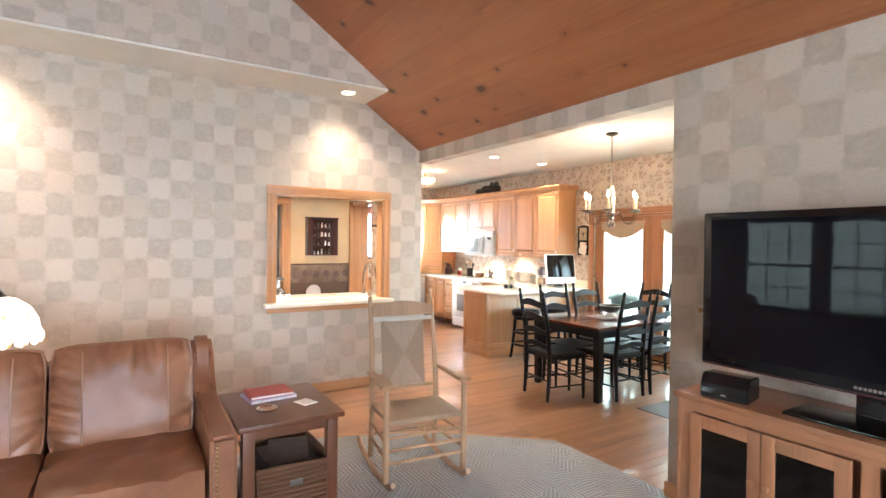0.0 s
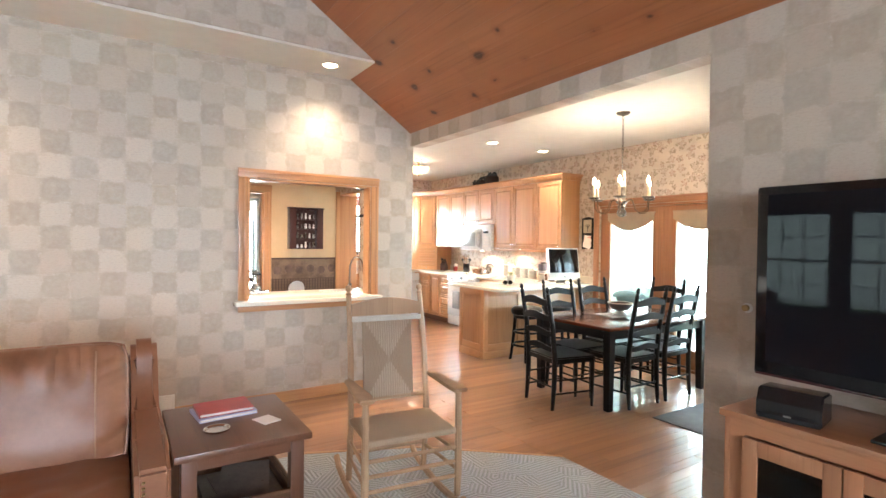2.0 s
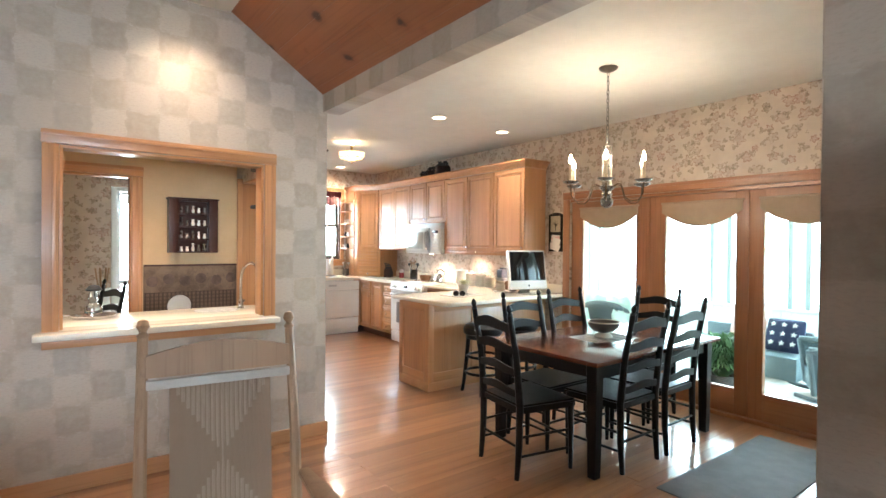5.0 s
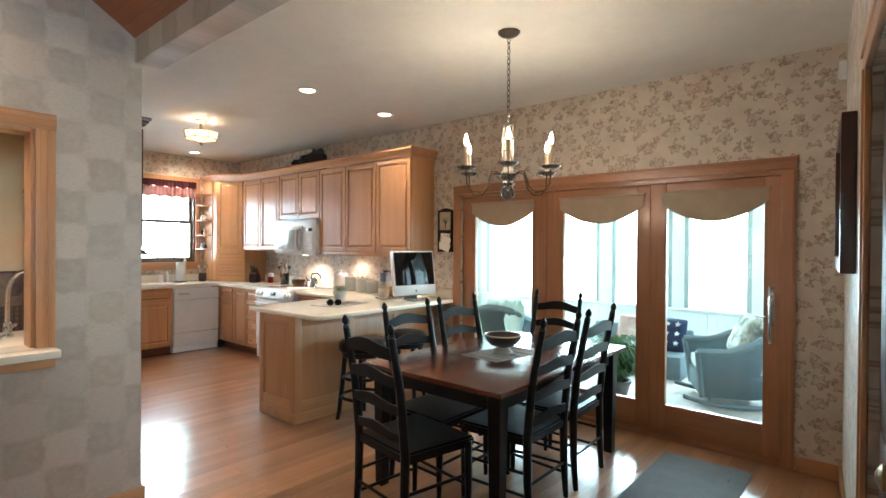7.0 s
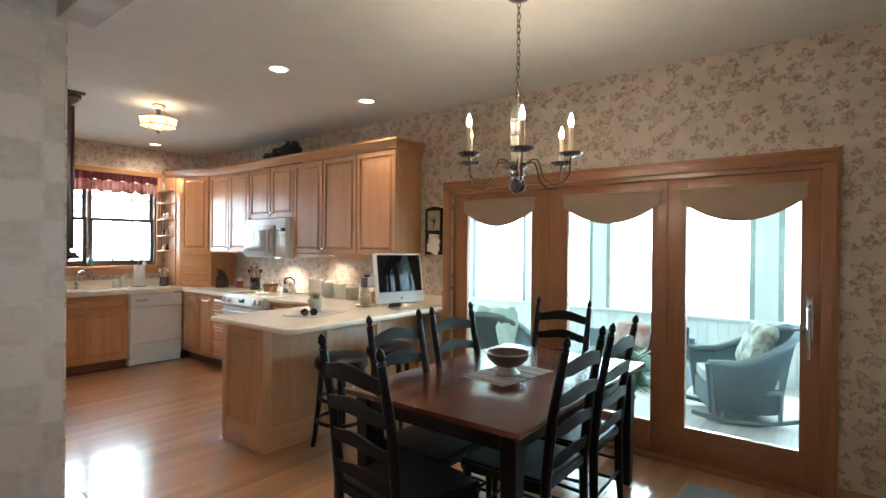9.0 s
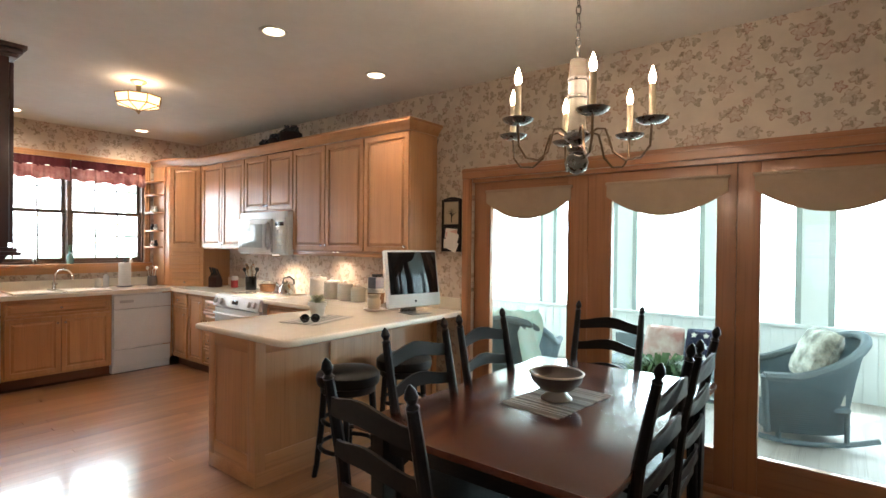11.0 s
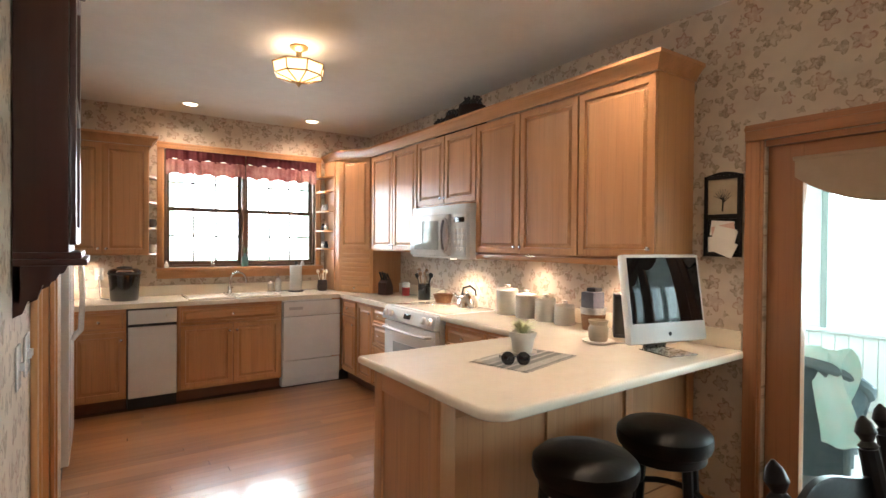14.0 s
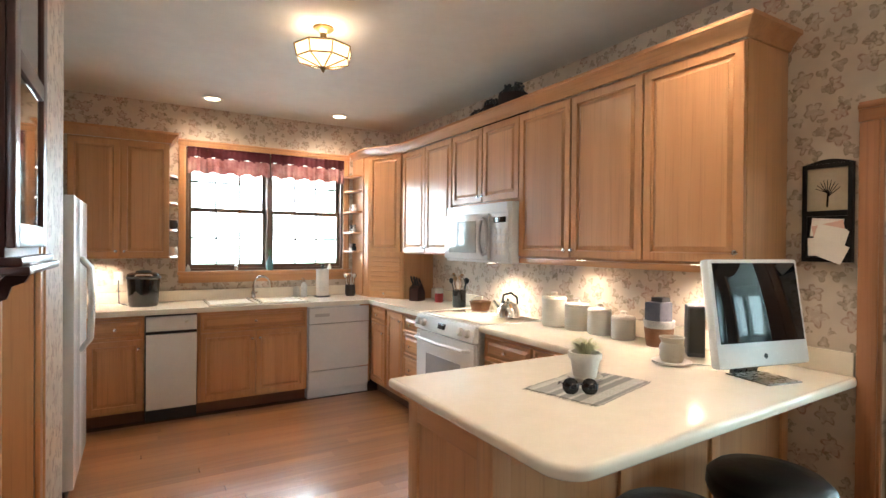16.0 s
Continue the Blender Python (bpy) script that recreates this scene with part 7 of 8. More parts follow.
part("oven_window", boxed(0.17, rw - 0.17, -BD - 0.058, -BD - 0.054, 0.32, 0.62, 0.002), plain("grey_oven_glass", (0.30, 0.29, 0.28), (0.26, 0.25, 0.24), rough=0.12), od)
part("handle", tube([(0.06, -BD - 0.055, 0.735), (0.08, -BD - 0.1, 0.735), (rw / 2, -BD - 0.112, 0.732), (rw - 0.08, -BD - 0.1, 0.735), (rw - 0.06, -BD - 0.055, 0.735)], 0.013, 10), APPLIANCE, od)
part("drawer_front", boxed(0.012, rw - 0.012, -BD - 0.045, -BD - 0.021, 0.04, 0.19, 0.006), APPLIANCE, rg)
ct = part("cooktop", boxed(0.0, rw, -BD - 0.015, -0.03, 0.886, 0.912, 0.005), APPLIANCE, rg)
part("cooktop_glass", boxed(0.03, rw - 0.03, -BD + 0.03, -0.07, 0.912, 0.916, 0.002), plain("cream_ceramic_top", (0.6, 0.54, 0.44), (0.52, 0.46, 0.37), rough=0.12, scale=40), ct)
for x, y, r in ((0.22, -0.45, 0.1), (0.62, -0.45, 0.085), (0.22, -0.2, 0.085), (0.62, -0.2, 0.1)):
    part("burner_ring", lathe([(r - 0.006, 0.9162), (r, 0.917), (r - 0.003, 0.9175)], 24, m=pose(x, y, 0), cap=False), plain("burner_%d%d" % (x * 100, -y * 100), (0.2, 0.18, 0.16)), ct)

# microwave
mw = thing("microwave", east(9.002, 1.33), "white over-the-range microwave with an oval handle", "microwave")
ww = 0.86
part("body", boxed(0, ww, -0.4, -0.003, 0, 0.435, 0.006), APPLIANCE, mw)
dr = part("door", boxed(0.005, 0.61, -0.425, -0.401, 0.02, 0.36, 0.008), plain("white_gloss_door", (0.7, 0.71, 0.69), rough=0.1, bump=0.0), mw)
part("window", boxed(0.08, 0.46, -0.428, -0.424, 0.07, 0.31, 0.004), plain("pale_microwave_glass", (0.4, 0.44, 0.425), rough=0.06, bump=0.0), dr)
part("handle", tube([(0.57 + 0.05 * math.cos(2 * math.pi * k / 20), -0.44, 0.19 + 0.13 * math.sin(2 * math.pi * k / 20)) for k in range(20)], 0.013, 8, closed=True), plain("grey_handle", (0.5, 0.5, 0.48), rough=0.3), dr)
kp = part("keypad", boxed(0.64, 0.83, -0.408, -0.4, 0.02, 0.36, 0.006), APPLIANCE, mw)
for k in range(4):
    for j in range(3):
        part("key", boxed(0.665 + 0.05 * j, 0.7 + 0.05 * j, -0.411, -0.407, 0.06 + 0.05 * k, 0.095 + 0.05 * k, 0.002), STONEWARE, kp)
part("key_display", boxed(0.665, 0.8, -0.411, -0.407, 0.29, 0.33, 0.002), BLACKGLOSS, kp)
for k in range(5):
    part("vent_slot", boxed(0.05, ww - 0.05, -0.404, -0.399, 0.372 + 0.012 * k, 0.378 + 0.012 * k), STONEWARE, mw)

# worktops
def bullnose(outline, z0, z1, r, bm):
    """A slab with rounded upper and lower edges."""
    n = len(outline)
    area = sum(outline[i][0] * outline[(i + 1) % n][1] - outline[(i + 1) % n][0] * outline[i][1] for i in range(n))
    turn = 1 if area > 0 else -1
    inward = []
    for i in range(n):
        p, q, s = (Vector(outline[k % n]) for k in (i - 1, i, i + 1))
        u, v = (q - p).normalized(), (s - q).normalized()
        nu, nv = Vector((-u.y, u.x)) * turn, Vector((-v.y, v.x)) * turn
        b = (nu + nv).normalized()
        inward.append(b / max(0.4, b.dot(nu)))
    rows = []
    for k in range(11):
        a = radians(-90 + 18 * k)
        z = (z0 + r + r * math.sin(a)) if a < -1e-6 else (z1 - r + r * math.sin(a))
        inset = r * (1 - math.cos(a))
        rows.append([bm.verts.new((x + w.x * inset, y + w.y * inset, z)) for (x, y), w in zip(outline, inward)])
    bm.faces.new(rows[0][::-1])
    bm.faces.new(rows[-1])
    for lo, hi in zip(rows, rows[1:]):
        for i in range(n):
            bm.faces.new((lo[i], lo[(i + 1) % n], hi[(i + 1) % n], hi[i]))
    return bm


top = bmesh.new()
fy = N_FACE - BD - 0.03
fx = E_FACE - BD - 0.03
prism([(4.1, N_FACE), (4.1, fy), (fx, fy), (fx, RY1), (E_FACE, RY1), (E_FACE, N_FACE)], 2, BZ + 0.001, 0.915, top)
bmesh.ops.bevel(top, geom=[e for e in top.edges if all(abs(v.co.z - 0.915) < 1e-4 for v in e.verts)], offset=0.012, segments=3, affect="EDGES")
structure("worktop_north", top, COUNTER, "cream solid-surface worktop round the sink corner")
top = bmesh.new()
PX, PY0, PY1 = 5.355, 6.26, 7.265
out = [(E_FACE, 8.185), (fx, 8.185), (fx, PY1), (PX, PY1), (PX, PY0 + 0.1)] + arc(PX + 0.1, PY0 + 0.1, 0.1, 180, 270, 7)[1:] + [(E_FACE, PY0 + 0.06)]
bullnose(out, BZ + 0.001, 0.915, 0.016, top)
structure("worktop_peninsula", top, COUNTER, "cream solid-surface peninsula worktop with a rounded corner")
bs = boxed(4.1, E_FACE - 0.02, N_FACE - 0.018, N_FACE, 0.916, 1.015, 0.004)
structure("upstand_north", bs, COUNTER, "cream upstand behind the sink worktop")
structure("upstand_east_far", boxed(E_FACE - 0.018, E_FACE, RY1, 9.97, 0.916, 1.015, 0.004), COUNTER, "cream upstand behind the worktop")
structure("upstand_east_near", boxed(E_FACE - 0.018, E_FACE, 6.335, 8.185, 0.916, 1.015, 0.004), COUNTER, "cream upstand behind the peninsula worktop")

# peninsula base with framed panels
pb = thing("peninsula_base", pose(0, 0, 0), "oak peninsula base with framed panels", "cabinet")
bx0, by0, by1 = 5.392, 6.60, 7.13
part("body", boxed(bx0, E_FACE - BD - 0.001, by0, by1, 0.09, BZ, 0.002), OAK[2], pb)
part("body", boxed(E_FACE - BD, E_FACE - 0.002, by0, 7.172, 0.09, BZ, 0.002), OAK[2], pb)
part("plinth", boxed(bx0 - 0.012, E_FACE - 0.003, by0 - 0.012, by1, 0.0, 0.09, 0.004), OAK[0], pb)
for a, b in ((by0, by0 + 0.07), (by1 - 0.07, by1)):
    part("corner_stile", boxed(bx0 - 0.014, bx0 - 0.001, a, b, 0.09, BZ, 0.003), OAK[2], pb)
part("end_rail", boxed(bx0 - 0.014, bx0 - 0.001, by0 + 0.07, by1 - 0.07, BZ - 0.08, BZ, 0.003), OAK[1], pb)
part("end_rail", boxed(bx0 - 0.014, bx0 - 0.001, by0 + 0.07, by1 - 0.07, 0.09, 0.18, 0.003), OAK[1], pb)
for k in range(4):
    x = bx0 + (E_FACE - 0.06 - bx0) * k / 3
    part("front_stile", boxed(x - 0.014 if k == 0 else x, x + 0.055, by0 - 0.014, by0 - 0.001, 0.09, BZ, 0.003), OAK[2], pb)
    if k < 3:
        x2 = bx0 + (E_FACE - 0.06 - bx0) * (k + 1) / 3
        part("front_rail", boxed(x + 0.055, x2, by0 - 0.014, by0 - 0.001, BZ - 0.08, BZ, 0.003), OAK[0], pb)
        part("front_rail", boxed(x + 0.055, x2, by0 - 0.014, by0 - 0.001, 0.09, 0.18, 0.003), OAK[0], pb)

# sink and tap
sk = thing("sink", pose(5.42, 10.38, 0.916), "white double-bowl sink set in the worktop", "sink")
for a, b in ((-0.42, -0.02), (0.02, 0.42)):
    bm = bmesh.new()
    for q in ((a, b, -0.24, -0.22), (a, b, 0.22, 0.24), (a, a + 0.02, -0.22, 0.22), (b - 0.02, b, -0.22, 0.22)):
        box(bm, q[0], q[1], q[2], q[3], 0, 0.016, 0.004)
    bowl = part("bowl_rim", bm, COUNTER, sk)
    # flat plate; the shade of a deep bowl is put into its darker colour
    part("basin", boxed(a + 0.02, b - 0.02, -0.22, 0.22, 0.0, 0.004), plain("shaded_basin_%d" % (a > 0), (0.72, 0.66, 0.54)), bowl)
tap(pose(5.45, 10.62, 0.916, 0, 0, 60), CHROME, "chrome kitchen tap behind the sink", 0.22, 0.17)

# refrigerator
fr = thing("refrigerator", pose(3.52, 9.19, 0, 0, 0, 90), "white side-by-side refrigerator with curved handles", "refrigerator")
part("body", boxed(-0.36, 0.42, -0.6, 0.28, 0.02, 1.72, 0.006), APPLIANCE, fr)
for a, b, hx in ((-0.36, -0.02, -0.06), (-0.01, 0.42, 0.03)):
    d2 = part("door", boxed(a + 0.003, b - 0.003, -0.66, -0.602, 0.08, 1.715, 0.01), APPLIANCE, fr)
    part("handle", tube([(hx, -0.66, 1.36), (hx, -0.71, 1.3), (hx, -0.72, 1.1), (hx, -0.71, 0.86), (hx, -0.66, 0.8)], 0.016, 8), APPLIANCE, d2)
part("foot_grille", boxed(-0.35, 0.41, -0.62, -0.6, 0.0, 0.075, 0.003), BLACKMATT, fr)

# dark wall cupboard on the bar wall, with a glazed door
hc = thing("wall_cupboard", pose(4.152, 6.64, 1.36, 0, 0, 90), "dark cherry wall cupboard with a glazed door and scalloped base", "cupboard")
hd = 0.112
part("body", boxed(0, 0.39, -hd, -0.001, 0.06, 0.86, 0.003), DARK[2], hc)
for q in ((0, 0.05, 0.08, 0.84), (0.34, 0.39, 0.08, 0.84), (0.05, 0.34, 0.08, 0.13), (0.05, 0.34, 0.79, 0.84), (0.05, 0.34, 0.44, 0.48)):
    part("door_frame", boxed(q[0], q[1], -hd - 0.016, -hd - 0.001, q[2], q[3], 0.004), DARK[2], hc)
part("pane", boxed(0.05, 0.34, -hd - 0.009, -hd - 0.006, 0.13, 0.79), plain("dark_mirror_glass", (0.3, 0.3, 0.3), rough=0.03, metal=1.0, bump=0.0), hc, "reflecting glass pane")
for z, g in ((0.86, 0.012), (0.875, 0.025), (0.895, 0.038)):
    part("cornice", boxed(-g, 0.39 + g, -hd - 0.016 - g, -0.001, z, z + 0.018, 0.004), DARK[0], hc)
for z, g in ((0.045, 0.018), (0.028, 0.03)):
    part("base_moulding", boxed(-g * 0.5, 0.39 + g * 0.5, -hd - 0.01 - g, -0.001, z, z + 0.017, 0.004), DARK[0], hc)
for x in (0.0, 0.375):
    sc = [(-hd, 0.028), (-0.001, 0.028), (-0.001, -0.1), (-0.02, -0.09), (-0.03, -0.06), (-0.05, -0.05), (-0.06, -0.02), (-0.085, -0.01), (-0.095, 0.01)]
    part("bracket", prism(sc, 0, x, x + 0.015), DARK[2], hc)
part("scalloped_apron", prism([(0.0, 0.028), (0.39, 0.028), (0.39, -0.06)] + [(0.39 - 0.39 * k / 12, -0.06 + 0.045 * abs(math.sin(math.pi * k / 4))) for k in range(1, 12)] + [(0.0, -0.06)], 1, -0.016, -0.002), DARK[2], hc)
switch_plate(pose(4.15, 6.93, 1.12, 0, 0, 90), "white double switch plate on the floral wallpaper", 2)
switch_plate(pose(4.15, 6.74, 1.12, 0, 0, 90))

# semi-flush ceiling light with glass panels
fl = thing("flush_ceiling_light", pose(5.42, 8.36, CEIL), "small brass and glass ceiling light, switched on", "ceiling light")
part("plate", lathe([(0.06, -0.001), (0.06, -0.012), (0.045, -0.02)], 24), BRASS, fl)
part("stem", lathe([(0.05, -0.02), (0.02, -0.035), (0.012, -0.12), (0.02, -0.235)], 16), BRASS, fl)
WARMGLASS = glow("lit_bevelled_glass", (1.0, 0.80, 0.50), 1.1)
for k in range(8):
    a0, a1 = 2 * math.pi * k / 8, 2 * math.pi * (k + 1) / 8
    bm = bmesh.new()
    q = [(0.17, a0, -0.128), (0.17, a1, -0.128), (0.155, a1, -0.193), (0.155, a0, -0.193)]
    vs = [bm.verts.new((r * math.cos(a), r * math.sin(a), z)) for r, a, z in q]
    bm.faces.new(vs)
    lo = [bm.verts.new((0.155 * math.cos(a1), 0.155 * math.sin(a1), -0.193)), bm.verts.new((0.155 * math.cos(a0), 0.155 * math.sin(a0), -0.193)), bm.verts.new((0.02 * math.cos(a0), 0.02 * math.sin(a0), -0.233)), bm.verts.new((0.02 * math.cos(a1), 0.02 * math.sin(a1), -0.233))]
    bm.faces.new(lo)
    bmesh.ops.solidify(bm, geom=list(bm.faces), thickness=0.003)
    part("glass_panel", bm, WARMGLASS, fl)
    part("came", tube([(0.172 * math.cos(a0), 0.172 * math.sin(a0), -0.126), (0.157 * math.cos(a0), 0.157 * math.sin(a0), -0.194), (0.018 * math.cos(a0), 0.018 * math.sin(a0), -0.236)], 0.0045, 6), BRASS, fl)
for r, z in ((0.172, -0.126), (0.157, -0.194)):
    part("band", tube([(r * math.cos(2 * math.pi * i / 8), r * math.sin(2 * math.pi * i / 8), z) for i in range(8)], 0.005, 6, closed=True), BRASS, fl)
part("finial", lathe([(0.018, -0.233), (0.022, -0.240), (0.008, -0.258), (0.003, -0.268)], 12), BRASS, fl)
lamp("flush_lamp", "POINT", pose(5.42, 8.36, CEIL - 0.045), 9, WARM, radius=0.04)
# lamps below the upper cabinets and microwave
for x, y, z, e in ((6.93, 6.95, UZ0 - 0.02, 3.6), (6.93, 7.75, UZ0 - 0.02, 2.4), (6.85, 8.6, 1.318, 8.0), (4.2, 10.58, UZ0 - 0.05, 3.5)):
    u = thing("under_cabinet_light", pose(x, y, z + 0.017), "small lit lamp fixed below the upper cabinet", "light", "under-cabinet lights")
    part("puck", lathe([(0.032, -0.016), (0.034, -0.008), (0.034, -0.002)], 16), CAN_GLOW, u)
    lamp("under_cabinet_lamp", "SPOT", pose(x, y, z - 0.004), e * 8.5, WARM, cone=150, radius=0.03)

# ---- small things on the worktops ----
def canister(x, y, r, h):
    t = thing("canister", pose(x, y, 0.9155), "cream stoneware canister with a knobbed lid", "canister", "set of canisters")
    part("body", lathe([(r * 0.95, 0), (r, 0.006), (r, h * 0.95), (r * 1.04, h), (r * 0.9, h)], 24), STONEWARE, t)
    part("lid", lathe([(r * 1.02, h + 0.001), (r * 0.95, h + 0.012), (r * 0.3, h + 0.02), (r * 0.22, h + 0.028), (r * 0.3, h + 0.04), (r * 0.05, h + 0.045)], 24), STONEWARE, t)


for x, y, r, h in ((6.93, 7.99, 0.083, 0.185), (6.93, 7.78, 0.077, 0.16), (6.93, 7.59, 0.072, 0.145), (6.93, 7.41, 0.068, 0.12)):
    canister(x, y, r, h)
bk = thing("wire_basket", pose(6.93, 7.17, 0.9155), "woven basket holding dark packets", "basket")
part("body", lathe([(0.065, 0), (0.078, 0.1), (0.07, 0.1), (0.058, 0.008)], 20), woven("tan_weave", (0.34, 0.19, 0.09), (0.16, 0.08, 0.04), 130.0), bk)
part("handle", tube([(0.07 * math.cos(a), 0, 0.095 + 0.07 * math.sin(a)) for a in [math.pi * k / 8 for k in range(9)]], 0.007, 6), WICKER, bk)
part("lining", lathe([(0.076, 0.1), (0.082, 0.14), (0.07, 0.14), (0.06, 0.09)], 20), plain("checked_liner", (0.55, 0.55, 0.53), (0.2, 0.2, 0.22), scale=30), bk)
part("packet", boxed(-0.06, 0.05, -0.05, 0.05, 0.09, 0.24, 0.01), plain("dark_blue_packet", (0.03, 0.035, 0.06), (0.1, 0.1, 0.12), rough=0.3), bk)
part("packet", boxed(-0.03, 0.04, -0.04, 0.03, 0.24, 0.265, 0.005), BLACKMATT, bk)

sp = thing("speaker", pose(6.88, 6.93, 0.9155, 0, 0, -50), "tall dark grey desk speaker", "speaker")
part("case", boxed(-0.04, 0.04, -0.07, 0.07, 0, 0.25, 0.008), plain("charcoal_case", (0.05, 0.05, 0.055)), sp)
part("grille", boxed(-0.034, 0.034, -0.074, -0.07, 0.02, 0.24, 0.004), BLACKMATT, sp)
cw = thing("candle_warmer", pose(6.6, 6.86, 0.9155), "cream stoneware wax warmer on a saucer", "candle warmer")
part("saucer", lathe([(0.05, 0), (0.085, 0.008), (0.088, 0.016), (0.05, 0.012)], 24), STONEWARE, cw)
part("jar", lathe([(0.046, 0.013), (0.052, 0.03), (0.055, 0.08), (0.045, 0.1), (0.056, 0.125), (0.05, 0.125), (0.04, 0.1), (0.045, 0.02)], 24), plain("tan_stoneware", (0.46, 0.40, 0.31), (0.4, 0.34, 0.26), rough=0.3, coat=0.3), cw)
cable = [(6.66, 6.82, 0.919), (6.7, 6.76, 0.919), (6.76, 6.74, 0.919), (6.74, 6.68, 0.919), (6.82, 6.64, 0.919), (6.95, 6.62, 0.919)]
solo("power_cord", tube(cable, 0.003, 6), APPLIANCE, "white power cord lying on the worktop", "cable")

IM = pose(6.70, 6.51, 0.9155, 0, 0, -12)
im = thing("desktop_computer", IM, "white all-in-one computer with a dark glossy screen", "computer")
part("foot", prism([(-0.09, -0.1), (0.09, -0.1), (0.09, 0.1), (-0.09, 0.1)], 2, 0, 0.006), PEWTER, im)
part("neck", prism([(0.1, 0.006), (0.085, 0.006), (0.02, 0.2), (0.035, 0.2)], 0, -0.07, 0.07), PEWTER, im)
tilt = pose(0, 0, 0.045, -9)
part("housing", boxed(-0.25, 0.25, -0.02, 0.025, 0.005, 0.45, 0.014), APPLIANCE, im, at=tilt)
part("screen", boxed(-0.23, 0.23, -0.023, -0.019, 0.105, 0.432, 0.001), plain("dark_monitor_glass", (0.006, 0.007, 0.008), rough=0.03, bump=0.0), im, at=tilt)
part("emblem", lathe([(0.01, 0), (0.011, 0.001), (0.002, 0.002)], 14, m=pose(0, -0.0205, 0.048, 90)), BLACKMATT, im, at=tilt)

cloth("placemat", pose(5.98, 6.78, 0.9155, 0, 0, 15), 0.43, 0.3, "striped grey woven placemat on the peninsula", stripes("striped_cloth", [(0.42, 0.40, 0.35), (0.2, 0.2, 0.18), (0.5, 0.47, 0.4), (0.3, 0.29, 0.26)], 1, 0.016))
pp = thing("potted_plant", pose(6.03, 6.85, 0.92), "small pale spider plant in a white-washed pot", "plant")
part("pot", lathe([(0.046, 0.012), (0.058, 0.085), (0.066, 0.085), (0.066, 0.11), (0.056, 0.11), (0.05, 0.09), (0.01, 0.088)], 24), plain("whitewashed_clay", (0.72, 0.69, 0.61), (0.55, 0.51, 0.44), rough=0.8, scale=18), pp)
part("saucer", lathe([(0.055, 0), (0.068, 0.006), (0.07, 0.014), (0.05, 0.012)], 24), plain("clay_saucer", (0.55, 0.5, 0.42), rough=0.8), pp)
leafy("leaves", pp, 130, 0.095, 0.075, 0.0035, 0.088, 5, plain("pale_leaf", (0.5, 0.5, 0.3), (0.3, 0.36, 0.17), rough=0.5))
sg = thing("sunglasses", pose(5.86, 6.71, 0.92, 0, 0, -35), "dark sunglasses lying on the placemat", "sunglasses")
for s in (-1, 1):
    part("lens", lathe([(0.028, -0.003), (0.03, 0.0), (0.02, 0.006), (0.003, 0.008)], 18, m=pose(s * 0.034, 0, 0.026, 75)), BLACKGLOSS, sg)
    part("temple", tube([(s * 0.064, 0.0, 0.036), (s * 0.066, 0.05, 0.03), (s * 0.06, 0.11, 0.004)], 0.0025, 6), BLACKMATT, sg)
part("bridge", tube([(-0.01, 0, 0.034), (0.01, 0, 0.034)], 0.0025, 6), BLACKMATT, sg)

# beside the range
kb = thing("knife_block", pose(6.82, 9.78, 0.9155, 0, 0, -60), "wooden knife block with black-handled knives", "knife block")
bm = prism([(-0.07, 0), (0.06, 0), (0.06, 0.08), (0.0, 0.17), (-0.07, 0.12)], 0, -0.05, 0.05)
part("block", bm, DARK[2], kb)
for i in range(3):
    for j in range(2):
        part("knife_handle", tube([(-0.03 + 0.03 * i, -0.02 + 0.05 * j, 0.14), (-0.03 + 0.03 * i, -0.075 + 0.05 * j, 0.235 - 0.01 * i)], 0.009, 6), BLACKMATT, kb)
rj = thing("jar", pose(6.94, 9.57, 0.9155), "red jar with a white lid", "jar")
part("body", lathe([(0.04, 0), (0.042, 0.09), (0.03, 0.11)], 18), RED, rj)
part("lid", lathe([(0.042, 0.085), (0.042, 0.13), (0.01, 0.14)], 18), APPLIANCE, rj)
uj = thing("utensil_crock", pose(6.9, 9.15, 0.9155), "black utensil crock full of spoons and spatulas", "utensil holder")
part("crock", lathe([(0.055, 0), (0.06, 0.01), (0.06, 0.15), (0.052, 0.15), (0.05, 0.02)], 20), BLACKGLOSS, uj)
for k in range(7):
    a = 2 * math.pi * k / 7
    top_p = (0.07 * math.cos(a), 0.07 * math.sin(a), 0.23 + 0.02 * (k % 3))
    st = part("utensil", tube([(0.02 * math.cos(a), 0.02 * math.sin(a), 0.03), top_p], 0.005, 6), [BLACKMATT, PALEWOOD, CHROME][k % 3], uj)
    part("utensil_head", lathe([(0.004, -0.025), (0.018, -0.01), (0.02, 0.012), (0.006, 0.025)], 10, m=pose(*top_p)), [BLACKMATT, PALEWOOD, CHROME][k % 3], st)
bb = thing("basket", pose(6.93, 8.87, 0.917), "small oval wire and wood basket", "basket")
part("body", lathe([(0.07, 0), (0.09, 0.07), (0.095, 0.075), (0.085, 0.075), (0.065, 0.008)], 20), woven("orange_weave", (0.42, 0.22, 0.1), (0.2, 0.09, 0.04), 120.0), bb)
part("handle", tube([(0.09 * math.cos(a), 0, 0.07 + 0.05 * math.sin(a)) for a in [math.pi * k / 8 for k in range(9)]], 0.004, 6), CHROME, bb)
kt = thing("kettle", pose(6.86, 8.41, 0.918), "polished steel kettle with a black handle", "kettle")
part("body", lathe([(0.08, 0), (0.088, 0.01), (0.085, 0.06), (0.055, 0.11), (0.03, 0.12)], 24), CHROME, kt)
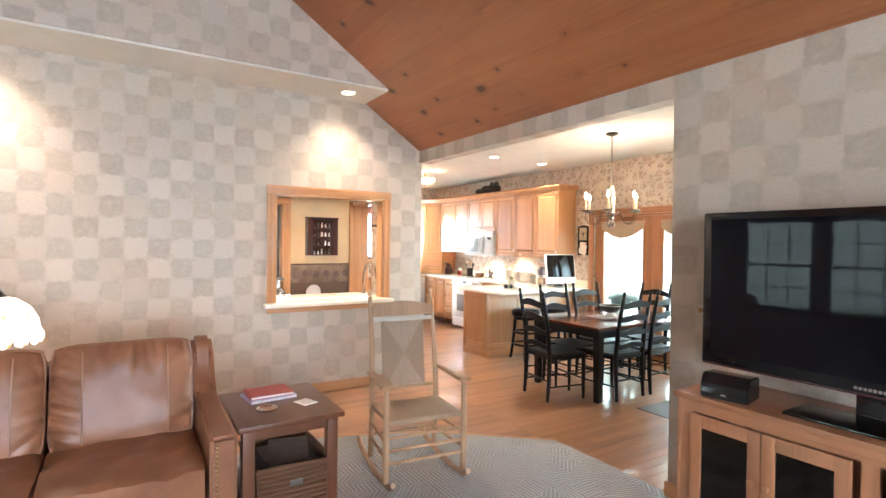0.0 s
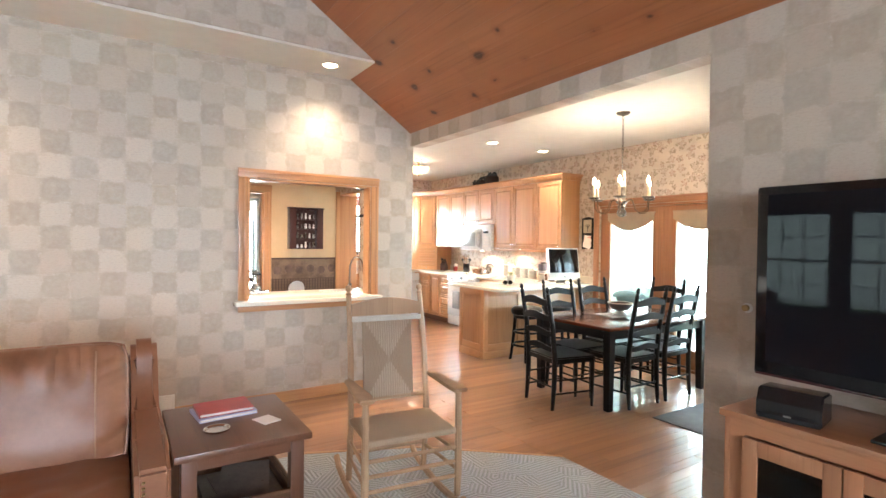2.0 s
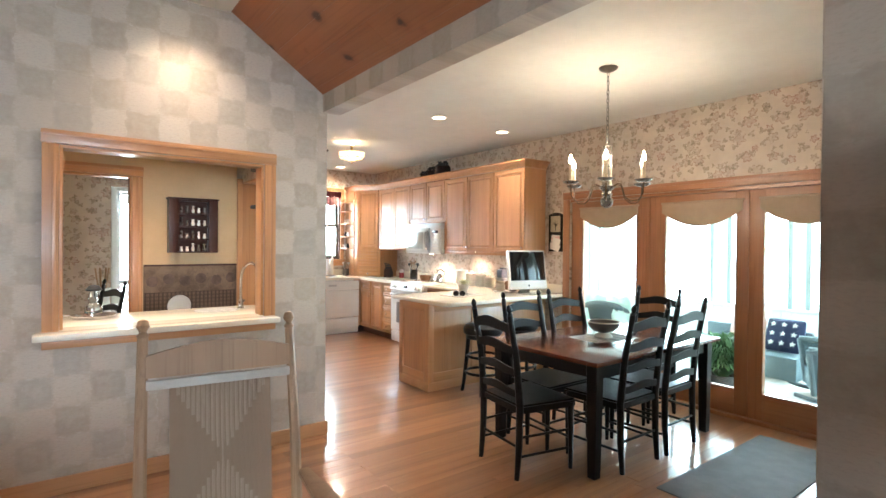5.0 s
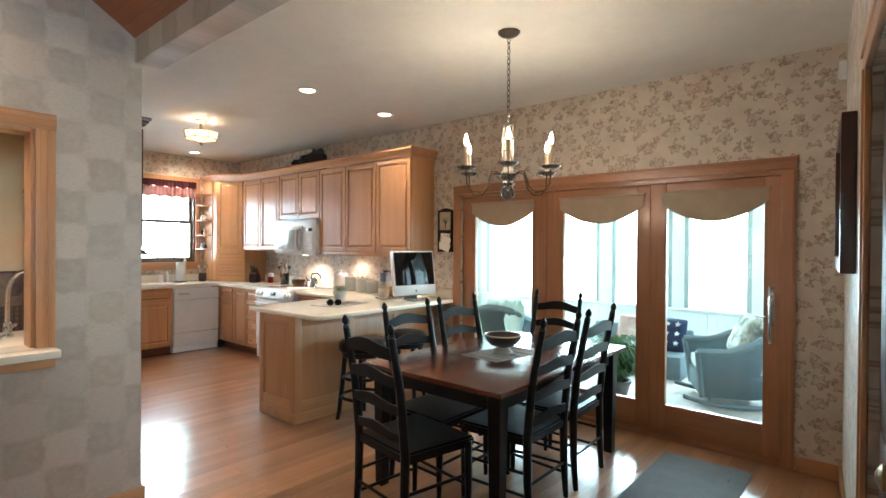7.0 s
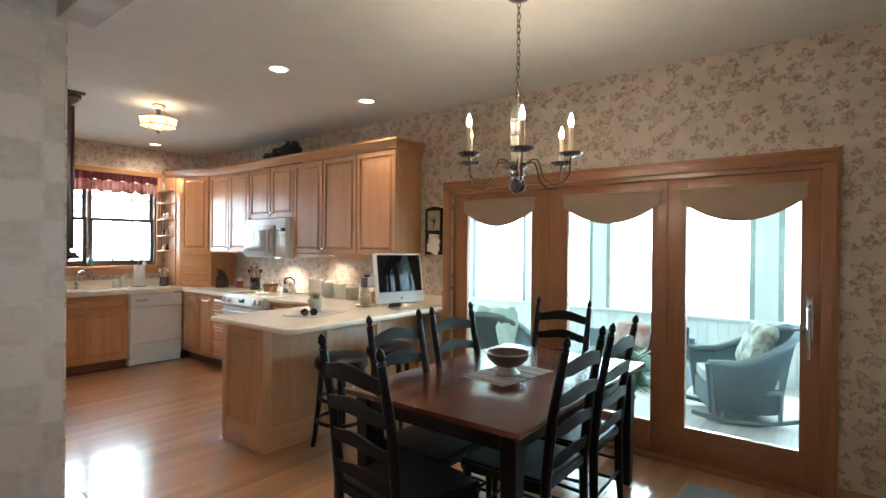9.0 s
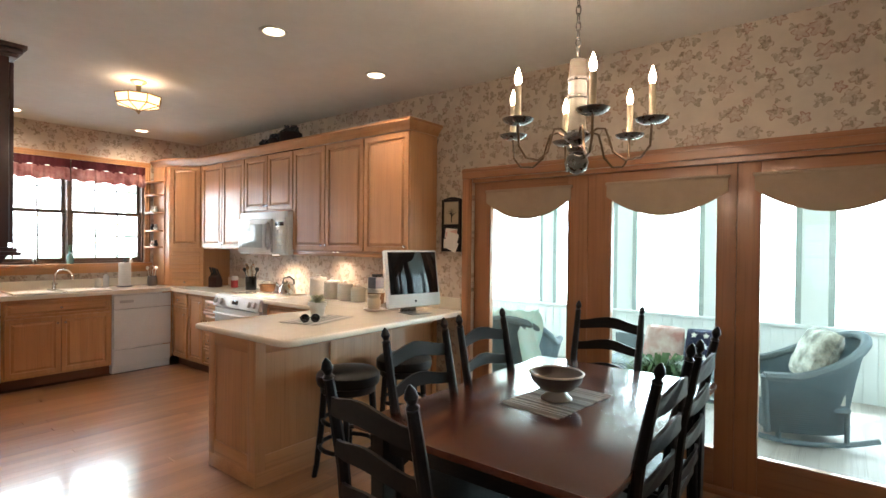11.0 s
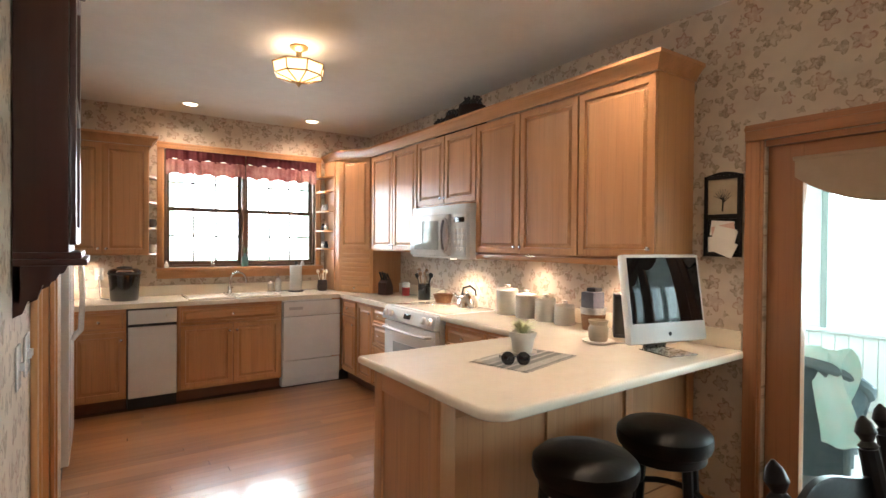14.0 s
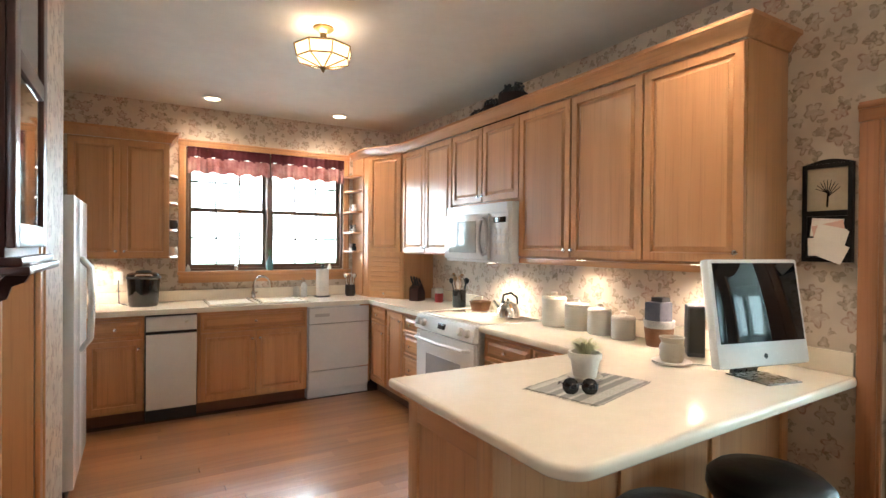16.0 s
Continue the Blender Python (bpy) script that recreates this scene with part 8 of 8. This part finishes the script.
part("lid", lathe([(0.035, 0.118), (0.03, 0.126), (0.008, 0.13), (0.012, 0.145), (0.003, 0.15)], 18), CHROME, kt)
part("spout", tube([(-0.06, 0.03, 0.07), (-0.09, 0.045, 0.11), (-0.1, 0.05, 0.13)], [0.016, 0.012, 0.01], 8), CHROME, kt)
part("handle", tube([(-0.04, 0.02, 0.11), (-0.03, 0.015, 0.17), (0.02, -0.01, 0.185), (0.06, -0.03, 0.15), (0.065, -0.032, 0.1)], 0.009, 8), BLACKMATT, kt)

# sink side
km = thing("coffee_maker", pose(4.52, 10.42, 0.9155), "black single-cup coffee maker with a chrome handle", "coffee maker")
part("body", lathe([(0.104, 0), (0.11, 0.012), (0.122, 0.2), (0.128, 0.25), (0.124, 0.272), (0.1, 0.285), (0.05, 0.29)], 28), BLACKGLOSS, km)
part("rim_band", lathe([(0.1265, 0.236), (0.1305, 0.24), (0.131, 0.25), (0.127, 0.254)], 28, cap=False), BLACKMATT, km)
part("lid", lathe([(0.06, 0.29), (0.058, 0.3), (0.03, 0.306), (0.004, 0.308)], 24), BLACKMATT, km)
part("handle", tube([(-0.06, -0.108, 0.262), (-0.05, -0.14, 0.272), (0.05, -0.14, 0.272), (0.06, -0.108, 0.262)], 0.009, 8), CHROME, km)
solo("power_cord", tube([(4.4, 10.5, 0.919), (4.34, 10.58, 0.93), (4.33, 10.69, 1.08), (4.33, 10.715, 1.12)], 0.005, 6), BLACKMATT, "black power cord of the coffee maker", "cable")
o = thing("wall_outlet", pose(4.33, YN, 1.14), "white wall outlet above the worktop", "outlet")
part("plate", boxed(-0.036, 0.036, -0.007, -0.0015, -0.058, 0.058, 0.003), APPLIANCE, o)
for z in (-0.022, 0.022):
    part("socket", boxed(-0.015, 0.015, -0.009, -0.006, z - 0.014, z + 0.014, 0.003), TRIMWHITE, o)
pt_ = thing("paper_towel_holder", pose(6.11, 10.53, 0.9155), "roll of white paper towel on a dark stand", "paper towel")
part("base", lathe([(0.08, 0), (0.085, 0.006), (0.08, 0.014), (0.02, 0.016)], 24), BLACKMATT, pt_)
part("roll", lathe([(0.062, 0.016), (0.064, 0.02), (0.064, 0.28), (0.062, 0.284), (0.02, 0.284)], 24), plain("paper_towel", (0.8, 0.79, 0.76), rough=0.95, bump=0.4), pt_)
part("finial", lathe([(0.01, 0.284), (0.012, 0.3), (0.022, 0.315), (0.012, 0.33), (0.003, 0.335)], 14), BLACKMATT, pt_)
for x, h, c in ((5.86, 0.14, STONEWARE), (5.94, 0.19, APPLIANCE)):
    sb = thing("soap_bottle", pose(x, 10.6, 0.9155), "soap bottle with a pump by the sink", "bottle", "soap bottles")
    part("body", lathe([(0.028, 0), (0.031, 0.01), (0.031, h * 0.65), (0.012, h * 0.8)], 16), c, sb)
    part("pump", tube([(0, 0, h * 0.78), (0, 0, h), (-0.03, -0.01, h)], 0.005, 6), CHROME, sb)
uc = thing("utensil_crock", pose(6.4, 10.5, 0.9155), "stoneware crock of wooden utensils", "utensil holder")
part("crock", lathe([(0.045, 0), (0.055, 0.03), (0.05, 0.12), (0.044, 0.12), (0.045, 0.02)], 18), GREYWARE, uc)
for k in range(6):
    a = 2 * math.pi * k / 6
    st = part("utensil", tube([(0.015 * math.cos(a), 0.015 * math.sin(a), 0.02), (0.05 * math.cos(a), 0.05 * math.sin(a), 0.2)], 0.005, 6), [PALEWOOD, STONEWARE][k % 2], uc)
    part("utensil_head", lathe([(0.004, -0.02), (0.018, -0.005), (0.016, 0.018), (0.004, 0.028)], 10, m=pose(0.053 * math.cos(a), 0.053 * math.sin(a), 0.21)), [PALEWOOD, STONEWARE][k % 2], st)
bv = thing("bud_vase", pose(5.62, YN - 0.02, 1.189), "small teal bottle vase with a sprig on the window sill", "vase")
part("bottle", lathe([(0.03, 0), (0.036, 0.02), (0.034, 0.09), (0.014, 0.12), (0.015, 0.14)], 18), plain("teal_glaze", (0.16, 0.32, 0.32), (0.1, 0.24, 0.25), rough=0.2), bv)
leafy("sprig", bv, 26, 0.05, 0.09, 0.006, 0.13, 8, LEAF)
for x in (4.88, 5.3, 6.24):
    solo("sill_ornament", lathe([(0.02, 0), (0.024, 0.02), (0.012, 0.05), (0.004, 0.065)], 12), APPLIANCE if x != 5.3 else CHROME, "small ornament on the window sill", "ornament", "sill ornaments", at=pose(x, YN - 0.025, 1.189))

# gathered valance at the kitchen window
def valance(x0, x1, seed):
    t = thing("valance", pose((x0 + x1) / 2, YN - 0.035, 2.36), "gathered burgundy and rose window valance", "curtain", "kitchen valances")
    w = x1 - x0
    r = random.Random(seed)
    n = 120
    ph = [r.uniform(0, 6) for _ in range(3)]

    def sheet(z_rows, depth):
        bm = bmesh.new()
        rows = []
        for j, z in enumerate(z_rows):
            row = []
            for i in range(n + 1):
                u = i / n
                f = math.sin(u * 95 + ph[0]) * 0.6 + math.sin(u * 53 + ph[1]) * 0.4
                hem = 0.012 * math.sin(u * 31 + ph[2]) if j == len(z_rows) - 1 else 0
                row.append(bm.verts.new((-w / 2 + w * u, -0.008 - depth * f * (0.35 + 0.65 * j / (len(z_rows) - 1)), z + hem)))
            rows.append(row)
        for a, b in zip(rows, rows[1:]):
            for i in range(n):
                bm.faces.new((a[i], a[i + 1], b[i + 1], b[i]))
        bmesh.ops.solidify(bm, geom=list(bm.faces), thickness=0.003)
        return bm
    part("header", sheet((0.0, -0.05, -0.1), 0.01), plain("burgundy_cloth_%d" % seed, (0.16, 0.03, 0.035), (0.1, 0.02, 0.025), rough=0.9, scale=30), t)
    part("skirt", sheet((-0.095, -0.15, -0.2, -0.24), 0.02), plain("rose_print_%d" % seed, (0.58, 0.36, 0.31), (0.27, 0.08, 0.075), rough=0.9, scale=24), t)
    part("rod", tube([(-w / 2, 0.004, -0.02), (w / 2, 0.004, -0.02)], 0.008, 8), BRASS, t)


valance(4.87, 5.61, 1)
valance(5.625, 6.39, 2)

# dark baskets on top of the upper cabinets
for x, y, r, h in ((6.9, 8.42, 0.12, 0.3), (6.9, 8.65, 0.1, 0.25), (6.9, 8.84, 0.09, 0.2)):
    t = thing("decorative_basket", pose(x, y, UZ0 + UH + 0.001), "dark twig basket on top of the cabinets", "basket", "baskets on the cabinets")
    part("body", lathe([(r * 0.8, 0), (r, h * 0.3), (r * 0.95, h * 0.75), (r * 0.85, h * 0.75), (r * 0.7, 0.02)], 18), woven("twig_%d" % (y * 100), (0.07, 0.035, 0.025), (0.025, 0.013, 0.01), 120.0), t)
    rr = random.Random(int(y * 100))
    for k in range(26):
        a, out = rr.uniform(0, 6.28), rr.uniform(0.3, 1.05) * r
        part("twig", tube([(0.4 * out * math.cos(a), 0.4 * out * math.sin(a), h * 0.4), (out * math.cos(a + 0.5), out * math.sin(a + 0.5), h * rr.uniform(0.7, 0.95)), (0.7 * out * math.cos(a + 1.1), 0.7 * out * math.sin(a + 1.1), h * rr.uniform(0.85, 1.05))], rr.uniform(0.006, 0.013), 5), BLACKMATT, t)
